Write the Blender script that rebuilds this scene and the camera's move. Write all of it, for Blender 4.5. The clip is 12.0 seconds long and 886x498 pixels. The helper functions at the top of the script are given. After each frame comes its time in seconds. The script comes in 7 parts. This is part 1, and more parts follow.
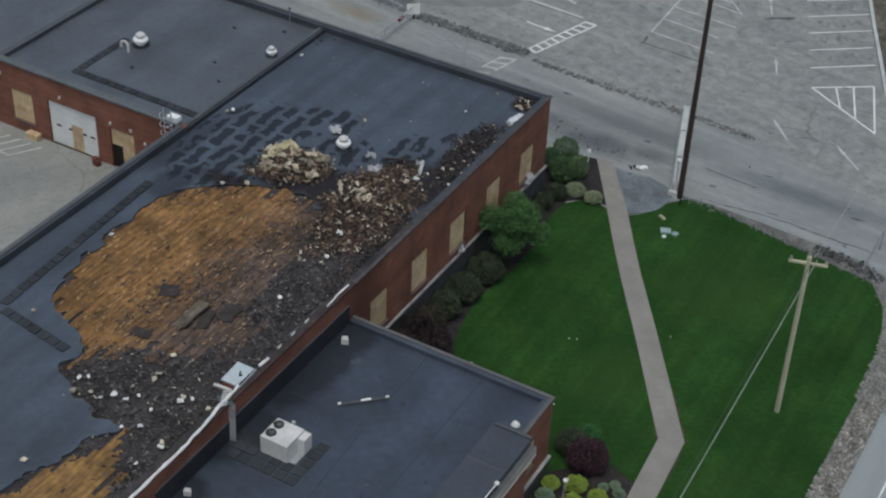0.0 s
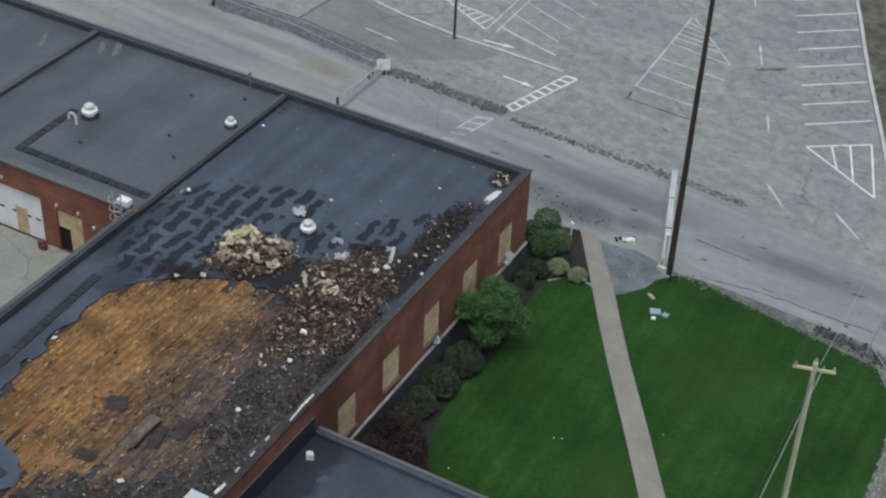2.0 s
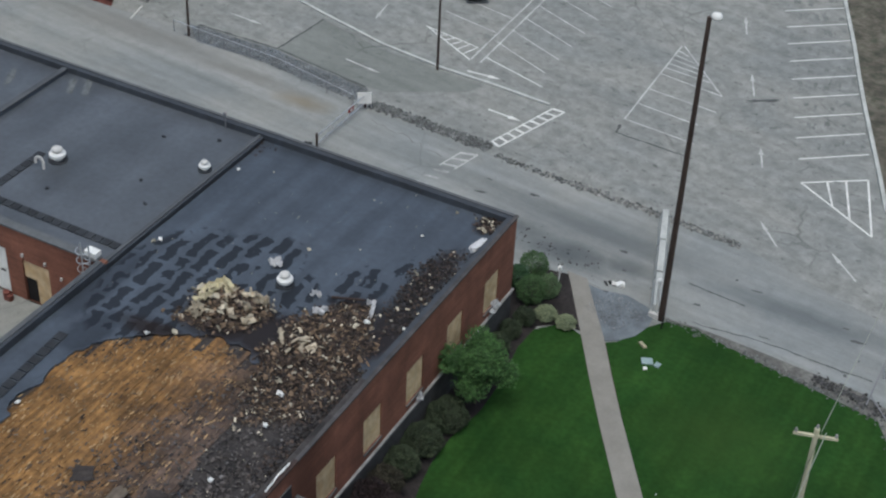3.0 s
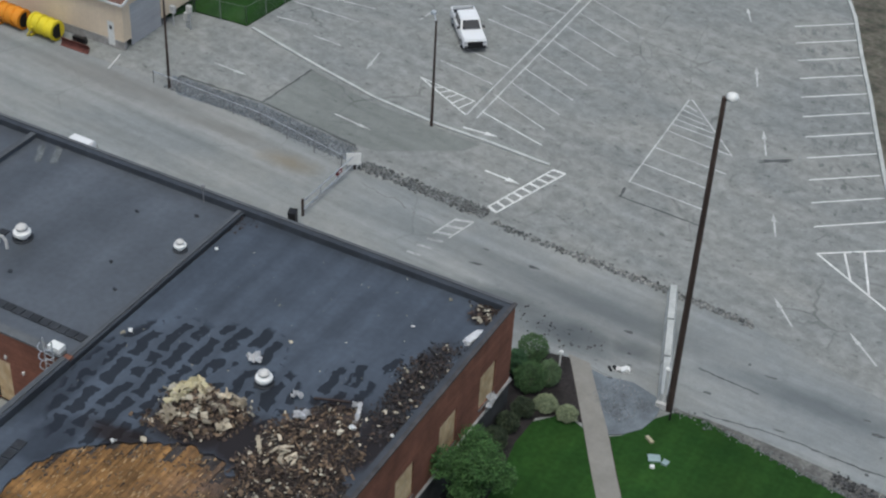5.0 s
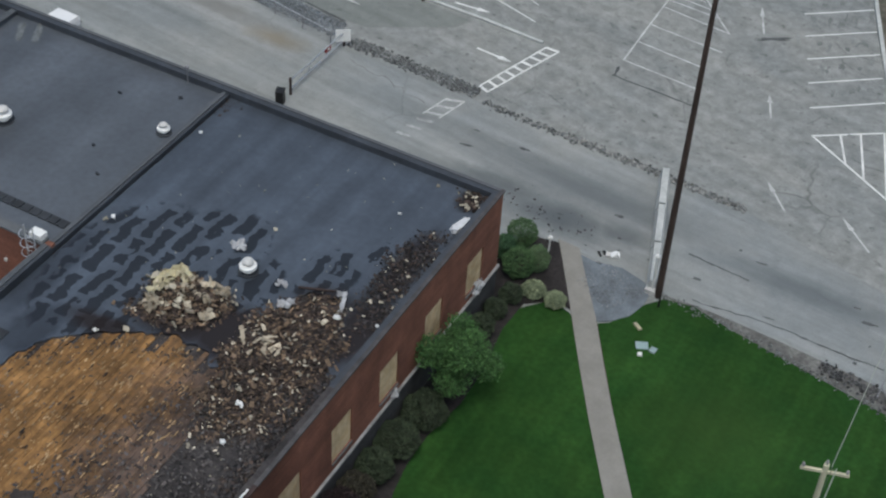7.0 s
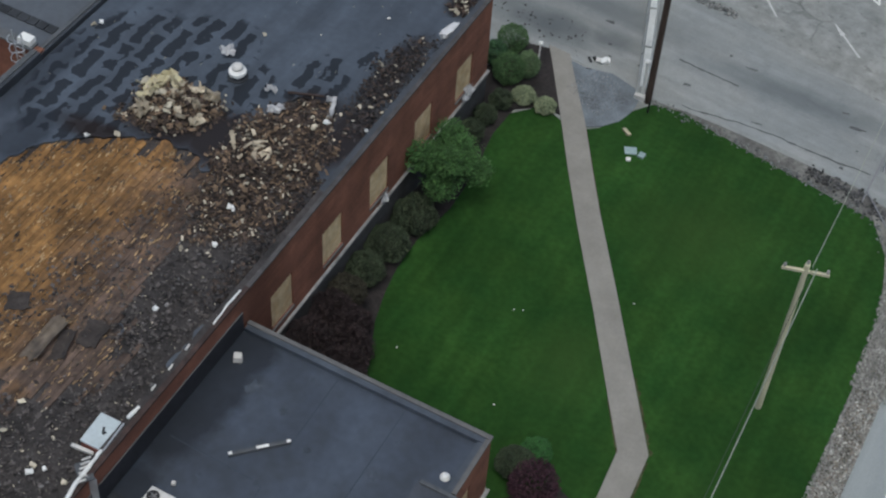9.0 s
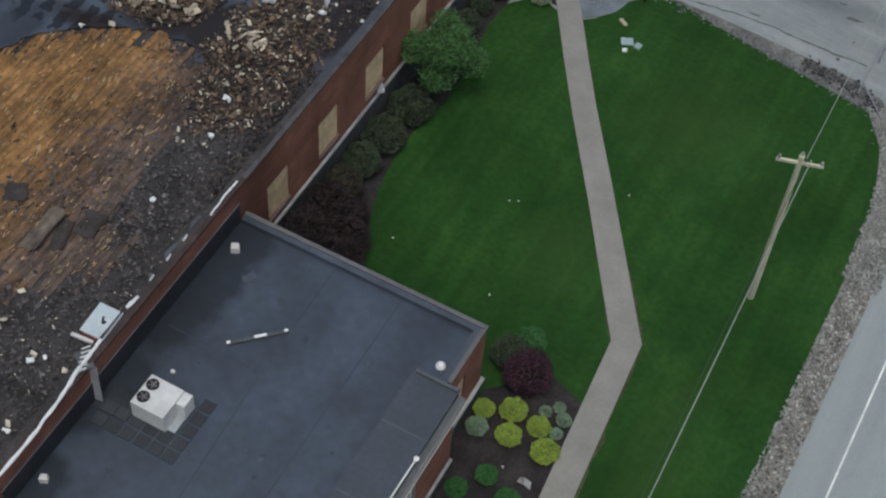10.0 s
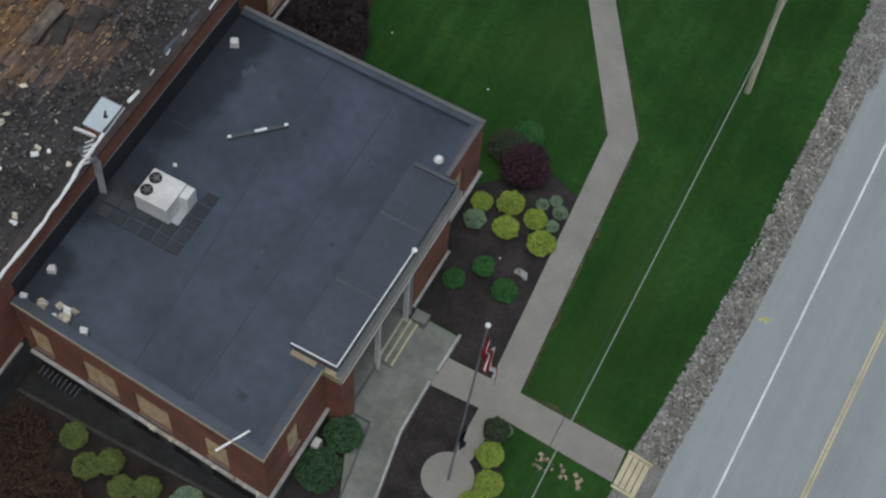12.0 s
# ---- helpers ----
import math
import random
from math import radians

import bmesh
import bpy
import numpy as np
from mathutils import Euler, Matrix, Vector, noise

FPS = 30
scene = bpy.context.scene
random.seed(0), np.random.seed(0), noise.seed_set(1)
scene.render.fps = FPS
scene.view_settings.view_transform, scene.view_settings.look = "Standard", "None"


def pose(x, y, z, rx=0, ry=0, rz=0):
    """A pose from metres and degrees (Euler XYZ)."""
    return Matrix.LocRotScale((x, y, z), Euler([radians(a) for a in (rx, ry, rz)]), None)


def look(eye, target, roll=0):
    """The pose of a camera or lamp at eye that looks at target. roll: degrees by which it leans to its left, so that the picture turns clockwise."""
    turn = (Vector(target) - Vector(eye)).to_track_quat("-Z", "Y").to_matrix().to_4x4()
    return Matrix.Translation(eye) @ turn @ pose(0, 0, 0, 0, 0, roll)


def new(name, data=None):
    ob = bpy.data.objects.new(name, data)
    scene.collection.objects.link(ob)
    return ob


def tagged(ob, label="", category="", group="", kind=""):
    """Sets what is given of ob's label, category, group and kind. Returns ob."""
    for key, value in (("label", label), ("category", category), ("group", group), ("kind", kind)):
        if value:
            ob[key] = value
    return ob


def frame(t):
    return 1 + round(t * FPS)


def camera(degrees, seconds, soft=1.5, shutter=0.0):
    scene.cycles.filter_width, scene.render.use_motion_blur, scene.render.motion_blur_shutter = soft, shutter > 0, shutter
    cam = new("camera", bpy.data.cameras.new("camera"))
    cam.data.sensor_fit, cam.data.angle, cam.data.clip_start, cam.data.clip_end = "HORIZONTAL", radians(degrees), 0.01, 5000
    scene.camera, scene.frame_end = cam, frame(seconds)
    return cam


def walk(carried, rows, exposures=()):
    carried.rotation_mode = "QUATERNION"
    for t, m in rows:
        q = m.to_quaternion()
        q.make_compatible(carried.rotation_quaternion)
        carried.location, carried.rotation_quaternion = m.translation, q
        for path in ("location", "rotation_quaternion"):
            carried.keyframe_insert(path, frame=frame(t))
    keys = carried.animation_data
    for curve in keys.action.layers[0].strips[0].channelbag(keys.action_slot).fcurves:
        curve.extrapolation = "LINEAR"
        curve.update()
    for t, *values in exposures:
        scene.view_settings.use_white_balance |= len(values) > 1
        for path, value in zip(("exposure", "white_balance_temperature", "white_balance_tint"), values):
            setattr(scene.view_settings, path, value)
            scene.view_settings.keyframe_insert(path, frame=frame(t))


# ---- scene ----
cam = camera(32.0, 12.0, soft=2.3)
EXPOSURES = [(t, e, 6500, 5) for t, e in ((0.0, 0.12), (0.15, 0.38), (0.5, 0.41), (1.5, 0.43), (2.5, 0.43), (3.5, 0.40), (5.5, 0.42), (7.0, 0.37), (9.0, 0.27), (10.5, 0.22), (12.0, 0.15))]
PATH = [
    (0, (34.864, -77.635, 58.333), (33.716, -75.520, 56.542), 2.80),
    (0.5, (33.830, -75.805, 58.325), (32.690, -73.683, 56.535), 2.71),
    (1, (32.822, -73.958, 58.324), (31.691, -71.833, 56.534), 2.69),
    (1.5, (31.832, -72.081, 58.328), (30.711, -69.949, 56.540), 2.80),
    (2, (30.845, -70.157, 58.343), (29.734, -68.020, 56.555), 2.81),
    (2.5, (29.840, -68.169, 58.371), (28.741, -66.023, 56.587), 2.87),
    (3, (28.807, -66.126, 58.401), (27.719, -63.975, 56.616), 2.93),
    (3.5, (27.763, -64.082, 58.428), (26.678, -61.924, 56.648), 2.99),
    (5.5, (24.766, -58.053, 58.762), (23.691, -55.907, 56.963), 3.42),
    (6, (24.607, -57.447, 58.924), (23.558, -55.342, 57.061), 3.52),
    (6.5, (24.703, -57.169, 59.075), (23.683, -55.117, 57.139), 3.64),
    (7, (24.969, -57.116, 59.180), (23.978, -55.115, 57.177), 3.73),
    (8.8, (25.650, -57.520, 59.276), (24.778, -55.711, 57.047), 4.02),
    (9.5, (25.706, -57.684, 59.409), (24.902, -55.965, 57.085), 4.62),
    (10, (25.762, -57.765, 59.584), (25.001, -56.118, 57.195), 4.81),
    (10.5, (25.863, -57.833, 59.784), (25.149, -56.262, 57.330), 5.05),
    (11, (26.008, -57.897, 59.983), (25.330, -56.398, 57.475), 5.15),
    (11.5, (26.173, -57.991, 60.158), (25.529, -56.559, 57.602), 5.29),
    (12, (26.340, -58.152, 60.290), (25.735, -56.794, 57.685), 5.44),
]
walk(cam, [(t, look(eye, target, roll)) for t, eye, target, roll in PATH], EXPOSURES)

# ---- world and light: high thin overcast ----
world = bpy.data.worlds.new("sky")
scene.world = world
world.use_nodes = True
wn, wl = world.node_tree.nodes, world.node_tree.links
sky = wn.new("ShaderNodeTexSky")
sky.sky_type = "NISHITA"
sky.sun_disc = False
sky.sun_elevation = radians(73)
sky.sun_rotation = radians(158)
sky.air_density, sky.dust_density = 1.0, 4.0
grey = wn.new("ShaderNodeHueSaturation")
grey.inputs["Saturation"].default_value = 0.9
wl.new(sky.outputs["Color"], grey.inputs["Color"])
wl.new(grey.outputs["Color"], wn["Background"].inputs["Color"])
wn["Background"].inputs["Strength"].default_value = 0.12
sun = new("sun", bpy.data.lights.new("sun", "SUN"))
sun.data.energy, sun.data.angle, sun.data.color = 0.8, radians(25), (0.87, 0.96, 1.0)
sun.matrix_world = look((7, -17, 60), (0, 0, 0))


# ---- materials ----
def material(name, base, var=0.25, rough=0.85, big=0.25, small=6.0, bump=0.15, metal=0.0, tint=None, streak=None, streak_amt=0.3, random_amt=0.0, spec=0.3, grade=None):
    """Noise at two scales in world metres; optional streaks stretched along one axis and a second tint in patches."""
    m = bpy.data.materials.new(name)
    m.use_nodes = True
    n, l = m.node_tree.nodes, m.node_tree.links
    b = n["Principled BSDF"]
    b.inputs["Roughness"].default_value, b.inputs["Metallic"].default_value = rough, metal
    b.inputs["Specular IOR Level"].default_value = spec
    geo = n.new("ShaderNodeNewGeometry")

    def noise_node(scale, detail=4, stretch=(1, 1, 1)):
        mp = n.new("ShaderNodeMapping")
        mp.inputs["Scale"].default_value = stretch
        l.new(geo.outputs["Position"], mp.inputs["Vector"])
        t = n.new("ShaderNodeTexNoise")
        t.inputs["Scale"].default_value, t.inputs["Detail"].default_value = scale, detail
        l.new(mp.outputs["Vector"], t.inputs["Vector"])
        return t.outputs["Fac"]

    def scaled(fac, lo, hi):
        r = n.new("ShaderNodeMapRange")
        r.inputs["From Min"].default_value, r.inputs["From Max"].default_value = 0.3, 0.7
        r.inputs["To Min"].default_value, r.inputs["To Max"].default_value = lo, hi
        l.new(fac, r.inputs["Value"])
        return r.outputs["Result"]

    def times(a, c):
        k = n.new("ShaderNodeMath")
        k.operation = "MULTIPLY"
        l.new(a, k.inputs[0])
        l.new(c, k.inputs[1])
        return k.outputs[0]

    nb, ns = noise_node(big), noise_node(small, 6)
    value = times(scaled(nb, 1 - var, 1 + var), scaled(ns, 1 - var * 0.7, 1 + var * 0.7))
    if streak:
        value = times(value, scaled(noise_node(1.0, 5, streak), 1 - streak_amt, 1 + streak_amt))
    if random_amt:
        info = n.new("ShaderNodeObjectInfo")
        isl = n.new("ShaderNodeNewGeometry")
        r = n.new("ShaderNodeMapRange")
        r.inputs["To Min"].default_value, r.inputs["To Max"].default_value = 1 - random_amt, 1 + random_amt
        add = n.new("ShaderNodeMath")
        add.operation = "ADD"
        l.new(info.outputs["Random"], add.inputs[0])
        l.new(isl.outputs["Random Per Island"], add.inputs[1])
        fr = n.new("ShaderNodeMath")
        fr.operation = "FRACT"
        l.new(add.outputs[0], fr.inputs[0])
        l.new(fr.outputs[0], r.inputs["Value"])
        value = times(value, r.outputs["Result"])
    col = n.new("ShaderNodeMix")
    col.data_type = "RGBA"
    col.inputs["A"].default_value, col.inputs["B"].default_value = (*base, 1), (*(tint or base), 1)
    patches = scaled(noise_node(big * 2.3, 5), 0, 1)
    if grade:
        # the second tint gains along x between the two values of grade, with a ragged edge
        sep = n.new("ShaderNodeSeparateXYZ")
        l.new(geo.outputs["Position"], sep.inputs["Vector"])
        off = n.new("ShaderNodeMath")
        off.operation = "MULTIPLY_ADD"
        off.inputs[1].default_value = grade[2]
        l.new(patches, off.inputs[0])
        l.new(sep.outputs["X"], off.inputs[2])
        r = n.new("ShaderNodeMapRange")
        r.interpolation_type = "SMOOTHSTEP"
        r.inputs["From Min"].default_value, r.inputs["From Max"].default_value = grade[0], grade[1]
        l.new(off.outputs[0], r.inputs["Value"])
        patches = r.outputs["Result"]
    l.new(patches, col.inputs["Factor"])
    hsv = n.new("ShaderNodeHueSaturation")
    l.new(col.outputs["Result"], hsv.inputs["Color"])
    l.new(value, hsv.inputs["Value"])
    l.new(hsv.outputs["Color"], b.inputs["Base Color"])
    bp = n.new("ShaderNodeBump")
    bp.inputs["Strength"].default_value, bp.inputs["Distance"].default_value = bump, 0.03
    l.new(ns, bp.inputs["Height"])
    l.new(bp.outputs["Normal"], b.inputs["Normal"])
    return m


def paving(name, base, tint, turn, mottle=0.12, streak=0.12, speck=0.25, crack=0.0, rough=0.9):
    """Worn asphalt: broad tone changes, mottling, wheel streaks along one heading, dark specks and fine cracks."""
    m = bpy.data.materials.new(name)
    m.use_nodes = True
    n, l = m.node_tree.nodes, m.node_tree.links
    b = n["Principled BSDF"]
    b.inputs["Roughness"].default_value, b.inputs["Specular IOR Level"].default_value = rough, 0.25
    geo = n.new("ShaderNodeNewGeometry")
    head = n.new("ShaderNodeMapping")
    head.inputs["Rotation"].default_value = (0, 0, radians(-turn))
    l.new(geo.outputs["Position"], head.inputs["Vector"])

    def field(scale, detail=4, stretch=(1, 1, 1), rough_=0.55, warp=0.0):
        mp = n.new("ShaderNodeMapping")
        mp.inputs["Scale"].default_value = stretch
        l.new(head.outputs["Vector"], mp.inputs["Vector"])
        t = n.new("ShaderNodeTexNoise")
        t.inputs["Scale"].default_value, t.inputs["Detail"].default_value = scale, detail
        t.inputs["Roughness"].default_value, t.inputs["Distortion"].default_value = rough_, warp
        l.new(mp.outputs["Vector"], t.inputs["Vector"])
        return t.outputs["Fac"]

    def span(fac, a, c, lo, hi):
        r = n.new("ShaderNodeMapRange")
        for k, v in (("From Min", a), ("From Max", c), ("To Min", lo), ("To Max", hi)):
            r.inputs[k].default_value = v
        l.new(fac, r.inputs["Value"])
        return r.outputs["Result"]

    def times(a, c):
        k = n.new("ShaderNodeMath")
        k.operation = "MULTIPLY"
        l.new(a, k.inputs[0])
        l.new(c, k.inputs[1])
        return k.outputs[0]

    col = n.new("ShaderNodeMix")
    col.data_type = "RGBA"
    col.inputs["A"].default_value, col.inputs["B"].default_value = (*base, 1), (*tint, 1)
    l.new(span(field(0.075, 6, (1, 1.8, 1), 0.6, 0.4), 0.38, 0.62, 0, 1), col.inputs["Factor"])
    grain = field(14.0, 3)
    value = times(span(field(0.95, 8, (1, 1.15, 1), 0.72, 0.1), 0.3, 0.7, 1 - mottle, 1 + mottle), span(grain, 0.3, 0.7, 0.9, 1.1))
    value = times(value, span(field(1.0, 6, (0.045, 0.75, 1), 0.62), 0.3, 0.7, 1 - streak, 1 + streak))
    value = times(value, span(field(1.15, 5, (0.8, 1.3, 1), 0.66, 0.15), 0.60, 0.70, 1.0, 1 - speck))
    value = times(value, span(field(2.6, 3, (1, 1, 1), 0.5), 0.64, 0.72, 1.0, 1 - speck * 0.8))
    value = times(value, span(field(1.9, 3, (0.7, 1.2, 1), 0.5, 0.1), 0.63, 0.71, 1.0, 1 + speck * 0.35))
    if crack:
        warp = n.new("ShaderNodeTexNoise")
        warp.inputs["Scale"].default_value, warp.inputs["Detail"].default_value = 0.9, 4
        l.new(head.outputs["Vector"], warp.inputs["Vector"])
        add = n.new("ShaderNodeMix")
        add.data_type = "VECTOR"
        add.inputs["Factor"].default_value = 0.35
        l.new(head.outputs["Vector"], add.inputs["A"])
        l.new(warp.outputs["Color"], add.inputs["B"])
        v = n.new("ShaderNodeTexVoronoi")
        v.feature = "DISTANCE_TO_EDGE"
        v.inputs["Scale"].default_value = 0.22
        l.new(add.outputs["Result"], v.inputs["Vector"])
        lines = span(v.outputs["Distance"], 0.004, 0.011, 1.0, 0.0)
        worn = times(lines, span(field(0.16, 3), 0.5, 0.62, 0, crack))
        inv = n.new("ShaderNodeMath")
        inv.operation = "SUBTRACT"
        inv.inputs[0].default_value = 1.0
        l.new(worn, inv.inputs[1])
        value = times(value, inv.outputs[0])
    hsv = n.new("ShaderNodeHueSaturation")
    l.new(col.outputs["Result"], hsv.inputs["Color"])
    l.new(value, hsv.inputs["Value"])
    l.new(hsv.outputs["Color"], b.inputs["Base Color"])
    bp = n.new("ShaderNodeBump")
    bp.inputs["Strength"].default_value, bp.inputs["Distance"].default_value = 0.25, 0.02
    l.new(grain, bp.inputs["Height"])
    l.new(bp.outputs["Normal"], b.inputs["Normal"])
    return m


def tint_zones(m, zones, colour, amount, rows=False, soft=0.35):
    """Tints a material, mostly with dark stains on the roofs, inside the oval zones (x, y, rx, ry): torn smears, or
    prints left between rows of boards.
    """
    n, l = m.node_tree.nodes, m.node_tree.links
    b = n["Principled BSDF"]
    before = b.inputs["Base Color"].links[0].from_socket
    geo = n.new("ShaderNodeNewGeometry")

    def calc(op, a, c=None):
        k = n.new("ShaderNodeMath")
        k.operation = op
        for i, v in enumerate((a, c)):
            if isinstance(v, (int, float)):
                k.inputs[i].default_value = v
            elif v is not None:
                l.new(v, k.inputs[i])
        return k.outputs[0]

    def bend(src, scale, amount_):
        t = n.new("ShaderNodeTexNoise")
        t.inputs["Scale"].default_value, t.inputs["Detail"].default_value = scale, 3
        l.new(src, t.inputs["Vector"])
        v = n.new("ShaderNodeVectorMath")
        v.operation = "MULTIPLY_ADD"
        v.inputs[1].default_value = (amount_, amount_, 0)
        l.new(t.outputs["Color"], v.inputs[0])
        l.new(src, v.inputs[2])
        w = n.new("ShaderNodeVectorMath")
        w.operation = "SUBTRACT"
        w.inputs[1].default_value = (amount_ / 2, amount_ / 2, 0)
        l.new(v.outputs["Vector"], w.inputs[0])
        return w.outputs["Vector"]

    here = bend(bend(geo.outputs["Position"], 0.7, 0.9), 2.6, 0.35)
    total = None
    for x, y, rx, ry in zones:
        mp = n.new("ShaderNodeMapping")
        mp.vector_type = "TEXTURE"
        mp.inputs["Location"].default_value = (x, y, 0)
        mp.inputs["Scale"].default_value = (rx, ry, 1e6)
        l.new(here, mp.inputs["Vector"])
        ln = n.new("ShaderNodeVectorMath")
        ln.operation = "LENGTH"
        l.new(mp.outputs["Vector"], ln.inputs[0])
        r = n.new("ShaderNodeMapRange")
        r.inputs["From Min"].default_value, r.inputs["From Max"].default_value = 1.0, 1.0 - soft
        l.new(ln.outputs["Value"], r.inputs["Value"])
        total = r.outputs["Result"] if total is None else calc("MAXIMUM", total, r.outputs["Result"])
    if rows:
        sep, com = n.new("ShaderNodeSeparateXYZ"), n.new("ShaderNodeCombineXYZ")
        l.new(bend(bend(geo.outputs["Position"], 0.55, 1.1), 2.2, 0.45), sep.inputs["Vector"])
        l.new(sep.outputs["Y"], com.inputs["X"])
        l.new(sep.outputs["X"], com.inputs["Y"])
        br = n.new("ShaderNodeTexBrick")
        br.offset = 0.42
        br.inputs["Scale"].default_value = 0.5
        br.inputs["Brick Width"].default_value, br.inputs["Row Height"].default_value = 1.25, 0.48
        br.inputs["Mortar Size"].default_value, br.inputs["Mortar Smooth"].default_value = 0.115, 0.45
        br.inputs["Color1"].default_value, br.inputs["Color2"].default_value = (0, 0, 0, 1), (1, 1, 1, 1)
        br.inputs["Mortar"].default_value = (0, 0, 0, 1)
        l.new(com.outputs["Vector"], br.inputs["Vector"])
        holes = n.new("ShaderNodeTexNoise")
        holes.inputs["Scale"].default_value, holes.inputs["Detail"].default_value = 1.3, 3
        l.new(geo.outputs["Position"], holes.inputs["Vector"])
        keep = calc("ADD", calc("MULTIPLY", calc("SUBTRACT", 1.0, br.outputs["Fac"]), 0.9), calc("MULTIPLY", calc("SUBTRACT", br.outputs["Color"], 0.45), 0.75))
        keep = calc("ADD", keep, calc("MULTIPLY", calc("SUBTRACT", holes.outputs["Fac"], 0.5), 2.2))
        r = n.new("ShaderNodeMapRange")
        r.inputs["From Min"].default_value, r.inputs["From Max"].default_value = 0.52, 0.72
        l.new(keep, r.inputs["Value"])
        total = calc("MULTIPLY", total, r.outputs["Result"])
        edge = n.new("ShaderNodeMapRange")
        edge.inputs["From Min"].default_value, edge.inputs["From Max"].default_value = 0.25, 0.5
        l.new(total, edge.inputs["Value"])
        total = edge.outputs["Result"]
    mix = n.new("ShaderNodeMix")
    mix.data_type = "RGBA"
    mix.inputs["B"].default_value = (*colour, 1)
    l.new(before, mix.inputs["A"])
    share = calc("MULTIPLY", total, amount)
    l.new(share, mix.inputs["Factor"])
    gloss = b.inputs["Specular IOR Level"]
    start = gloss.links[0].from_socket if gloss.is_linked else gloss.default_value
    l.new(calc("MULTIPLY", calc("SUBTRACT", 1.0, calc("MULTIPLY", share, 0.8)), start), gloss)
    l.new(mix.outputs["Result"], b.inputs["Base Color"])
    return m


ASPHALT = paving("asphalt_worn", (0.196, 0.205, 0.200), (0.236, 0.238, 0.224), -10, 0.29, 0.09, 0.46, 0.35)
ASPHALT_LANE = paving("asphalt_dusty", (0.205, 0.218, 0.218), (0.250, 0.254, 0.242), -7, 0.10, 0.20, 0.14, 0.15)
tint_zones(ASPHALT_LANE, ((1.5, 11.2, 10.5, 2.4), (-0.6, 8.0, 4.8, 2.2), (15.0, 9.6, 9.0, 1.5)), (0.108, 0.120, 0.126), 0.75, soft=0.8)
tint_zones(ASPHALT_LANE, ((-24.0, 14.6, 3.2, 1.3),), (0.19, 0.150, 0.095), 0.6, soft=0.8)
tint_zones(ASPHALT_LANE, ((-40.0, 16.9, 12.0, 1.9), (-30.0, 15.6, 7.0, 1.0)), (0.165, 0.158, 0.148), 0.6, soft=0.8)
tint_zones(ASPHALT_LANE, ((0.8, 8.2, 3.6, 1.6), (-4.5, 9.0, 4.0, 1.2), (4.0, 8.6, 2.4, 1.2)), (0.085, 0.095, 0.100), 0.7, soft=0.7)
ASPHALT_ROAD = paving("asphalt_road", (0.255, 0.277, 0.280), (0.243, 0.262, 0.263), 90, 0.04, 0.10, 0.06)
ASPHALT_YARD = paving("asphalt_yard", (0.250, 0.250, 0.230), (0.200, 0.205, 0.196), 60, 0.12, 0.10, 0.25, 0.3)
CONCRETE = material("concrete", (0.228, 0.217, 0.195), 0.08, 0.9, 0.5, 6.0, 0.12, tint=(0.208, 0.197, 0.174))
CONCRETE_GREY = material("concrete_grey", (0.168, 0.174, 0.160), 0.2, 0.9, 0.45, 3.0, 0.15, tint=(0.140, 0.148, 0.132))
PAINT = material("road_paint", (0.62, 0.62, 0.60), 0.18, 0.8, 1.0, 7.0, 0.1)
PAINT_WORN = material("road_paint_worn", (0.42, 0.42, 0.41), 0.28, 0.85, 0.8, 5.0, 0.1)
PAINT_OLD = material("road_paint_old", (0.31, 0.315, 0.31), 0.35, 0.85, 0.8, 5.0, 0.1)
PAINT_LIME = material("survey_paint", (0.44, 0.43, 0.13), 0.2, 0.85, 1.0, 7.0, 0.1)
PAINT_YELLOW = material("road_paint_yellow", (0.47, 0.40, 0.245), 0.15, 0.8, 1.0, 7.0, 0.1)
GRASS = material("lawn_grass", (0.0135, 0.0445, 0.0098), 0.22, 0.95, 0.17, 3.2, 0.6, tint=(0.0215, 0.0580, 0.0120), streak=(1.3, 0.05, 1), streak_amt=0.15, spec=0.1)
# lawn tinted lighter and yellower inside four ovals
tint_zones(GRASS, ((14.5, -3.0, 5.5, 5.0), (20.5, -24.0, 2.0, 9.0), (12.0, -14.0, 3.0, 4.0), (20.5, -30.0, 2.2, 4.0)), (0.031, 0.062, 0.017), 0.55, soft=0.9)
GRASS_DRY = material("dry_grass", (0.040, 0.052, 0.020), 0.4, 0.95, 0.8, 4.0, 0.6, tint=(0.058, 0.052, 0.030), spec=0.1)
DIRT = material("verge_dirt", (0.12, 0.105, 0.085), 0.4, 0.95, 0.5, 3.0, 0.6, tint=(0.06, 0.062, 0.045))
MULCH = material("mulch", (0.0190, 0.0158, 0.0155), 0.4, 0.95, 0.6, 7.0, 0.8, tint=(0.029, 0.0245, 0.0235))
GRAVEL = material("gravel", (0.17, 0.165, 0.15), 0.3, 0.95, 0.8, 10.0, 0.8)
GRAVEL_BLUE = material("gravel_blue", (0.135, 0.152, 0.168), 0.25, 0.95, 0.8, 10.0, 0.6)
STONE = material("stone", (0.255, 0.255, 0.245), 0.25, 0.9, 1.0, 8.0, 0.4, random_amt=0.5, tint=(0.19, 0.19, 0.18))
ROOF = material("roof_membrane", (0.053, 0.066, 0.086), 0.18, 0.45, 0.22, 3.0, 0.15, tint=(0.042, 0.051, 0.066), streak=(0.9, 0.09, 1), streak_amt=0.2, spec=0.6)
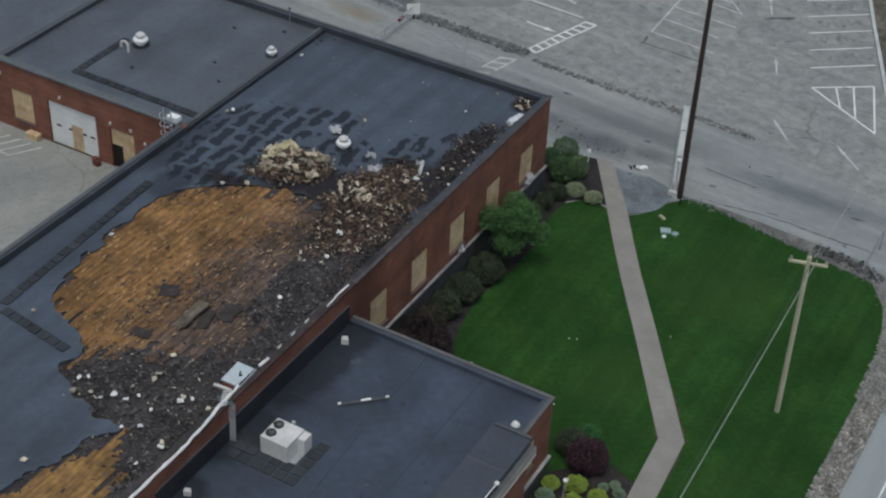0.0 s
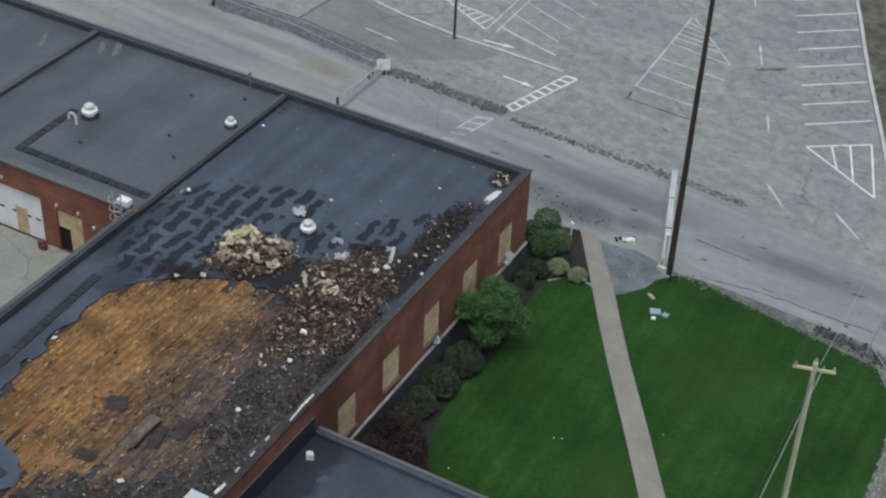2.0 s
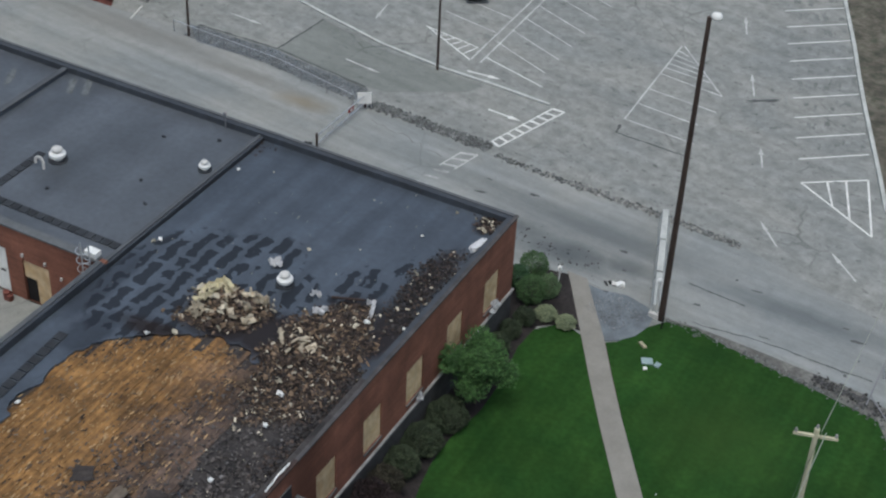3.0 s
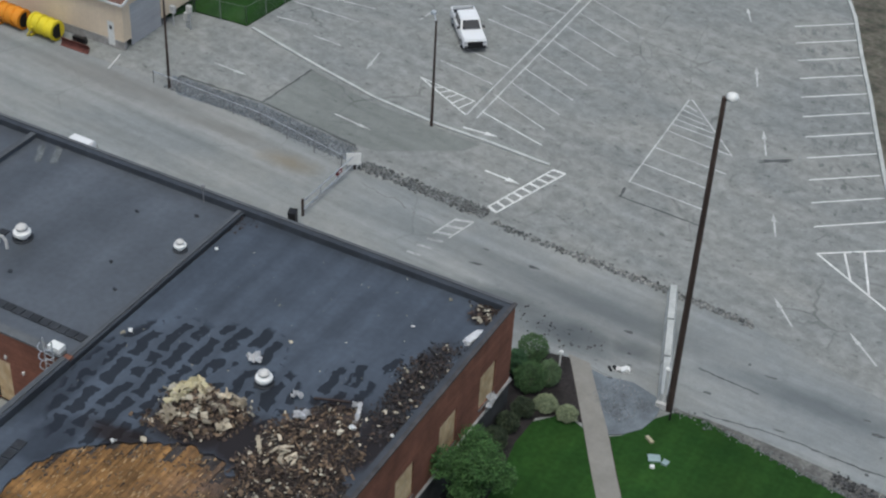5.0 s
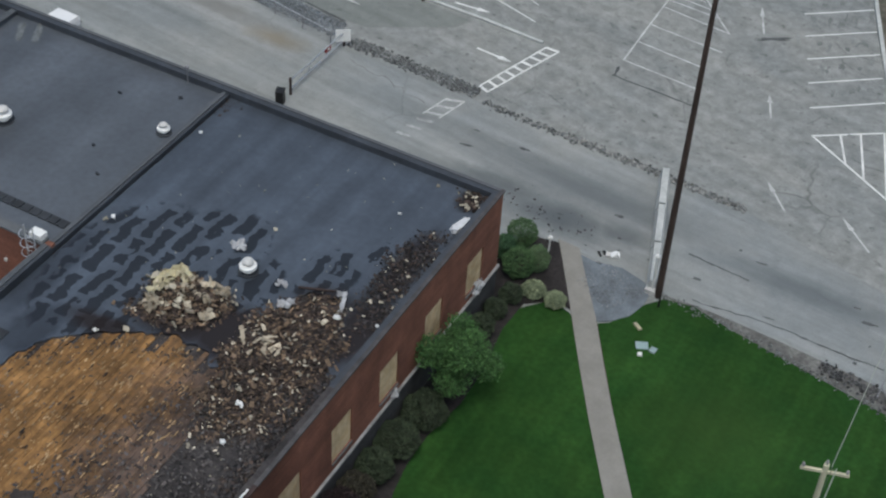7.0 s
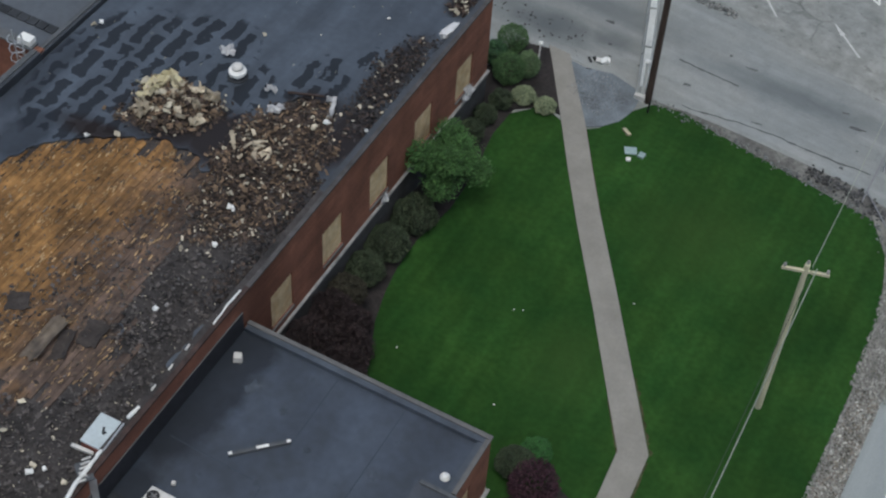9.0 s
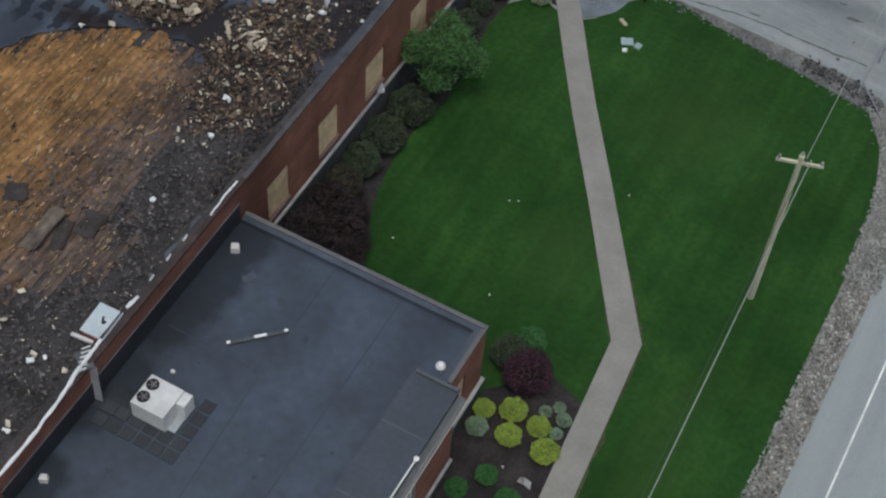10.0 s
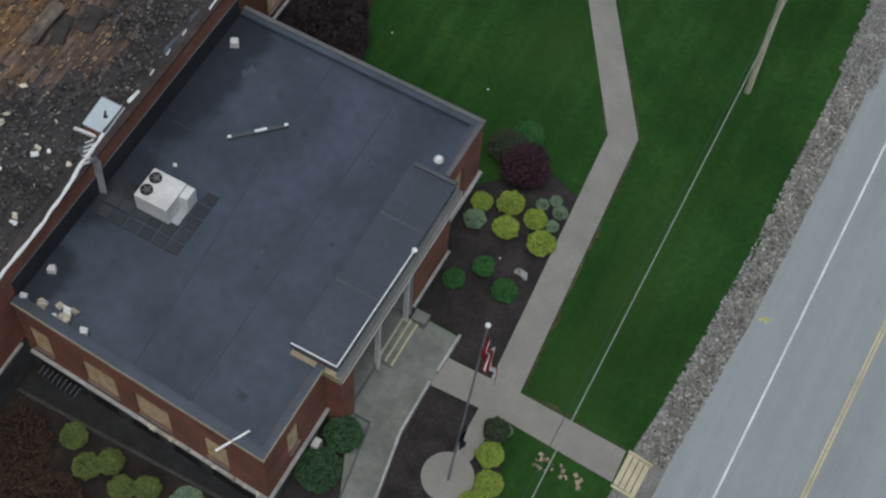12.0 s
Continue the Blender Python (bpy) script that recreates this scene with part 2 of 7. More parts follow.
# darker roof colour: the weaker sheen of the steeper view is built in
ROOF_WING_LOW_SHEEN = material("wing_roof_membrane_low_sheen", (0.041, 0.053, 0.076), 0.24, 0.45, 0.35, 2.2, 0.15, tint=(0.034, 0.043, 0.058), streak=(0.5, 0.1, 1), streak_amt=0.14, spec=0.55)
ROOF_MAIN = material("main_roof_membrane", (0.053, 0.066, 0.086), 0.18, 0.45, 0.22, 3.0, 0.15, tint=(0.040, 0.049, 0.063), streak=(1.1, 0.08, 1), streak_amt=0.26, spec=0.6)
tint_zones(ROOF_MAIN, ((-13.4, -15.0, 3.9, 6.4), (-10.3, -11.2, 2.9, 3.6), (-7.3, -12.6, 1.6, 2.6), (-4.6, -10.0, 1.6, 2.4), (-3.1, -7.0, 0.5, 1.5)), (0.014, 0.016, 0.020), 0.85, True)
tint_zones(ROOF_MAIN, ((-16.4, -16.6, 1.1, 4.2), (-14.4, -20.2, 1.3, 2.2)), (0.022, 0.026, 0.034), 0.6)
tint_zones(ROOF_MAIN, ((-1.3, -12.6, 1.5, 3.6), (-1.6, -7.6, 1.0, 4.0), (-1.3, -1.3, 0.9, 0.9), (-9.0, -15.9, 3.2, 2.3), (-6.4, -15.8, 2.2, 2.4), (-3.6, -12.2, 2.0, 2.2), (-11.4, -18.4, 3.0, 0.9), (-0.8, -19.5, 1.3, 4.5)), (0.020, 0.016, 0.016), 0.95, soft=0.5)
tint_zones(ROOF_WING_LOW_SHEEN, ((0.3, -27.6, 2.1, 4.6), (0.7, -24.4, 1.8, 1.7), (0.4, -33.6, 1.9, 2.6), (0.3, -38.8, 1.4, 2.0)), (0.016, 0.018, 0.022), 0.72, soft=0.3)
# lighter than the other roofs: grazing sky sheen is put into the colour
ROOF_REAR_SHEEN = material("rear_roof_membrane_sheen", (0.074, 0.083, 0.096), 0.18, 0.45, 0.22, 3.0, 0.15, tint=(0.061, 0.068, 0.078), streak=(0.5, 0.1, 1), streak_amt=0.16, spec=0.6)
ROOF_PAD = material("roof_walk_pad", (0.029, 0.032, 0.037), 0.25, 0.75, 0.8, 5.0, 0.2, random_amt=0.25)
COPING = material("parapet_coping", (0.105, 0.102, 0.102), 0.15, 0.55, 0.5, 4.0, 0.1)
COPING_TAN = material("tan_edge_metal", (0.30, 0.25, 0.17), 0.12, 0.6, 0.5, 4.0, 0.1)
BRICK = material("red_brick", (0.205, 0.086, 0.056), 0.22, 0.9, 0.5, 9.0, 0.4, tint=(0.150, 0.064, 0.045), streak=(0.2, 0.2, 6.0), streak_amt=0.14)
# brick tinted darker around the inner corner with the wing
tint_zones(BRICK, ((0.0, -22.2, 1.2, 2.6),), (0.050, 0.026, 0.020), 0.55, soft=0.8)
LEDGE = material("ledge_concrete", (0.33, 0.32, 0.31), 0.22, 0.85, 0.8, 4.0, 0.15, tint=(0.26, 0.25, 0.24))
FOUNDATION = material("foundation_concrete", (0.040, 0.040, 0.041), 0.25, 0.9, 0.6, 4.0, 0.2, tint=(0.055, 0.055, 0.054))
PLYWOOD = material("plywood", (0.54, 0.42, 0.27), 0.14, 0.8, 0.9, 3.0, 0.1, tint=(0.43, 0.30, 0.16), streak=(3.0, 3.0, 0.4), streak_amt=0.12, random_amt=0.1)
WHITE = material("white_paint", (0.68, 0.68, 0.66), 0.08, 0.55, 0.8, 5.0, 0.05)
WHITE_DIRTY = material("white_dirty_metal", (0.52, 0.51, 0.49), 0.12, 0.5, 0.8, 5.0, 0.05)
POLE_GREY = material("grey_pole_steel", (0.20, 0.20, 0.21), 0.1, 0.5, 0.8, 5.0, 0.05, metal=0.3)
KERB = material("kerb_concrete", (0.40, 0.41, 0.395), 0.16, 0.9, 0.8, 4.0, 0.15)
GALV = material("galvanised_steel", (0.45, 0.47, 0.49), 0.12, 0.4, 0.8, 5.0, 0.05, metal=0.6)
BLACK = material("black_plastic", (0.012, 0.012, 0.013), 0.1, 0.5, 1.0, 6.0, 0.05)
DARK = material("dark_interior", (0.010, 0.009, 0.009), 0.1, 0.8, 1.0, 6.0, 0.05)
DECK = material("scorched_deck_wood", (0.177, 0.093, 0.033), 0.38, 0.85, 0.45, 3.0, 0.3, tint=(0.086, 0.060, 0.048), streak=(5.0, 0.8, 1), streak_amt=0.36, random_amt=0.24, grade=(-8.0, -2.8, 3.2))
DECK_GOLD = material("golden_deck_wood", (0.215, 0.122, 0.040), 0.36, 0.85, 0.6, 2.8, 0.3, tint=(0.140, 0.080, 0.034), streak=(5.0, 0.7, 1), streak_amt=0.34, random_amt=0.14)
DECK_ASH = material("ash_grey_deck_wood", (0.145, 0.115, 0.085), 0.35, 0.9, 0.5, 2.5, 0.3, tint=(0.075, 0.062, 0.055), streak=(4.0, 0.5, 1), streak_amt=0.35, random_amt=0.35)
CHAR = material("char", (0.032, 0.029, 0.029), 0.4, 0.9, 0.5, 7.0, 0.8, tint=(0.056, 0.050, 0.049))
DEBRIS = material("burnt_debris", (0.066, 0.058, 0.056), 0.25, 0.9, 1.0, 6.0, 0.2, random_amt=0.7)
DEBRIS_PALE = material("pale_debris", (0.40, 0.36, 0.28), 0.2, 0.85, 1.0, 6.0, 0.2, random_amt=0.5)
FOAM = material("insulation_foam", (0.36, 0.31, 0.235), 0.25, 0.85, 0.9, 5.0, 0.2, random_amt=0.35)
WOOD_POLE = material("weathered_pole_wood", (0.47, 0.44, 0.31), 0.12, 0.85, 0.7, 8.0, 0.3, streak=(3, 3, 0.2), streak_amt=0.15)
DARK_POLE = material("creosoted_pole_wood", (0.050, 0.034, 0.028), 0.2, 0.8, 0.7, 8.0, 0.3, streak=(3, 3, 0.2), streak_amt=0.2)
TIMBER = material("pale_timber", (0.45, 0.40, 0.27), 0.12, 0.8, 0.9, 6.0, 0.15)
LEAF = material("leaf_green", (0.050, 0.098, 0.035), 0.2, 0.75, 1.2, 8.0, 0.1, random_amt=0.45)
LEAF_DARK = material("leaf_dark_green", (0.033, 0.046, 0.024), 0.2, 0.75, 1.2, 8.0, 0.1, random_amt=0.3)
LEAF_LIME = material("leaf_lime", (0.185, 0.25, 0.040), 0.15, 0.75, 1.2, 8.0, 0.1, random_amt=0.3)
LEAF_OLIVE = material("leaf_olive", (0.095, 0.125, 0.035), 0.15, 0.75, 1.2, 8.0, 0.1, random_amt=0.3)
LEAF_CLIPPED = material("leaf_clipped_green", (0.028, 0.095, 0.024), 0.15, 0.75, 1.2, 8.0, 0.1, random_amt=0.35)
# very dark mulch colour for the bed along the wing
MULCH_WING = material("dark_wing_mulch", (0.014, 0.0115, 0.011), 0.4, 0.95, 0.5, 8.0, 0.8, tint=(0.026, 0.018, 0.014))
NOSING = material("faded_yellow_paint", (0.44, 0.42, 0.27), 0.2, 0.8, 1.0, 6.0, 0.1)
LEAF_GREY = material("leaf_grey_green", (0.14, 0.20, 0.13), 0.2, 0.75, 1.2, 8.0, 0.1, random_amt=0.35)
LEAF_RED = material("leaf_maroon", (0.034, 0.013, 0.020), 0.25, 0.75, 1.2, 8.0, 0.1, random_amt=0.5)
LEAF_BROWN = material("leaf_scorched", (0.046, 0.027, 0.018), 0.25, 0.8, 1.2, 8.0, 0.1, random_amt=0.5)
BARK = material("bark", (0.06, 0.045, 0.035), 0.2, 0.9, 2.0, 12.0, 0.4)
TAN_SIDING = material("tan_siding", (0.67, 0.555, 0.42), 0.06, 0.7, 0.4, 5.0, 0.05, streak=(6, 6, 0.1), streak_amt=0.03)
RUST = material("rusty_red_steel", (0.13, 0.045, 0.035), 0.25, 0.75, 1.5, 6.0, 0.2)
ORANGE = material("orange_plastic", (0.65, 0.24, 0.02), 0.08, 0.5, 1.0, 6.0, 0.05)
YELLOW = material("yellow_plastic", (0.68, 0.55, 0.03), 0.08, 0.5, 1.0, 6.0, 0.05)
RED = material("flag_red", (0.20, 0.010, 0.018), 0.12, 0.8, 1.0, 6.0, 0.05)
BLUE = material("flag_blue", (0.012, 0.014, 0.03), 0.1, 0.8, 1.0, 6.0, 0.05)
CARPAINT = material("white_car_paint", (0.72, 0.72, 0.72), 0.03, 0.25, 0.8, 5.0, 0.0, spec=0.5)
TYRE = material("tyre_rubber", (0.015, 0.015, 0.016), 0.1, 0.8, 1.0, 8.0, 0.1)
GLASS = material("tinted_glass", (0.015, 0.018, 0.022), 0.05, 0.06, 1.0, 4.0, 0.0, spec=0.6)
TEAL = material("teal_sheet", (0.26, 0.34, 0.34), 0.15, 0.5, 1.0, 5.0, 0.05)


# ---- mesh helpers ----
def box(bm, x0, y0, z0, x1, y1, z1):
    v = [bm.verts.new((x, y, z)) for z in (z0, z1) for x, y in ((x0, y0), (x1, y0), (x1, y1), (x0, y1))]
    for f in ((3, 2, 1, 0), (4, 5, 6, 7), (0, 1, 5, 4), (1, 2, 6, 5), (2, 3, 7, 6), (3, 0, 4, 7)):
        bm.faces.new([v[i] for i in f])
    return v


def turned_box(bm, centre, size, m):
    """A box of the given size about centre, turned by the 3x3 matrix m."""
    c, h = Vector(centre), Vector(size) / 2
    v = box(bm, -h.x, -h.y, -h.z, h.x, h.y, h.z)
    for q in v:
        q.co = c + m @ q.co
    return v


def beam(bm, a, b, w, h):
    """A rectangular bar from a to b."""
    a, b = Vector(a), Vector(b)
    d = b - a
    m = d.to_track_quat("X", "Z").to_matrix()
    return turned_box(bm, (a + b) / 2, (d.length, w, h), m)


def tube(bm, a, b, r0, r1=None, n=10):
    """A tapered round bar from a to b."""
    a, b, r1 = Vector(a), Vector(b), r0 if r1 is None else r1
    m = (b - a).to_track_quat("Z", "Y").to_matrix()
    rings = []
    for p, r in ((a, r0), (b, r1)):
        rings.append([bm.verts.new(p + m @ Vector((r * math.cos(2 * math.pi * k / n), r * math.sin(2 * math.pi * k / n), 0))) for k in range(n)])
    for k in range(n):
        bm.faces.new((rings[0][k], rings[0][(k + 1) % n], rings[1][(k + 1) % n], rings[1][k]))
    bm.faces.new(rings[0][::-1])
    bm.faces.new(rings[1])


def lathe(bm, centre, profile, n=16):
    """Turns (radius, height) pairs about the upright through centre."""
    c, rings = Vector(centre), []
    for r, z in profile:
        rings.append([bm.verts.new(c + Vector((r * math.cos(2 * math.pi * k / n), r * math.sin(2 * math.pi * k / n), z))) for k in range(n)])
    for lo, hi in zip(rings, rings[1:]):
        for k in range(n):
            bm.faces.new((lo[k], lo[(k + 1) % n], hi[(k + 1) % n], hi[k]))
    bm.faces.new(rings[0][::-1])
    bm.faces.new(rings[-1])


def prism(bm, pts, z0, z1):
    """An upright slab over a flat outline."""
    area = sum(a[0] * b[1] - b[0] * a[1] for a, b in zip(pts, pts[1:] + pts[:1]))
    pts = pts if area > 0 else pts[::-1]
    lo, hi = [bm.verts.new((x, y, z0)) for x, y in pts], [bm.verts.new((x, y, z1)) for x, y in pts]
    bm.faces.new(lo[::-1])
    bm.faces.new(hi)
    for k in range(len(pts)):
        j = (k + 1) % len(pts)
        bm.faces.new((lo[k], lo[j], hi[j], hi[k]))


def chip(bm, rnd, p, sx, sy, sz, tilt=0.6):
    """A small irregular chunk."""
    m = Euler((rnd.uniform(-tilt, tilt), rnd.uniform(-tilt, tilt), rnd.uniform(0, 6.28))).to_matrix()
    for q in turned_box(bm, p, (sx, sy, sz), m):
        q.co += Vector((rnd.uniform(-0.2, 0.2) * sx, rnd.uniform(-0.2, 0.2) * sy, rnd.uniform(-0.2, 0.2) * sz))


def inside(x, y, poly):
    hit = False
    for (x0, y0), (x1, y1) in zip(poly, poly[1:] + poly[:1]):
        if (y0 > y) != (y1 > y) and x < (x1 - x0) * (y - y0) / (y1 - y0) + x0:
            hit = not hit
    return hit


def link(name, bm, mat, smooth=False):
    me = bpy.data.meshes.new(name)
    bm.to_mesh(me)
    bm.free()
    me.materials.append(mat)
    if smooth:
        me.polygons.foreach_set("use_smooth", [True] * len(me.polygons))
    return new(name, me)


def part(name, bm, mat, parent, label="", smooth=False, kind=""):
    ob = link(name, bm, mat, smooth)
    ob.parent = parent
    ob.matrix_parent_inverse = parent.matrix_world.inverted()
    return tagged(ob, label, "", "", kind)


def thing(name, place, label, category, group="", kind=""):
    ob = new(name)
    ob.location = place
    ob.empty_display_size = 0.2
    ob.matrix_world = Matrix.Translation(place)
    return tagged(ob, label, category, group, kind)


def solo(name, bm, mat, label, category, group="", kind="", smooth=False):
    return tagged(link(name, bm, mat, smooth), label, category, group, kind)


def B():
    return bmesh.new()


ASPHALT_OLD = paving("asphalt_old", (0.155, 0.165, 0.155), (0.19, 0.20, 0.187), -10, 0.14, 0.12, 0.25, 0.4)


# ---- ground, lots and roads ----
def slab(name, pts, z0, z1, mat, label, category):
    bm = B()
    prism(bm, pts, z0, z1)
    return solo(name, bm, mat, label, category, kind="structure")


bm = B()
box(bm, -2500, -2500, -1.2, 2500, 2500, -0.9)
ground = solo("ground", bm, DIRT, "dull green and brown open ground to the horizon", "ground", kind="structure")

lot = slab("parking_lot", [(-120, -90), (22, -90), (22, 1.5), (25.8, 3.2), (25.8, 4), (60, 8), (60, 160), (-120, 160)], -1.0, 0.0, ASPHALT, "worn grey asphalt parking lot with stains and faded lines", "parking lot")
lane = slab("service_lane", [(-110, 0.5), (-1.5, 0.5), (2.2, 6.0), (7.0, 5.4), (24, 3.6), (26, 6), (22, 11), (9.6, 14.6), (-9, 15.6), (-20, 17.0), (-37, 18.6), (-110, 19.5)], -0.2, 0.012, ASPHALT_LANE, "dusty asphalt service lane behind the building", "road")

# the road falls a little below the lawn, and rises to meet the lot
bm = B()
rows = []
for k in range(61):
    y = -100 + k * 3.5
    dip = -0.45 * (1 - min(max((y + 8) / 12, 0), 1))
    rows.append([bm.verts.new((x, y, dip + 0.02)) for x in (25.3, 28, 31, 34, 37, 60)])
for lo, hi in zip(rows, rows[1:]):
    for k in range(5):
        bm.faces.new((lo[k], lo[k + 1], hi[k + 1], hi[k]))
road = solo("road", bm, ASPHALT_ROAD, "smooth grey two-lane asphalt road beside the lawn", "road", kind="structure")
for x, mat, lab in ((27.78, PAINT, "white edge line"),):
    bm = B()
    for k in range(19):
        y = -70 + k * 3.5
        if y > -5:
            break
        box(bm, x - 0.05, y, -0.44, x + 0.05, y + 3.5, -0.424)
    part("line", bm, mat, road, lab)

for d in (-0.075, 0.075):
    bm = B()
    beam(bm, (30.46 + d, -70, -0.432), (31.40 + d, -8, -0.432), 0.09, 0.016)
    part("line", bm, PAINT_YELLOW, road, "yellow centre line")

# courtyard at floor level behind the main roof
yard = slab("courtyard", [(-80, -90), (-17.43, -90), (-17.43, -15.6), (-80, -15.6)], 0.05, 2.62, ASPHALT_YARD, "grey asphalt loading yard between brick wings", "yard")

# lawn with soft edge, path, beds
LAWN = [(0.0, -2.0), (0.0, -90), (23.4, -90), (23.6, -60), (23.7, -46), (23.9, -36), (23.95, -31), (24.35, -27.4), (24.5, -23), (24.7, -20), (24.5, -12), (24.4, -8), (24.1, -3), (23.2, 0.6), (21.8, 2.8), (19, 3.3), (16.2, 3.8), (12, 4.6), (10, 5.1), (8.3, 4.9), (7.2, 3.4), (6.4, 1.5), (5.2, 0.6), (3.0, 1.5)]
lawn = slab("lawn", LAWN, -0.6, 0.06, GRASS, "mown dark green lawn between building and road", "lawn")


def strip(name, pts, z0, z1, mat, label, category):
    return slab(name, pts, z0, z1, mat, label, category)


path = strip("path", [(1.0, 6.25), (1.52, 5.48), (3.98, 1.53), (6.26, -2.19), (8.45, -5.64), (11.59, -10.38), (14.57, -15.04), (16.1, -17.4), (17.15, -30.3), (17.2, -31.35), (18.6, -31.3), (17.45, -16.9), (15.05, -13.2), (12.15, -8.77), (9.15, -4.29), (7.39, -1.5), (5.58, 1.46), (3.77, 4.09), (2.4, 6.15)], -0.1, 0.10, CONCRETE, "pale concrete footpath with a bend across the lawn", "path")
rnd = random.Random(91)
for k, (a, b) in enumerate((((17.5, -16.9), (15.1, -13.2)), ((17.5, -17.3), (18.62, -31.0)), ((16.05, -17.5), (14.5, -15.04)), ((18.8, -31.22), (23.6, -31.36)), ((5.65, 1.4), (9.2, -4.3)))):
    bm, n = B(), 26
    a, b = Vector((*a, 0)), Vector((*b, 0))
    d = (b - a).normalized()
    side = Vector((-d.y, d.x, 0)) if k in (1, 3) else Vector((d.y, -d.x, 0))
    fringe = [a.lerp(b, i / n) + side * max(0.02, 0.10 + 0.22 * noise.noise(Vector((i * 0.55, k * 9.1, 0)))) for i in range(n + 1)]
    prism(bm, [(p.x, p.y) for p in [a, *fringe, b]], -0.05, 0.064 + 0.001 * k)
    solo("dry_grass", bm, GRASS_DRY, "thin dry brownish grass fringe beside the path", "grass", kind="structure")
strip("pavement", [(15.15, -31.4), (18.6, -31.3), (23.7, -31.45), (23.8, -33.0), (18.6, -32.75), (15.1, -32.9)], -0.1, 0.104, CONCRETE, "pale concrete walk from the entrance to the road steps", "path")
strip("pavement", [(12.15, -30.2), (15.1, -30.3), (15.12, -35.4), (15.75, -39), (15.9, -46), (14.5, -46), (14.35, -39.2), (12.7, -35.6), (12.15, -35.4)], -0.1, 0.11, CONCRETE_GREY, "grey concrete entrance apron and ramp", "path")
strip("pavement", [(17.4, -32.8), (18.33, -32.75), (18.27, -34.95), (18.1, -35.4), (17.5, -35.4), (17.45, -34.6)], -0.1, 0.108, CONCRETE, "short pale concrete spur to the flagpole", "path")
bm = B()
lathe(bm, (17.75, -36.2, -0.1), [(1.12, 0), (1.12, 0.24)], 28)
solo("flagpole_base", bm, CONCRETE, "round pale concrete pad under the flagpole", "pad", kind="structure")
strip("flower_bed", [(12.2, -22.8), (14.6, -20.6), (16.9, -21.4), (17.5, -30.2), (17.5, -31.35), (15.1, -31.3), (15.05, -30.2), (12.2, -30.1)], -0.1, 0.085, MULCH, "dark mulched planting bed at the entrance", "flower bed")
strip("flower_bed", [(15.0, -32.8), (18.4, -32.7), (19.4, -34.5), (20.3, -37), (20, -42), (15.8, -46), (15.65, -39), (15.0, -35.4)], -0.1, 0.082, MULCH, "dark mulched bed round the flagpole", "flower bed")
strip("flower_bed", [(12.2, -36.8), (13.1, -36.4), (14.3, -39.3), (14.4, -46), (12.2, -46)], -0.1, 0.084, MULCH, "dark mulched bed beside the ramp", "flower bed")
strip("flower_bed", [(0, -2), (0, -23), (4.6, -22.5), (4.3, -20.5), (3.7, -18.7), (2.7, -16.6), (2.2, -14.8), (1.9, -13.0), (1.85, -10.8), (2.25, -8), (2.15, -5.4), (1.6, -2), (1.7, 0.4), (3.0, 1.4), (4.2, 1.35), (1.7, 5.4), (1.2, 6.0), (-0.8, 5.6), (-1.6, 0.1), (0.0, 0.1)], -0.1, 0.083, MULCH, "dark mulched bed under the brick wall", "flower bed")
strip("flower_bed", [(0.03, -40.3), (12.3, -40.3), (12.3, -60), (0.03, -60)], -0.1, 0.081, MULCH_WING, "dark mulched bed beside the entrance wing", "flower bed")
strip("gravel_patch", [(2.55, 5.75), (3.6, 5.6), (5.2, 5.95), (6.8, 5.5), (7.35, 4.9), (7.45, 4.2), (7.4, 3.5), (7.14, 2.56), (6.5, 1.75), (5.95, 1.35), (5.5, 1.1), (3.3, 4.2)], -0.1, 0.07, GRAVEL_BLUE, "blue-grey fine gravel patch at the path end", "gravel")
verge = strip("verge", [(-6, 90), (-2.5, 72), (1.4, 61), (3.5, 57), (5.6, 51.3), (8.1, 45), (10.0, 40.1), (11.5, 36.4), (15.2, 27.2), (17.0, 23), (24, 22), (25, 90)], -0.2, 0.14, DIRT, "brown weedy verge beside the lot", "verge")
green = strip("verge", [(-60, 26.2), (-43.3, 26.6), (-42, 28.6), (-37.2, 28.9), (-36.6, 36), (-37.5, 60), (-60, 60)], -0.2, 0.12, GRASS, "green grass patch behind the fence", "grass")

# sloping bank of stones between lawn and road
bm = B()
rnd = random.Random(3)
edge_in = [(23.35, -90), (23.55, -60), (23.65, -46), (23.85, -33.2), (23.9, -31), (24.3, -27.4), (24.45, -23), (24.65, -20), (24.45, -12), (24.35, -8), (24.05, -3), (23.1, 0.6), (21.8, 2.7), (21.5, 3.7)]
lo = [bm.verts.new((x, y, 0.058)) for x, y in edge_in]
hi = [bm.verts.new((25.55 if y < -27 else 25.95, y, 0.01 - 0.45 * (1 - min(max((y + 8) / 12, 0), 1)))) for x, y in edge_in]
for k in range(len(lo) - 1):
    bm.faces.new((lo[k], hi[k], hi[k + 1], lo[k + 1]))
solo("bank", bm, GRAVEL, "grey gravel bank between lawn and road", "bank", kind="structure")


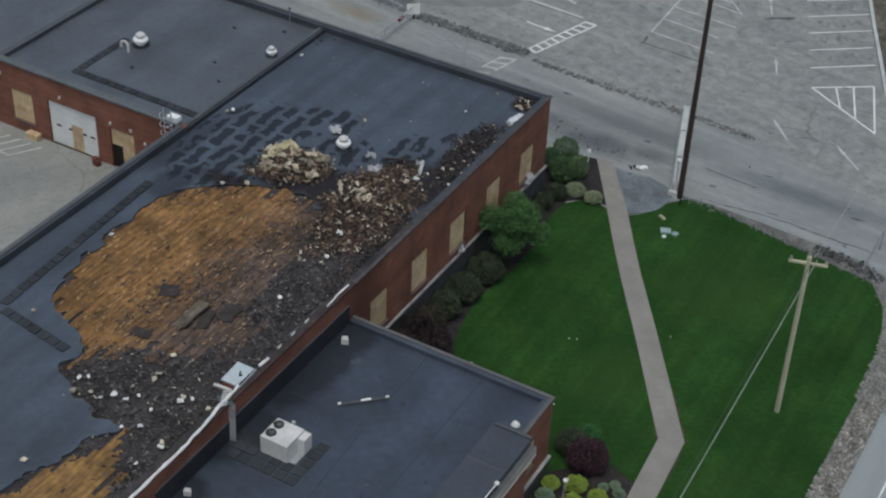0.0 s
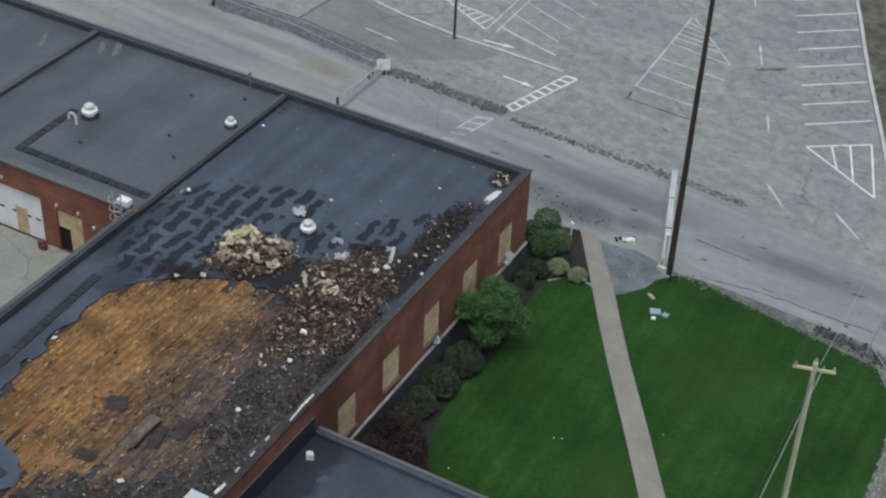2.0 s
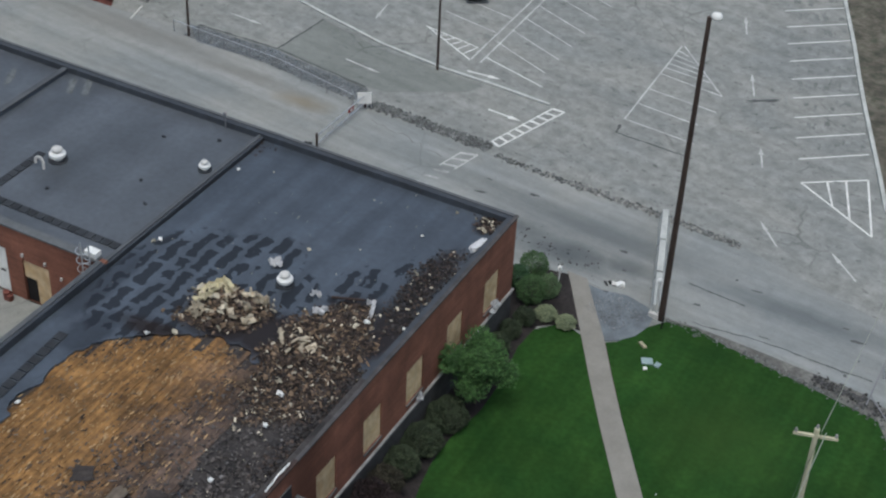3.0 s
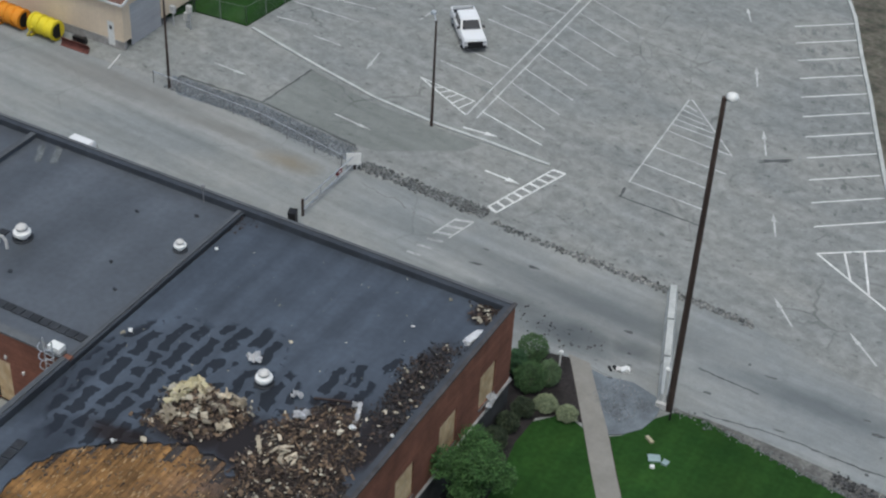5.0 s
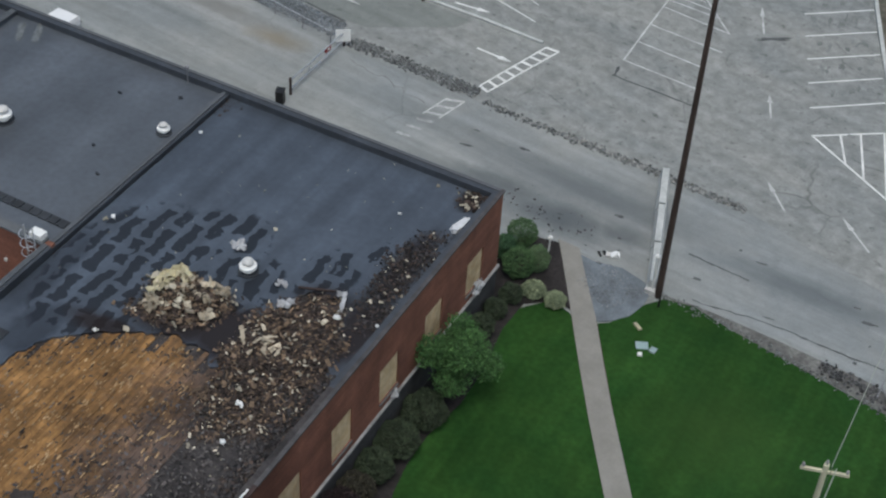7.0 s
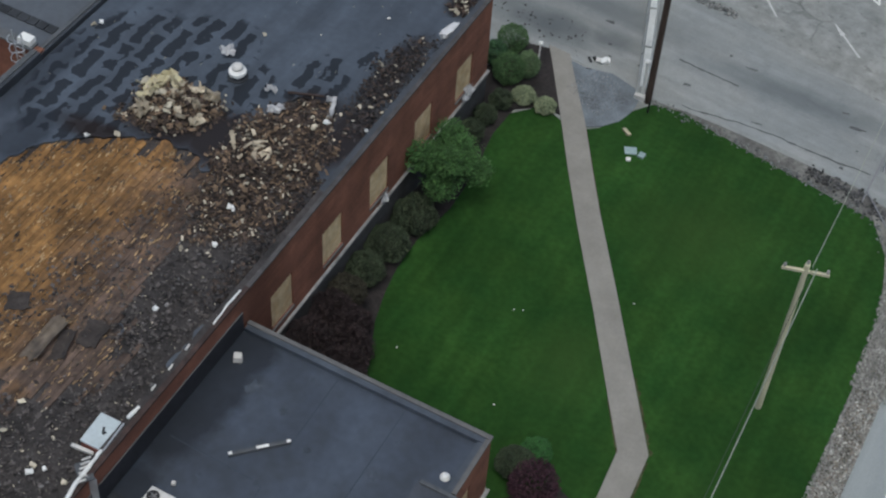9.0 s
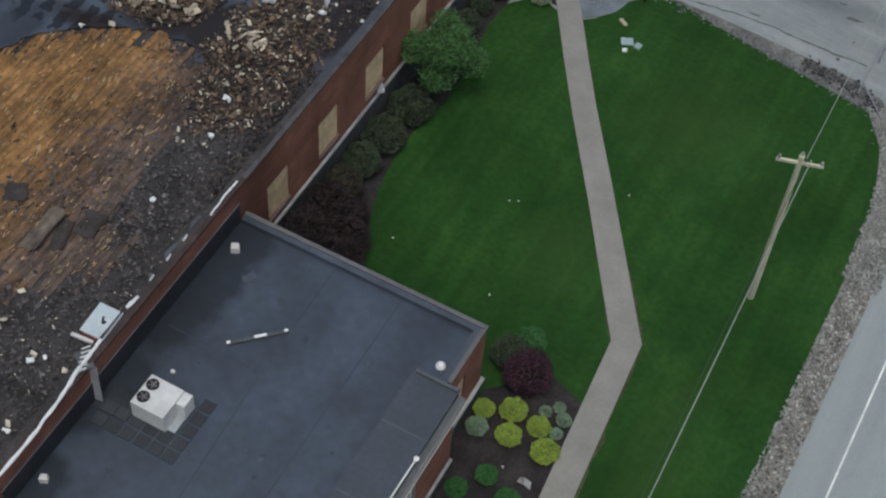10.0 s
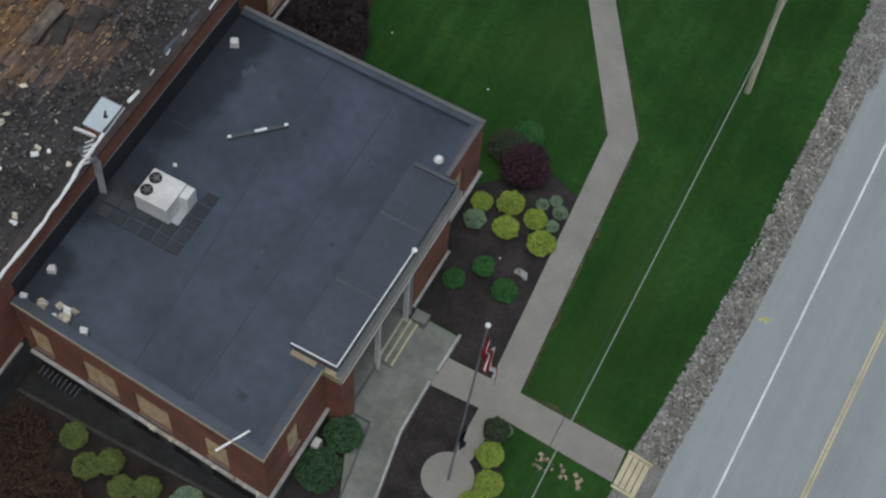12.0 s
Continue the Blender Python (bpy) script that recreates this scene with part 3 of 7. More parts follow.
def scatter_stones(name, line, width, count, s0, s1, label, mat, z=0.0, seed=1, fall=0.0, even=0):
    """Stones heaped along a line, as one piece of stuff."""
    r, verts, faces = random.Random(seed), [], []
    total = [math.dist(a, b) for a, b in zip(line, line[1:])]
    for _ in range(count):
        k = r.choices(range(len(total)), total)[0]
        f = r.random()
        (xa, ya), (xb, yb) = line[k], line[k + 1]
        off = r.gauss(0, 0.4) if even == 0 else r.uniform(-1, 1)
        off = max(-1, min(1, off)) * width / 2
        nx, ny = -(yb - ya) / total[k], (xb - xa) / total[k]
        c = Vector((xa + f * (xb - xa) + nx * off, ya + f * (yb - ya) + ny * off, z - fall * nx * off + 0.02))
        s = r.uniform(s0, s1)
        m = Euler((r.uniform(0, 6), r.uniform(0, 6), r.uniform(0, 6))).to_matrix()
        base = len(verts)
        for p in ((1, 0, 0), (-1, 0, 0), (0, 1, 0), (0, -1, 0), (0, 0, 1), (0, 0, -1)):
            verts.append(c + m @ (Vector(p) * s * r.uniform(0.6, 1.1)))
        for fc in ((0, 2, 4), (2, 1, 4), (1, 3, 4), (3, 0, 4), (2, 0, 5), (1, 2, 5), (3, 1, 5), (0, 3, 5)):
            faces.append([base + q for q in fc])
    me = bpy.data.meshes.new(name)
    me.from_pydata([tuple(v) for v in verts], [], faces)
    me.materials.append(mat)
    return tagged(new(name, me), label, "stones", "", "stuff")


STONE_MID = material("bank_stone", (0.240, 0.235, 0.217), 0.25, 0.9, 1.0, 8.0, 0.4, random_amt=0.45)
scatter_stones("bank_stones", [(24.5, -62), (24.55, -46), (24.65, -33.4)], 1.4, 5200, 0.03, 0.10, "grey loose stones on the lower road bank", STONE_MID, -0.15, 15, 0.31, 1)
scatter_stones("bank_stones", [(24.75, -31.2), (25.0, -27), (25.2, -20), (25.15, -8)], 1.45, 7600, 0.03, 0.10, "grey loose stones on the road bank", STONE_MID, -0.17, 4, 0.31, 1)
scatter_stones("bank_stones", [(25.2, -8.3), (25.0, -4), (24.6, -1), (23.8, 2.0)], 1.9, 3000, 0.03, 0.10, "grey loose stones at the bank end", STONE_MID, -0.06, 14, 0.16, 1)
scatter_stones("lane_crumbs", [(-3.4, 8.6), (-1.5, 7.9), (0.6, 7.3), (2.8, 7.6)], 3.0, 80, 0.02, 0.10, "dark broken crumbs on the lane by the corner", CHAR, 0.0, 24)
ASPHALT_LUMP = material("broken_asphalt", (0.062, 0.062, 0.062), 0.3, 0.9, 1.0, 8.0, 0.4, random_amt=0.6)
STONE_BLUE = material("blue_grey_stone", (0.180, 0.192, 0.198), 0.3, 0.9, 1.0, 8.0, 0.4, random_amt=0.5)
STONE_BROWN = material("brown_stone", (0.175, 0.158, 0.135), 0.3, 0.9, 1.0, 8.0, 0.4, random_amt=0.5)
STONE_PALE = material("pale_stone", (0.40, 0.39, 0.36), 0.2, 0.9, 1.0, 8.0, 0.3, random_amt=0.3)
scatter_stones("bank_stones", [(24.6, -46), (24.65, -33.4)], 1.2, 500, 0.06, 0.14, "brown larger stones on the lower road bank", STONE_BROWN, -0.13, 25, 0.31, 1)
scatter_stones("bank_stones", [(24.85, -31.2), (25.1, -27), (25.3, -20), (25.2, -8)], 1.2, 1000, 0.05, 0.12, "brown larger stones on the road bank", STONE_BROWN, -0.13, 26, 0.31, 1)
scatter_stones("bank_stones", [(24.85, -31.2), (25.1, -27), (25.3, -20), (25.2, -8)], 1.1, 260, 0.05, 0.11, "pale larger stones on the road bank", STONE_PALE, -0.12, 27, 0.31, 1)
scatter_stones("gravel_stones", [(3.9, 4.7), (6.5, 3.5)], 2.7, 800, 0.015, 0.05, "blue-grey loose gravel at the path end", STONE_BLUE, 0.07, 28, 0.0, 1)
VERGE_GRAVEL = material("verge_gravel", (0.138, 0.135, 0.126), 0.35, 0.95, 0.9, 5.0, 0.6, tint=(0.095, 0.093, 0.086))
STONE_DARK = material("dark_stone", (0.135, 0.14, 0.138), 0.3, 0.9, 1.0, 8.0, 0.4, random_amt=0.5)
scatter_stones("berm_stones", [(-19.6, 16.9), (-14, 16.6), (-9.6, 16.3)], 1.3, 1500, 0.05, 0.16, "dark rubble row along the lane", STONE_DARK, 0.05, 5)
scatter_stones("berm_stones", [(-8.9, 15.7), (-3, 15.3), (2, 15.2), (5.5, 14.9), (9.5, 14.6)], 0.9, 520, 0.05, 0.16, "grey broken stones along the lane edge", STONE_DARK, 0.02, 6)
scatter_stones("berm_stones", [(-3, 15.3), (2, 15.2), (5.5, 14.9), (9.5, 14.6)], 0.8, 330, 0.05, 0.16, "pale broken stones along the lane edge", STONE, 0.03, 16)
scatter_stones("berm_stones", [(-37, 18.9), (-29, 18.7), (-20.9, 17.6)], 1.9, 5200, 0.02, 0.085, "grey gravel strip along the lane fence", STONE_BLUE, 0.02, 7, 0.0, 1)
slab("gravel_strip", [(-37.6, 19.7), (-29.8, 19.9), (-21.2, 18.5), (-20.7, 16.9), (-29.5, 17.9), (-35.6, 17.7)], -0.1, 0.016, GRAVEL_BLUE, "grey gravel strip beside the lane", "gravel")
slab("old_asphalt", [(-30.4, 26.2), (-29.3, 26.0), (-29.7, 20.0), (-21.0, 18.9), (-19.6, 19.0), (-14.5, 22.3), (-14.0, 23.6), (-23.4, 24.4)], -0.1, 0.002, ASPHALT_OLD, "darker older asphalt between kerb and gravel", "road")
scatter_stones("edge_stones", [(8.2, 5.0), (12, 4.7), (16.2, 3.9), (21.8, 2.9), (23.4, 0.6)], 0.9, 420, 0.03, 0.10, "grey stones along the lawn edge", STONE_DARK, 0.04, 8)
scatter_stones("asphalt_lumps", [(17.5, 4.5), (20.0, 4.2), (22.3, 3.3)], 1.3, 260, 0.05, 0.17, "dark broken asphalt lumps at the lawn corner", ASPHALT_LUMP, 0.03, 28)
slab("gravel_strip", [(8.0, 5.1), (10.0, 5.3), (12.0, 5.25), (14.9, 5.1), (17.3, 4.9), (20.2, 4.7), (22.2, 4.0), (23.6, 1.2), (23.2, 0.6), (21.8, 2.6), (16.2, 3.7), (10.0, 5.0)], -0.1, 0.03, VERGE_GRAVEL, "dark grey gravel edge along the lawn", "gravel")

# kerbs
def kerb(line, w, h, mat, label):
    t = thing("kerb", (*line[0], 0), label, "kerb", kind="structure")
    for a, b in zip(line, line[1:]):
        bm = B()
        beam(bm, (*a, h / 2), (*b, h / 2), w, h)
        part("kerb_stone", bm, mat, t)


kerb([(1.25, 61.2), (3.3, 57), (5.45, 51.3), (8.0, 45.0), (9.85, 40.1), (11.3, 36.4), (15.0, 27.4), (16.6, 23.4)], 0.28, 0.17, KERB, "pale concrete kerb along the lot edge")
kerb([(-8.6, 23.8), (-13.6, 24.15), (-17.6, 24.25), (-23.4, 25.0), (-29.7, 26.7), (-36.6, 28.8)], 0.24, 0.15, KERB, "pale concrete kerb between lane and lot")

# painted lines on the lot
def painted(pts, mat=PAINT, w=0.11, name="line"):
    for a, b in pts:
        bm = B()
        beam(bm, (*a, 0.006), (*b, 0.006), w, 0.006)
        part(name, bm, mat, lot)


right_row = []
for k in range(11):
    x, y = -0.55 + k * 0.995, 53.0 - k * 2.63
    right_row.append(((x, y), (x + 4.1, y + 3.25)))
painted(right_row, PAINT)
painted([((10.5, 23.9), (14.4, 26.7)), ((10.5, 23.9), (16.5, 20.2)), ((14.4, 26.7), (16.5, 20.2)), ((12.0, 25.0), (13.2, 22.3)), ((13.1, 25.8), (14.7, 21.3))], PAINT, 0.14)
painted([((-3.6, 37.5), (-3.15, 25.0)), ((-3.4, 37.6), (1.8, 31.9)), ((-3.5, 32.6), (1.8, 31.9)), ((-3.2, 30.0), (2.2, 29.5)), ((-3.15, 27.6), (1.7, 27.1)), ((-3.13, 25.05), (2.3, 24.6))], PAINT_WORN, 0.12)
painted([((-3.5, 32.9 + 0.75 * k), (-3.4 + 5.1 * (4.7 - 0.75 * k) / 5.4, 32.6 + 0.72 * k)) for k in range(1, 6)], PAINT_WORN, 0.11)
painted([((-16.35, 49.4), (-15.75, 26.6)), ((-17.1, 49.0), (-16.6, 26.6))], PAINT_WORN, 0.13)
painted([((-16.1, y), (-10.9, y - 2.3)) for y in (48.1, 45.4, 42.8, 40.1, 37.5, 35.0, 32.6, 30.2)], PAINT_WORN, 0.10)
painted([((-15.75, 27.6), (-10.2, 25.9))], PAINT, 0.10)
painted([((-16.9, y), (-21.9, y + 1.0)) for y in (31.5, 34.3, 39.4, 42.0, 44.6, 47.2)], PAINT_WORN, 0.10)
painted([((-22.0, 29.5), (-16.65, 26.6)), ((-22.0, 29.5), (-16.9, 28.6))] + [((-22.0 + 5.35 * f, 29.5 - 2.9 * f), (-22.0 + 5.1 * (f + 0.14), 29.5 - 0.9 * (f + 0.14))) for f in (0.28, 0.42, 0.56, 0.7, 0.84)], PAINT, 0.11)
painted([((-36.1, 31.5), (-33.4, 31.8)), ((-36.4, 34.4), (-30.3, 34.3)), ((-35.7, 36.4), (-30.3, 36.9)), ((-32.1, 30.5), (-29.5, 30.3)), ((-35, 39.2), (-30, 39.6))], PAINT_WORN, 0.11)
# ladder crossing
painted([((-9.95, 17.2), (-8.2, 23.5)), ((-9.2, 16.9), (-7.25, 23.5))], PAINT, 0.13)
painted([((-9.95 + 1.75 * f, 17.2 + 6.3 * f), (-9.2 + 1.95 * f, 16.9 + 6.6 * f)) for f in [k / 8 for k in range(9)]], PAINT, 0.22)
for k in range(6):
    f = k / 5.5
    bm = B()
    beam(bm, (-11.1 - 1.1 * f, 14.7 - 5.1 * f, 0.02), (-9.95 - 1.25 * f, 15.1 - 5.5 * f, 0.02), 0.24, 0.006)
    part("line", bm, PAINT_OLD if k > 1 else PAINT_WORN, lane)
for a, b in (((-11.1, 14.8), (-11.6, 12.6)), ((-9.95, 15.1), (-10.5, 12.7))):
    bm = B()
    beam(bm, (*a, 0.02), (*b, 0.02), 0.12, 0.006)
    part("line", bm, PAINT_WORN, lane)


def arrow(tail, tip, mat=PAINT, w=0.10):
    """A painted arrow: a shaft and a pointed head, flat on the lot."""
    a, b = Vector((*tail, 0)), Vector((*tip, 0))
    d = (b - a).normalized()
    s = Vector((-d.y, d.x, 0))
    z = Vector((0, 0, 0.02))
    bm = B()
    neck = b - d * (b - a).length * 0.36
    pts = [a + s * w / 2, neck + s * w / 2, neck + s * w * 1.45, b, neck - s * w * 1.45, neck - s * w / 2, a - s * w / 2]
    bm.faces.new([bm.verts.new(p + z) for p in pts][::-1])
    bmesh.ops.recalc_face_normals(bm, faces=bm.faces)
    part("arrow", bm, mat, lot)


for a, b in (((-12.1, 20.9), (-9.4, 20.7)), ((-16.0, 25.0), (-13.3, 25.2)), ((-26.4, 30.9), (-26.0, 28.3)), ((-24.6, 21.6), (-21.3, 21.1)), ((-36.0, 22.9), (-33.0, 22.65)), ((-26.4, 37.2), (-26.2, 39.2)), ((0.1, 42.1), (-1.0, 45.0)), ((3.85, 33.2), (2.55, 36.4)), ((7.6, 24.2), (6.6, 26.7)), ((-3.8, 51.7), (-4.9, 53.9)), ((11.5, 15.8), (9.6, 18.0)), ((17.0, 14.9), (14.7, 17.1))):
    arrow(a, b, PAINT if a[1] < 26 and -17 < a[0] < 0 else PAINT_WORN, 0.17 if -17 < a[0] < -8 else 0.13)

# ---- main building shell ----
H, ROOF_Z = 7.7, 7.25
main = thing("factory", (-8, -30, 0), "long red brick factory building with a burnt flat roof", "building")


def wall_with_openings(name, axis, at, thick, span, z0, z1, openings, mat, parent):
    """A wall in the plane axis = at, thick inwards, cut round its openings (lo, hi, zlo, zhi)."""
    bm = B()
    cuts = sorted({span[0], span[1], *[v for o in openings for v in o[:2]]})
    for a, b in zip(cuts, cuts[1:]):
        mid, zs = (a + b) / 2, [z0]
        for o in sorted(openings, key=lambda o: o[2]):
            if o[0] <= mid <= o[1]:
                zs += [o[2], o[3]]
        zs.append(z1)
        for lo, hi in zip(zs[::2], zs[1::2]):
            if hi > lo:
                u0, u1 = sorted((at, at - thick))
                if axis == "x":
                    box(bm, u0, a, lo, u1, b, hi)
                else:
                    box(bm, a, u0, lo, b, u1, hi)
    bmesh.ops.remove_doubles(bm, verts=bm.verts[:], dist=0.001)
    return part(name, bm, mat, parent)


WIN = [(-3.72, -1.92), (-8.15, -6.35), (-12.6, -10.8), (-16.98, -15.18), (-21.4, -19.6)]
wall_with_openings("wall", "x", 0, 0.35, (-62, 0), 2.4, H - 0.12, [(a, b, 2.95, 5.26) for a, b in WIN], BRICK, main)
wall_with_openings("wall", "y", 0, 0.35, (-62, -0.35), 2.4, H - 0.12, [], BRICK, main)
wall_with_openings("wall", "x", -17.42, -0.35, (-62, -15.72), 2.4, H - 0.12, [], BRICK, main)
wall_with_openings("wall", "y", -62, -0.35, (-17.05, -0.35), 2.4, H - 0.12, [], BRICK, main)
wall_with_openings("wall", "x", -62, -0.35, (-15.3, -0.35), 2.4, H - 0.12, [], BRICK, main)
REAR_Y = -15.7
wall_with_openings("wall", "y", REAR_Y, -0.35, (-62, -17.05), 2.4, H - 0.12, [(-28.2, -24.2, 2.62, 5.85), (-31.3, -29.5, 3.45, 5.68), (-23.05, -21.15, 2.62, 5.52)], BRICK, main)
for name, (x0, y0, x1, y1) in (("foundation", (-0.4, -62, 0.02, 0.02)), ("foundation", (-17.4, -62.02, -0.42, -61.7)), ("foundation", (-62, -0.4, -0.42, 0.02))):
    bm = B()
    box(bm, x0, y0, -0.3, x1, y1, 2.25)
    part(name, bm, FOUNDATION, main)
for x0, y0, x1, y1 in ((-0.3, -23.2, 0.12, 0.12), (-62, -0.3, -0.32, 0.12), (-0.3, -62, 0.12, -40.6)):
    bm = B()
    box(bm, x0, y0, 2.26, x1, y1, 2.41)
    part("ledge", bm, LEDGE, main, "pale concrete ledge under the brick")
# copings
COPING_GREY = material("grey_coping", (0.098, 0.103, 0.108), 0.15, 0.6, 0.5, 4.0, 0.1)
COPING_BURNT = material("scorched_coping", (0.062, 0.036, 0.031), 0.35, 0.8, 0.9, 5.0, 0.3, tint=(0.028, 0.022, 0.021))
COPING_SOOTY = material("sooty_coping", (0.074, 0.069, 0.070), 0.25, 0.65, 0.8, 4.0, 0.15, tint=(0.050, 0.046, 0.046))
FLASHING = material("parapet_flashing", (0.041, 0.048, 0.059), 0.2, 0.55, 0.4, 3.0, 0.12, tint=(0.033, 0.037, 0.044), spec=0.5)
COPING_DARK = material("dark_coping", (0.075, 0.080, 0.087), 0.15, 0.6, 0.5, 4.0, 0.1)
for x0, y0, x1, y1, z in ((-0.15, -23.0, 0.07, 0.07, H), (-0.15, -62, 0.07, -23.01, H), (-62, -0.15, -0.17, 0.07, H), (-17.45, -62, -17.15, -15.72, H), (-17.40, -15.28, -17.16, -0.44, ROOF_Z + 0.27), (-62, -15.85, -17.47, -15.3, H), (-32.5, -15.28, -32.1, -0.44, H - 0.12)):
    bm = B()
    box(bm, x0, y0, z - 0.11, x1, y1, z)
    part("coping", bm, COPING_BURNT if y1 == -23.01 else COPING_SOOTY if x1 > 0 else COPING_GREY if y1 == -15.3 else COPING_DARK, main)
for x0, x1, z in ((-17.38, -17.2, ROOF_Z + 0.17), (-32.45, -32.15, H - 0.28)):
    bm = B()
    box(bm, x0, -15.3, ROOF_Z - 0.1, x1, -0.4, z)
    part("parapet", bm, ROOF, main)
# inner faces of the parapets, covered in membrane
for x0, y0, x1, y1 in ((-0.46, -61.6, -0.16, -16.5), (-0.46, -16.5, -0.16, -0.155), (-62, -0.46, -0.47, -0.16), (-17.14, -62, -16.95, -15.72), (-17.155, -15.7, -17.0, -0.46)):
    bm = B()
    box(bm, x0, y0, ROOF_Z - 0.1, x1, y1, ROOF_Z + 0.2 if x0 == -17.155 else H - 0.05)
    part("parapet_flashing", bm, CHAR if y1 == -16.5 else FLASHING, main)


def board(name, axis, at, lo, hi, z0, z1, parent, mat=PLYWOOD, label="plywood board over the opening"):
    """A boarded window: a sheet set back in its opening, with a sill."""
    w = thing(name, (at if axis == "x" else (lo + hi) / 2, (lo + hi) / 2 if axis == "x" else at, z0), "window opening boarded with pale plywood", "window", "boarded windows", "structure")
    bm = B()
    if axis == "x":
        box(bm, at - 0.12, lo + 0.01, z0 + 0.01, at - 0.07, hi - 0.01, z1 - 0.01)
    else:
        box(bm, lo + 0.01, at + 0.07, z0 + 0.01, hi - 0.01, at + 0.12, z1 - 0.01)
    part("board", bm, mat, w, label)
    bm = B()
    if axis == "x":
        box(bm, at - 0.1, lo, z0 - 0.1, at + 0.08, hi, z0 - 0.003)
    else:
        box(bm, lo, at - 0.08, z0 - 0.1, hi, at + 0.1, z0 - 0.003)
    part("sill", bm, COPING, w)
    return w


for k, (a, b) in enumerate(WIN):
    board("window_%d" % (k + 1), "x", 0, a, b, 2.95, 5.26, main)

# roof: deck below, membrane with a ragged hole on top
BURN = [(-12.47, -32.8), (-13.5, -30.3), (-13.97, -27.0), (-14.17, -22.6), (-13.3, -20.35), (-10.76, -18.3), (-8.14, -16.95), (-5.62, -17.8), (-4.4, -21.3), (-4.4, -25.0), (-3.5, -27.8), (-2.2, -29.1), (-3.9, -32.1), (-6.9, -33.0), (-8.5, -34.8), (-10.7, -33.4)]
RUBBLE = [(-8.9, -35.8), (-7.9, -33.4), (-3.4, -27.7), (-4.8, -24.0), (-5.2, -19.2), (-6.3, -15.2), (-4.7, -11.4), (-2.9, -11.0), (-1.2, -15.0), (-0.45, -17.5), (-0.45, -62), (-6.8, -62), (-6.4, -47), (-4.7, -41.6), (-3.9, -38.2), (-5.5, -37.6), (-7.2, -37.5)]
BURN_2 = [(-5.9, -48), (-5.0, -43.7), (-4.75, -41.5), (-3.8, -40.5), (-3.95, -38.9), (-3.3, -38.4), (-2.35, -38.7), (-2.1, -40.4), (-1.2, -41.6), (-1.5, -48)]
bm = B()
box(bm, -61.9, -15.4, ROOF_Z - 0.5, -17.4, -0.4, ROOF_Z - 0.14)
box(bm, -17.0, -61.9, ROOF_Z - 0.5, -0.4, -0.4, ROOF_Z - 0.14)
part("roof_deck", bm, CHAR, main, "charred roof deck")


def ragged(x, y):
    d = noise.noise(Vector((x * 0.9, y * 0.9, 0.0))) * 0.7
    return x + d, y + d * 0.6


def membrane(x0, y0, x1, y1, holes, step):
    bm, grid = B(), {}
    nx, ny = round((x1 - x0) / step), round((y1 - y0) / step)

    def vert(i, j):
        if (i, j) not in grid:
            x, y = x0 + (x1 - x0) * i / nx, y0 + (y1 - y0) * j / ny
            z = ROOF_Z + 0.02 * noise.noise(Vector((x * 0.25, y * 0.25, 3.0)))
            grid[i, j] = bm.verts.new((x, y, z))
        return grid[i, j]

    for i in range(nx):
        for j in range(ny):
            x, y = ragged(x0 + (x1 - x0) * (i + 0.5) / nx, y0 + (y1 - y0) * (j + 0.5) / ny)
            if not any(inside(x, y, h) for h in holes):
                bm.faces.new((vert(i, j), vert(i + 1, j), vert(i + 1, j + 1), vert(i, j + 1)))
    if holes:
        edges = [e for e in bm.edges if e.is_boundary]
        rim = {v for e in edges for v in e.verts if x0 + 0.1 < v.co.x < x1 - 0.1 and y0 + 0.1 < v.co.y < y1 - 0.1}
        for _ in range(3):
            mean = {}
            for q in rim:
                near = [e.other_vert(q).co for e in q.link_edges if e.is_boundary]
                mean[q] = q.co * 0.4 + sum(near, Vector()) * (0.6 / len(near))
            for q, c in mean.items():
                q.co = c
        for q in {v for e in edges for v in e.verts}:
            if x0 + 0.1 < q.co.x < x1 - 0.1 and y0 + 0.1 < q.co.y < y1 - 0.1:
                q.co += Vector((noise.noise(q.co * 3.1) * 0.2, noise.noise(q.co * 2.7) * 0.2, 0.03))
        down = bmesh.ops.extrude_edge_only(bm, edges=edges)
        for q in [g for g in down["geom"] if isinstance(g, bmesh.types.BMVert)]:
            q.co.z -= 0.13
    return bm


part("roof", membrane(-16.9, -61.8, -0.46, -0.46, [BURN, RUBBLE, BURN_2], 0.17), ROOF_MAIN, main, "dark grey roof membrane torn round the burn", smooth=False)
part("roof", membrane(-32.15, -15.3, -17.4, -0.46, [], 1.0), ROOF_REAR_SHEEN, main, smooth=True)
part("roof", membrane(-61.9, -15.3, -32.45, -0.46, [], 1.0), ROOF_REAR_SHEEN, main, smooth=True)

# ---- entrance wing ----
WX, WY0, WY1, WH, WROOF = 12.15, -40.45, -23.25, 5.67, 5.36
wing = thing("entrance_wing", (6, -32, 0), "low red brick entrance wing with flat dark roof", "building")
SIDE = [(0.5, 1.5), (3.2, 4.85), (5.8, 7.5), (9.2, 10.3)]
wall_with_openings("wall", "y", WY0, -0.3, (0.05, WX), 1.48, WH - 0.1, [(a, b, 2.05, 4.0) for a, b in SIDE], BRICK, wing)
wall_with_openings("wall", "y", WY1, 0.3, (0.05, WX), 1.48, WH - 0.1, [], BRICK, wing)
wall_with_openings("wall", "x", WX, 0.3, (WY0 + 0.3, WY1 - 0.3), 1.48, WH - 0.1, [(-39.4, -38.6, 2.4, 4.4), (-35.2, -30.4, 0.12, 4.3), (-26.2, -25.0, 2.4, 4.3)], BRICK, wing)
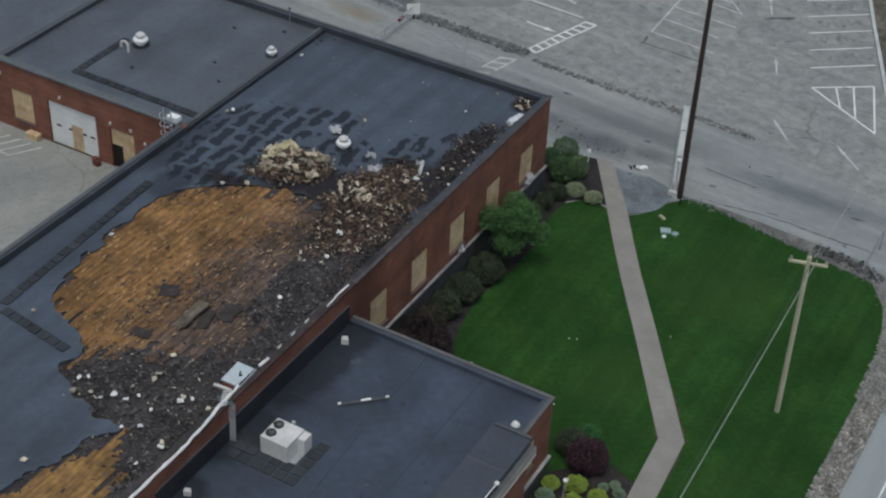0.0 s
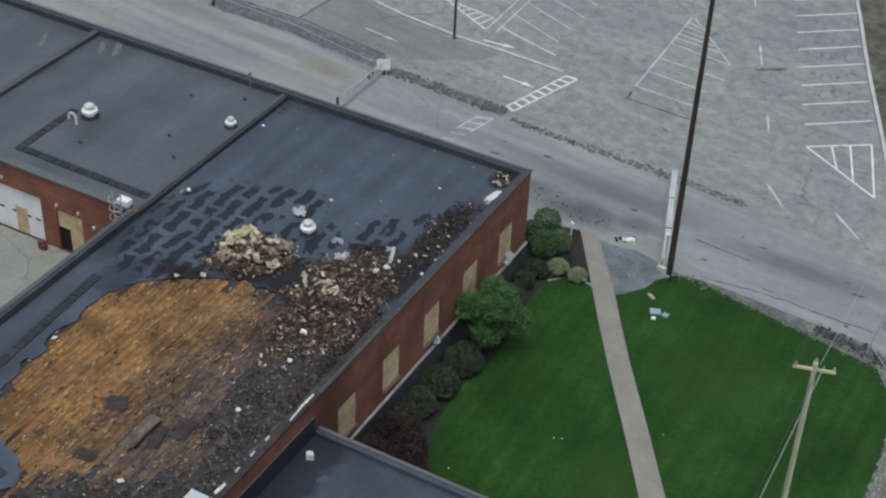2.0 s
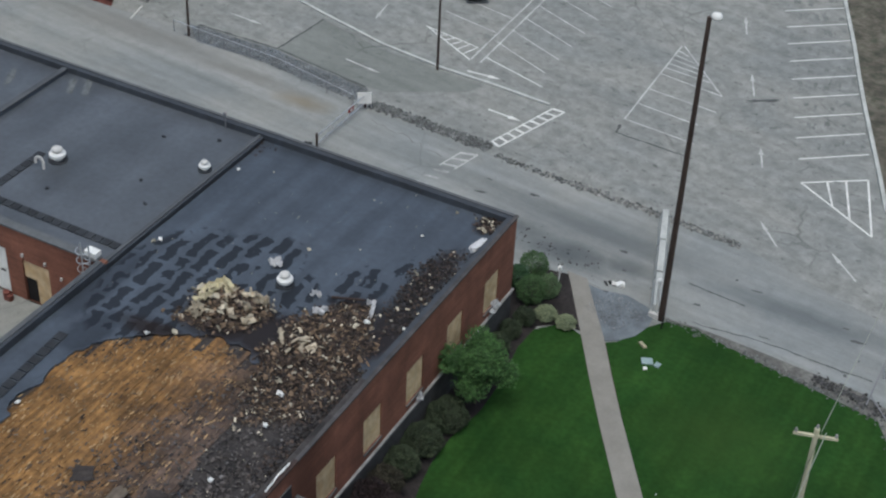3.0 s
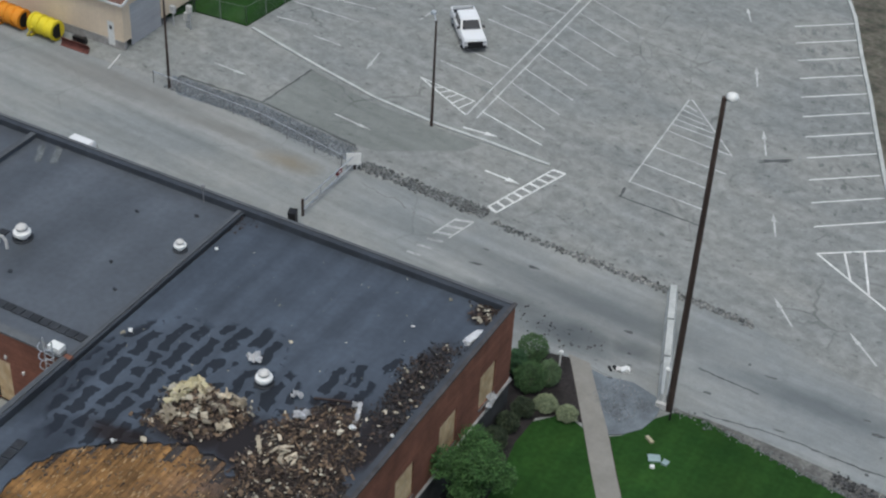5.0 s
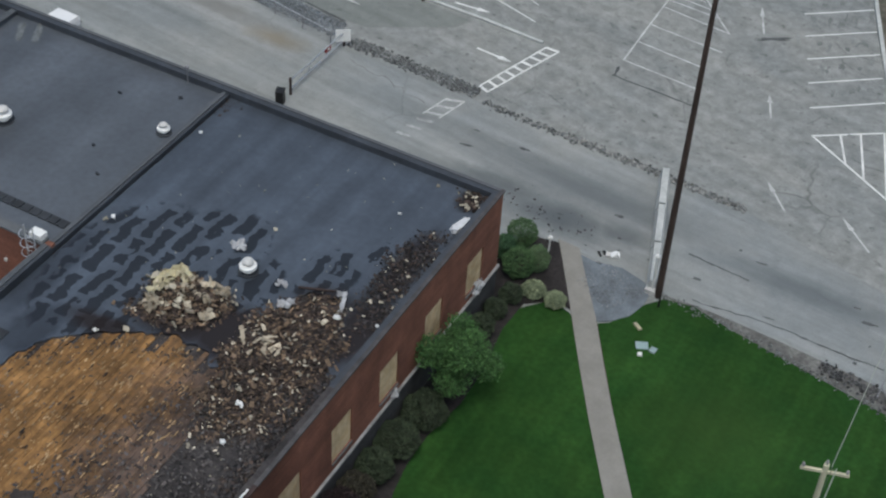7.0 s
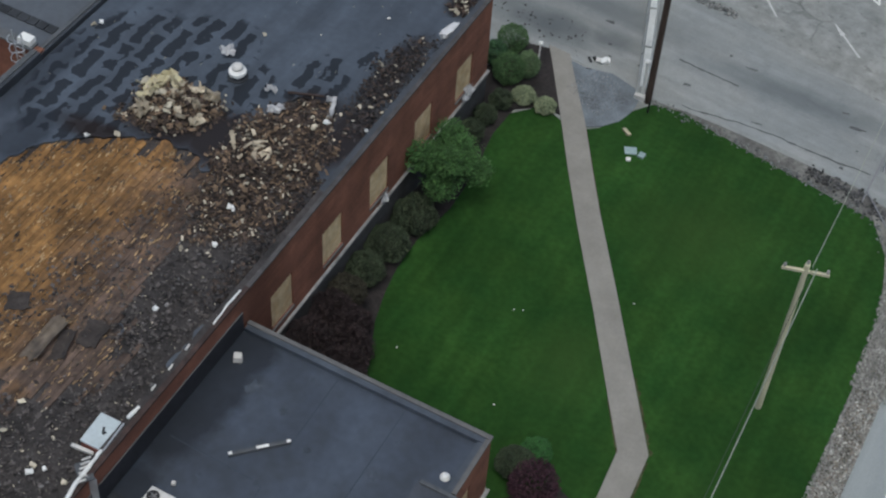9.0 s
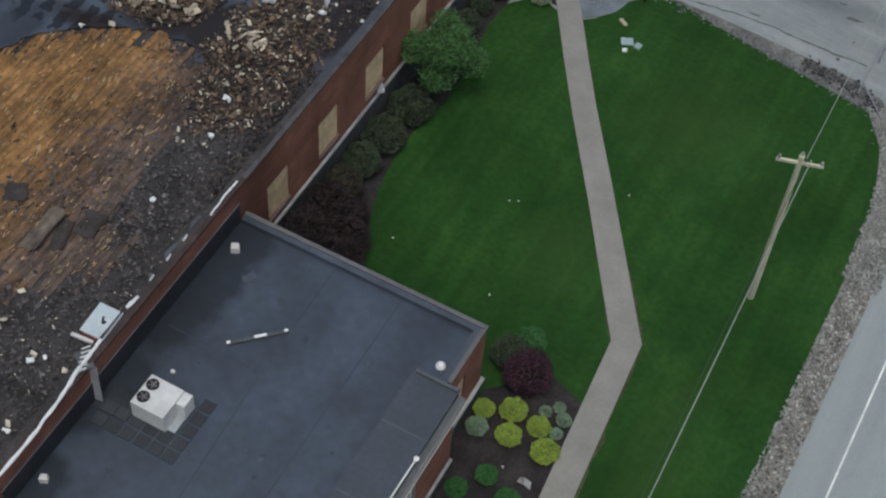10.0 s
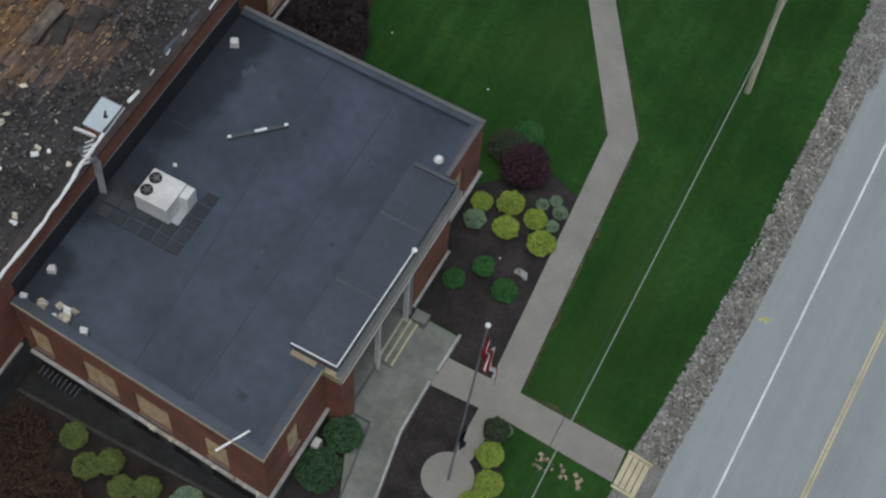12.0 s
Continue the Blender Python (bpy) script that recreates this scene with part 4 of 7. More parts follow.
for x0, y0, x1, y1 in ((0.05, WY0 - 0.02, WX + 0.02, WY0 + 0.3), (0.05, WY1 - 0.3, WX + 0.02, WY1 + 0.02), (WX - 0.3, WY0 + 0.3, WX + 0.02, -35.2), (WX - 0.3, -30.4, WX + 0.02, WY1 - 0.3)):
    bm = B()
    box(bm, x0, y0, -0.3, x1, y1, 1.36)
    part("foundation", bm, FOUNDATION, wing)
for x0, y0, x1, y1 in ((0.17, WY0 - 0.16, WX + 0.16, WY0 + 0.2), (WX - 0.2, WY0 + 0.21, WX + 0.16, -35.3), (WX - 0.2, -30.3, WX + 0.16, WY1 + 0.16), (0.17, WY1 - 0.2, WX - 0.21, WY1 + 0.16)):
    bm = B()
    box(bm, x0, y0, 1.36, x1, y1, 1.5)
    part("ledge", bm, LEDGE, wing, "pale concrete ledge under the brick")
bm = B()
box(bm, 0.02, WY0 + 0.3, WROOF - 0.4, WX - 0.3, WY1 - 0.3, WROOF)
part("roof", bm, ROOF_WING_LOW_SHEEN, wing, "dark blue-grey roof membrane")
for (x0, y0, x1, y1), mat in (((0.08, WY1 - 0.15, WX + 0.06, WY1 + 0.06), COPING), ((WX - 0.15, -26.5, WX + 0.06, WY1 - 0.17), COPING), ((0.08, WY0 - 0.06, WX + 0.06, WY0 + 0.30), ROOF), ((WX - 0.26, WY0 + 0.32, WX + 0.06, -36.6), ROOF)):
    bm = B()
    box(bm, x0, y0, WH - 0.12, x1, y1, WH)
    part("coping", bm, mat, wing)
for y, w in ((WY0 + 0.30, 0.12), (WY1 - 0.42, 0.30)):
    bm = B()
    box(bm, 0.12, y, WROOF - 0.05, WX - 0.16, y + w, WH - 0.06)
    part("parapet_flashing", bm, ROOF, wing)
bm = B()
box(bm, 0.004, -40.1, WROOF - 0.05, 0.045, -23.6, 6.55)
part("wall_flashing", bm, material("sooty_flashing", (0.024, 0.025, 0.030), 0.3, 0.6, 0.6, 3.0, 0.1), wing, "sooty membrane turned up the wall")
bm = B()
box(bm, 0.004, -40.1, 6.552, 0.06, -23.6, 6.60)
part("termination_bar", bm, COPING, wing, "dull metal termination bar")
bm = B()
box(bm, WX - 0.42, -26.6, WROOF - 0.05, WX - 0.16, WY1 - 0.45, WH - 0.06)
part("parapet_flashing", bm, ROOF, wing)
for x0, y0, x1, y1 in ((0.1, WY0 - 0.10, WX + 0.10, WY0 - 0.062), (WX + 0.062, WY0 - 0.06, WX + 0.10, -36.74)):
    bm = B()
    box(bm, x0, y0, WH - 0.16, x1, y1, WH + 0.02)
    part("edge_trim", bm, COPING_TAN, wing, "tan metal edge trim")
for k, (a, b) in enumerate(SIDE):
    board("window_%d" % (k + 6), "y", WY0, a, b, 2.05, 4.0, wing)
board("window_10", "x", WX, -39.4, -38.6, 2.4, 4.4, wing)
board("window_11", "x", WX, -26.2, -25.0, 2.4, 4.3, wing)
# raised canopy roof over the entrance
canopy = thing("canopy", (11.8, -31.5, 5.4), "raised canopy roof with tan fascia over the entrance", "canopy")
FASCIA_GREY = material("grey_fascia", (0.30, 0.28, 0.25), 0.12, 0.6, 0.5, 4.0, 0.1)
CANOPY_ROOF = material("canopy_membrane", (0.053, 0.060, 0.075), 0.15, 0.6, 0.4, 4.0, 0.1)
bm = B()
box(bm, 10.72, -36.5, 5.45, 12.68, -26.75, 5.86)
part("upstand", bm, COPING_DARK, canopy)
bm = B()
box(bm, 10.68, -36.72, 5.0, 12.98, -26.72, 5.448)
part("fascia", bm, COPING_TAN, canopy, "tan metal fascia")
bm = B()
box(bm, 12.69, -36.68, 5.452, 12.985, -26.73, 5.47)
part("fascia_cap", bm, COPING_GREY, canopy)
bm = B()
box(bm, 12.983, -36.70, 5.0, 13.0, -26.73, 5.45)
part("front_plate", bm, FASCIA_GREY, canopy, "pale grey front plate")
bm = B()
box(bm, 10.62, -36.78, 4.93, 11.72, -36.70, 4.998)
part("drip_edge", bm, WHITE_DIRTY, canopy)
bm = B()
box(bm, 12.93, -36.6, 4.93, 13.02, -26.72, 4.998)
part("drip_edge", bm, WHITE_DIRTY, canopy)
bm = B()
box(bm, 10.62, -36.58, 5.862, 12.74, -26.72, 5.95)
part("canopy_roof", bm, CANOPY_ROOF, canopy)
bm = B()
box(bm, 10.75, -26.95, 5.952, 12.7, -26.78, 6.06)
part("curb", bm, COPING_DARK, canopy)
for y in (-29.6, -33.2):
    bm = B()
    box(bm, 10.68, y, 5.951, 12.66, y + 0.06, 5.957)
    part("seam", bm, COPING_DARK, canopy)


# ---- planting ----
def foliage(bm, rnd, centre, radii, count, size, shell=0.55, rough=0.2):
    """Many small leaves through an uneven, lumpy crown."""
    c = Vector(centre)
    for _ in range(count):
        d = Vector((rnd.gauss(0, 1), rnd.gauss(0, 1), rnd.gauss(0, 1))).normalized()
        lump = 1 + rough * noise.noise(d * 2.3 + c)
        r = lump * (shell + (1 - shell) * rnd.random() ** 0.5)
        p = c + Vector((d.x * radii[0], d.y * radii[1], d.z * radii[2])) * r
        if p.z < 0.1:
            continue
        m = Euler((rnd.uniform(-0.9, 0.9), rnd.uniform(-0.9, 0.9), rnd.uniform(0, 6.28))).to_matrix()
        s = size * rnd.uniform(0.6, 1.3)
        q = [bm.verts.new(p + m @ Vector(k)) for k in ((-s, 0, 0), (0, -s * 0.55, s * 0.1), (s, 0, 0), (0, s * 0.55, s * 0.1))]
        bm.faces.new(q)


def shrub(x, y, r, h, mat, label, name="shrub", z=0.08, count=None, size=0.065, category="shrub", group="", seed=None):
    rnd = random.Random(seed if seed is not None else int(x * 100 + y * 7))
    t = thing(name, (x, y, z), label, category, group)
    bm = B()
    for k in range(5):
        a = k * 1.26 + rnd.random()
        tube(bm, (x, y, z - 0.05), (x + math.cos(a) * r * 0.5, y + math.sin(a) * r * 0.5, z + h * 0.6), 0.035, 0.012, 5)
    part("stem", bm, BARK, t)
    bm = B()
    foliage(bm, rnd, (x, y, z + h * 0.5), (r, r, h * 0.55), int((count or 1500 + 2600 * r * r) * 1.25), size, 0.72)
    part("foliage", bm, mat, t)
    return t


LEAF_RAMP = material("ramp_leaf", (0.034, 0.080, 0.034), 0.2, 0.75, 1.2, 8.0, 0.1, random_amt=0.35)
LEAF_LIGHT = material("pale_green_leaf", (0.090, 0.140, 0.066), 0.2, 0.75, 1.2, 8.0, 0.1, random_amt=0.4)
LEAF_UMBER = material("umber_leaf", (0.032, 0.029, 0.019), 0.25, 0.75, 1.2, 8.0, 0.1, random_amt=0.45)
LEAF_PLUM = material("plum_leaf", (0.022, 0.0135, 0.0140), 0.25, 0.75, 1.2, 8.0, 0.1, random_amt=0.5)
LEAF_TREE = material("tree_leaf", (0.047, 0.108, 0.031), 0.2, 0.75, 1.2, 8.0, 0.1, random_amt=0.45)
LEAF_VARIEGATED = material("variegated_leaf", (0.165, 0.195, 0.115), 0.2, 0.75, 1.2, 8.0, 0.1, random_amt=0.4)


def tree(x, y, h, r, mat, label, name="tree", trunk=0.09, count=17000, size=0.07):
    rnd = random.Random(int(x * 31 + y * 17))
    t = thing(name, (x, y, 0.05), label, "tree")
    bm = B()
    tube(bm, (x, y, 0), (x + 0.05, y, h * 0.4), trunk, trunk * 0.7, 8)
    tips = []
    for k in range(9):
        a, f = k * 2.4 + rnd.random(), rnd.uniform(0.4, 0.8)
        e = (x + math.cos(a) * r * f, y + math.sin(a) * r * f, h * rnd.uniform(0.5, 0.95))
        tube(bm, (x + 0.05, y, h * rnd.uniform(0.25, 0.4)), e, trunk * 0.5, 0.015, 6)
        tips.append(e)
    part("trunk", bm, BARK, t)
    bm = B()
    for e in tips:
        foliage(bm, rnd, e, (r * 0.5, r * 0.5, h * 0.17), count // 10, size, 0.2, 0.5)
    foliage(bm, rnd, (x, y, h * 0.66), (r * 0.8, r * 0.8, h * 0.32), count // 5, size, 0.35, 0.6)
    part("crown", bm, mat, t)
    return t


tree(1.7, -7.6, 4.3, 1.85, LEAF_TREE, "leafy green small tree beside the brick wall")
shrub(-0.7, 4.8, 0.9, 1.5, LEAF, "rounded green shrub at the building corner", group="corner shrubs", size=0.05)
shrub(0.3, 2.4, 0.98, 1.6, LEAF, "large rounded green shrub at the building corner", group="corner shrubs", size=0.05)
shrub(1.05, 3.3, 0.68, 1.55, LEAF_LIGHT, "paler green clipped shrub behind the large one", group="corner shrubs", size=0.05)
shrub(-1.0, 3.2, 0.65, 1.5, LEAF_RAMP, "dark green shrub against the building corner", group="corner shrubs")
shrub(1.8, 1.35, 0.68, 0.65, LEAF_VARIEGATED, "pale variegated shrub beside the path", group="corner shrubs")
shrub(3.15, 1.3, 0.66, 0.5, LEAF_VARIEGATED, "low pale shrub spilling onto the path", group="corner shrubs")
shrub(0.95, 0.2, 0.65, 1.0, LEAF_DARK, "dark green shrub under the wall", group="wall shrubs")
shrub(0.7, -2.9, 0.75, 1.1, LEAF_DARK, "dark green shrub under the wall", group="wall shrubs")
shrub(0.7, -4.6, 0.75, 1.1, LEAF_DARK, "dark green shrub under the wall", group="wall shrubs")
shrub(0.75, -1.3, 0.65, 1.0, LEAF_DARK, "dark green shrub under the wall", group="wall shrubs")
for x, y, r in ((1.15, -9.9, 1.2), (0.95, -12.35, 1.15), (0.85, -14.4, 1.0)):
    shrub(x, y, r, 1.4, LEAF_DARK, "rounded dark green shrub under a boarded window", group="wall shrubs")
shrub(0.95, -16.3, 0.95, 1.7, LEAF_UMBER, "brown-green scorched shrub under a boarded window", group="wall shrubs")
for x, y, r, h in ((1.15, -18.0, 1.15, 2.3), (2.1, -17.7, 0.95, 1.5), (2.8, -19.2, 1.2, 1.9), (1.2, -20.2, 1.25, 2.6), (3.2, -20.7, 1.35, 2.2), (1.1, -22.0, 1.2, 2.6), (3.2, -22.0, 1.3, 2.3)):
    shrub(x, y, r, h, LEAF_PLUM, "dark plum-brown bush in the wall corner", group="maroon shrubs", count=2600)
shrub(13.0, -19.6, 0.72, 0.9, LEAF_CLIPPED, "green clipped shrub at the wing corner", group="entrance shrubs")
shrub(12.45, -20.75, 0.85, 1.2, LEAF_DARK, "dark green shrub at the wing corner", group="entrance shrubs")
shrub(13.7, -21.4, 1.15, 1.45, LEAF_RED, "dark maroon bush beside the entrance bed", group="maroon shrubs", count=3600)
for x, y, r in ((12.75, -23.8, 0.47), (13.95, -23.25, 0.6), (14.35, -24.5, 0.57), (15.3, -23.45, 0.52), (16.1, -24.45, 0.62)):
    shrub(x, y, r, r * 1.1, LEAF_LIME, "bright lime-green clipped round shrub", group="lime shrubs", size=0.06, count=2200)
shrub(12.9, -24.8, 0.48, 0.58, LEAF_GREY, "pale grey-green shrub in the bed", group="entrance shrubs", size=0.06)
for x, y, r in ((14.4, -26.75, 0.48), (13.55, -27.95, 0.48), (15.77, -27.4, 0.56)):
    shrub(x, y, r, r * 1.1, LEAF_CLIPPED, "small green clipped shrub in dark mulch", group="clipped green shrubs", size=0.06, count=1900)
for x, y, r in ((15.2, -22.5, 0.30), (15.65, -22.0, 0.28), (16.1, -22.5, 0.36), (16.1, -23.3, 0.30), (18.9, -33.2, 0.3)):
    shrub(x, y, r, r, LEAF_GREY, "little pale plant at the bed edge", "plant", category="plant", size=0.05, count=500, group="bed plants")
shrub(18.6, -33.5, 0.55, 0.8, LEAF_DARK, "dark green shrub at the flagpole bed", group="entrance shrubs")
for x, y in ((18.85, -34.6), (19.4, -35.75), (19.2, -36.9)):
    shrub(x, y, 0.58, 0.75, LEAF_LIME, "bright lime-green clipped round shrub", group="lime shrubs", size=0.06, count=2000)
for x, y, r in ((13.15, -36.9, 0.8), (13.1, -38.75, 0.95)):
    shrub(x, y, r, 1.2, LEAF_RAMP, "green clipped shrub beside the ramp", group="ramp shrubs", size=0.06, count=2600)
for x, y, r in ((3.55, -42.4, 0.56), (4.75, -43.25, 0.56), (5.5, -42.6, 0.54), (6.55, -43.35, 0.54), (7.45, -42.85, 0.54)):
    shrub(x, y, r, 0.8, LEAF_OLIVE, "yellow-green clipped shrub beside the wing", group="wing shrubs", size=0.06, count=1900)
shrub(9.2, -42.6, 0.75, 0.7, LEAF_GREY, "pale grey-green spreading shrub beside the wing", group="wing shrubs")
for x, y in ((1.7, -43.9), (3.0, -45.6), (0.8, -45.4), (4.4, -45.4)):
    shrub(x, y, 1.5, 0.7, LEAF_BROWN, "scorched brown bush beside the wing", group="scorched shrubs", count=2600)

# ---- poles and lamps ----
def lamp_pole(x, y, top, r, head, mat, label, s=1.0):
    t = thing("light_pole", (x, y, 0), label, "light pole")
    bm = B()
    tube(bm, (x, y, -0.2), (x, y, top), r, r * 0.62, 14)
    part("pole", bm, mat, t)
    hx, hy = x + head[0], y + head[1]
    bm = B()
    beam(bm, (x, y, top - 0.15), (hx, hy, top - 0.05), 0.07, 0.07)
    part("arm", bm, GALV, t)
    bm = B()
    lathe(bm, (hx, hy, top - (0.05 if s == 1 else 0.2)), [(u * s * 0.75, v * s * 0.75) for u, v in ((0.2, -0.08), (0.38, 0.0), (0.42, 0.12), (0.34, 0.34), (0.12, 0.42))], 16)
    part("lamp_head", bm, WHITE if s == 1 else GALV, t, "white dome lamp head", smooth=True)
    return t


lamp_pole(7.85, 4.9, 20.5, 0.205, (0.36, 0.12), DARK_POLE, "tall dark wooden light pole with white lamp")
lamp_pole(-18.0, 23.95, 8.4, 0.11, (-0.85, 1.2), DARK_POLE, "dark wooden light pole in the parking lot", 0.7)
lamp_pole(-36.6, 18.1, 8.4, 0.11, (0.5, 0.4), DARK_POLE, "dark wooden light pole beside the lane", 0.7)

up = thing("utility_pole", (20.84, -11.7, 0), "pale weathered wooden utility pole with crossarm", "utility pole")
UT = Vector((21.0, -12.9, 11.4))
bm = B()
tube(bm, (20.84, -11.66, -0.3), UT + Vector((0, 0, 0.35)), 0.16, 0.115, 12)
part("pole", bm, WOOD_POLE, up)
bm = B()
beam(bm, UT + Vector((-0.95, -0.28, -0.1)), UT + Vector((0.95, 0.28, -0.1)), 0.11, 0.13)
part("crossarm", bm, WOOD_POLE, up)
for f in (-0.9, 0.9, 0.0):
    bm = B()
    c = UT + Vector((0.95 * f, 0.28 * f, -0.03 if f else 0.35))
    lathe(bm, c, [(0.04, 0), (0.07, 0.06), (0.05, 0.12), (0.07, 0.18), (0.03, 0.24)], 8)
    part("insulator", bm, LEDGE, up, "grey insulator")

# ---- wires ----
def hose(bm, pts, radii, n=6):
    """One round skin along a bent line."""
    rings = []
    for k, p in enumerate(pts):
        d = pts[min(k + 1, len(pts) - 1)] - pts[max(k - 1, 0)]
        m = d.to_track_quat("Z", "Y").to_matrix()
        rings.append([bm.verts.new(p + m @ Vector((radii[k] * math.cos(2 * math.pi * j / n), radii[k] * math.sin(2 * math.pi * j / n), 0))) for j in range(n)])
    for lo, hi in zip(rings, rings[1:]):
        for j in range(n):
            bm.faces.new((lo[j], lo[(j + 1) % n], hi[(j + 1) % n], hi[j]))
    bm.faces.new(rings[0][::-1])
    bm.faces.new(rings[-1])


def wire(a, b, sag, r, label, mat=None):
    bm, n = B(), 16
    a, b = Vector(a), Vector(b)
    p = [a.lerp(b, k / n) - Vector((0, 0, sag * 4 * (k / n) * (1 - k / n))) for k in range(n + 1)]
    hose(bm, p, [r] * len(p), 5)
    return solo("cable", bm, mat or WIRE, label, "cable", "overhead cables")


LINE_DARK = material("dark_line", (0.030, 0.040, 0.030), 0.1, 0.6, 1.0, 4.0, 0.0)
WIRE = material("grey_cable", (0.24, 0.26, 0.22), 0.1, 0.6, 1.0, 4.0, 0.0)
wire(UT + Vector((0.4, 0.1, 0.2)), (23.2, -78, 10.9), 0.4, 0.026, "pale grey overhead cable above the lawn")
# thin dark line hung just left of the pale cable
wire(UT + Vector((0.24, 0.05, 0.3)), (22.75, -78, 10.9), 0.4, 0.016, "thin dark line beside the pale overhead cable", LINE_DARK)
wire(UT + Vector((0.2, 0.06, 0.2)), (20.2, 46, 11.0), 0.6, 0.018, "pale grey overhead cable towards the lot")

# ---- entrance, steps, flag ----
entry = thing("entrance_porch", (12.3, -33, 0), "glazed entrance front behind white columns", "porch")
bm = B()
box(bm, 11.7, -35.5, 0.63, 11.8, -30.6, 4.9)
# the panes' pale green base colour takes in the sky's reflection
part("glazing", bm, material("sky_tinted_entrance_glass", (0.105, 0.130, 0.122), 0.1, 0.12, 0.6, 3.0, 0.0, spec=0.6), entry, "pale greenish entrance glazing")
for y in (-35.1, -33.9, -32.8, -31.6, -30.5):
    bm = B()
    box(bm, 11.802, y - 0.05, 0.63, 11.88, y + 0.05, 4.9)
    part("mullion", bm, WHITE_DIRTY, entry)
bm = B()
box(bm, 10.9, -35.5, -0.2, 12.7, -30.6, 0.62)
part("landing", bm, CONCRETE_GREY, entry, "grey concrete landing")
for k in range(3):
    bm = B()
    box(bm, 12.7 + 0.3 * k, -33.05, -0.2, 13.0 + 0.3 * k, -30.75, 0.62 - 0.155 * (k + 1))
    s = part("step", bm, CONCRETE_GREY, entry)
for k in range(3):
    bm = B()
    x = 12.7 + 0.3 * k
    box(bm, x - 0.09, -33.05, 0.62 - 0.155 * k + 0.001, x + 0.006, -30.75, 0.62 - 0.155 * k + 0.008)
    part("nosing", bm, NOSING, entry, "yellow worn step nosing")
bm = B()
box(bm, 12.92, -30.74, -0.2, 13.6, -30.2, 0.6)
part("cheek_wall", bm, CONCRETE_GREY, entry)
for y in (-30.86, -33.3):
    bm = B()
    box(bm, 12.62, y - 0.09, 0.1, 12.82, y + 0.09, 4.99)
    part("column", bm, WHITE_DIRTY, entry, "off-white square column")
bm = B()
box(bm, 11.65, -36.5, -0.2, 12.9, -35.55, 4.92)
part("pier", bm, BRICK, entry, "red brick pier")
bm = B()
box(bm, 12.16, -30.58, 1.5, 12.9, -27.5, 4.92)
part("bay_wall", bm, BRICK, entry, "red brick bay beside the glazing")
bm = B()
box(bm, 12.16, -30.62, 1.36, 13.02, -27.42, 1.498)
part("bay_ledge", bm, LEDGE, entry, "pale concrete ledge")
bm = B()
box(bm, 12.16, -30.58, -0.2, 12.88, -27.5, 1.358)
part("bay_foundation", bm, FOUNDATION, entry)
bm = B()
box(bm, 11.9, -30.66, 0.63, 12.86, -30.585, 4.9)
part("return_panel", bm, GALV, entry, "pale grey glazed return panel")
bm = B()
for a, b in (((10.64, -36.52, 6.0), (12.7, -36.52, 6.0)), ((12.7, -36.52, 6.0), (12.76, -30.6, 6.0))):
    tube(bm, a, b, 0.034, 0.034, 8)
part("edge_rail", bm, WHITE, canopy, "white pipe along the canopy edge")
bm = B()
lathe(bm, (12.78, -30.5, 5.95), [(0.06, 0.0), (0.12, 0.07), (0.12, 0.14), (0.05, 0.2)], 10)
part("lamp", bm, WHITE, canopy)
low = thing("low_wall", (15.1, -34, 0), "low pale concrete kerb wall beside the ramp", "wall")
for a, b in (((15.12, -30.3), (15.1, -32.3)), ((15.05, -32.9), (15.1, -35.5)), ((15.1, -35.5), (15.75, -39.0)), ((15.75, -39.0), (15.9, -46))):
    bm = B()
    beam(bm, (*a, 0.2), (*b, 0.2), 0.12, 0.42)
    part("wall_section", bm, LEDGE, low)
planter = thing("planter_wall", (13.5, -35.9, 0), "dark concrete planter edge beside the ramp", "wall")
for a, b in (((12.3, -36.6), (12.75, -35.7)), ((12.75, -35.7), (13.75, -35.7)), ((13.75, -35.7), (14.35, -39.2))):
    bm = B()
    beam(bm, (*a, 0.12), (*b, 0.12), 0.07, 0.2)
    part("wall_section", bm, COPING_DARK, planter)
unit = thing("utility_box", (12.45, -37.9, 0.08), "small white metal box behind the shrubs", "box")
bm = B()
box(bm, 12.3, -38.1, 0.08, 12.6, -37.65, 0.95)
part("case", bm, WHITE_DIRTY, unit)

flag = thing("flagpole", (17.8, -36.25, 0.1), "white metal flagpole with a drooping flag", "flagpole")
FT = Vector((18.25, -35.65, 13.5))
FB = Vector((17.82, -36.3, 0.1))
bm = B()
tube(bm, FB, FT, 0.055, 0.035, 10)
part("pole", bm, POLE_GREY, flag)
bm = B()
lathe(bm, FT, [(0.04, 0), (0.085, 0.04), (0.105, 0.1), (0.085, 0.16), (0.03, 0.19)], 12)
part("finial", bm, WHITE, flag, "white ball finial", smooth=True)


def hanging(f0, f1, out, strips, mats, label):
    """Cloth drooping in folds from the pole between two shares of its length."""
    for k in range(strips):
        bm, rows = B(), []
        for i in range(3):
            f = (k + i / 2) / strips
            rows.append([bm.verts.new(FT.lerp(FB, f0 + (f1 - f0) * j / 10) + Vector((0.05 + out * f * (0.45 + 0.55 * j / 10), 0.16 * math.sin(9 * f + j * 0.8) + 0.06 * math.sin(23 * f), -0.75 * f * out / 0.6))) for j in range(11)])
        for lo, hi in zip(rows, rows[1:]):
            for j in range(10):
                bm.faces.new((lo[j], lo[j + 1], hi[j + 1], hi[j]))
        ext = bmesh.ops.extrude_face_region(bm, geom=bm.faces[:])
        for q in [g for g in ext["geom"] if isinstance(g, bmesh.types.BMVert)]:
            q.co.y += 0.012
        bmesh.ops.recalc_face_normals(bm, faces=bm.faces)
        part("flag_stripe", bm, mats[k % len(mats)], flag, label)


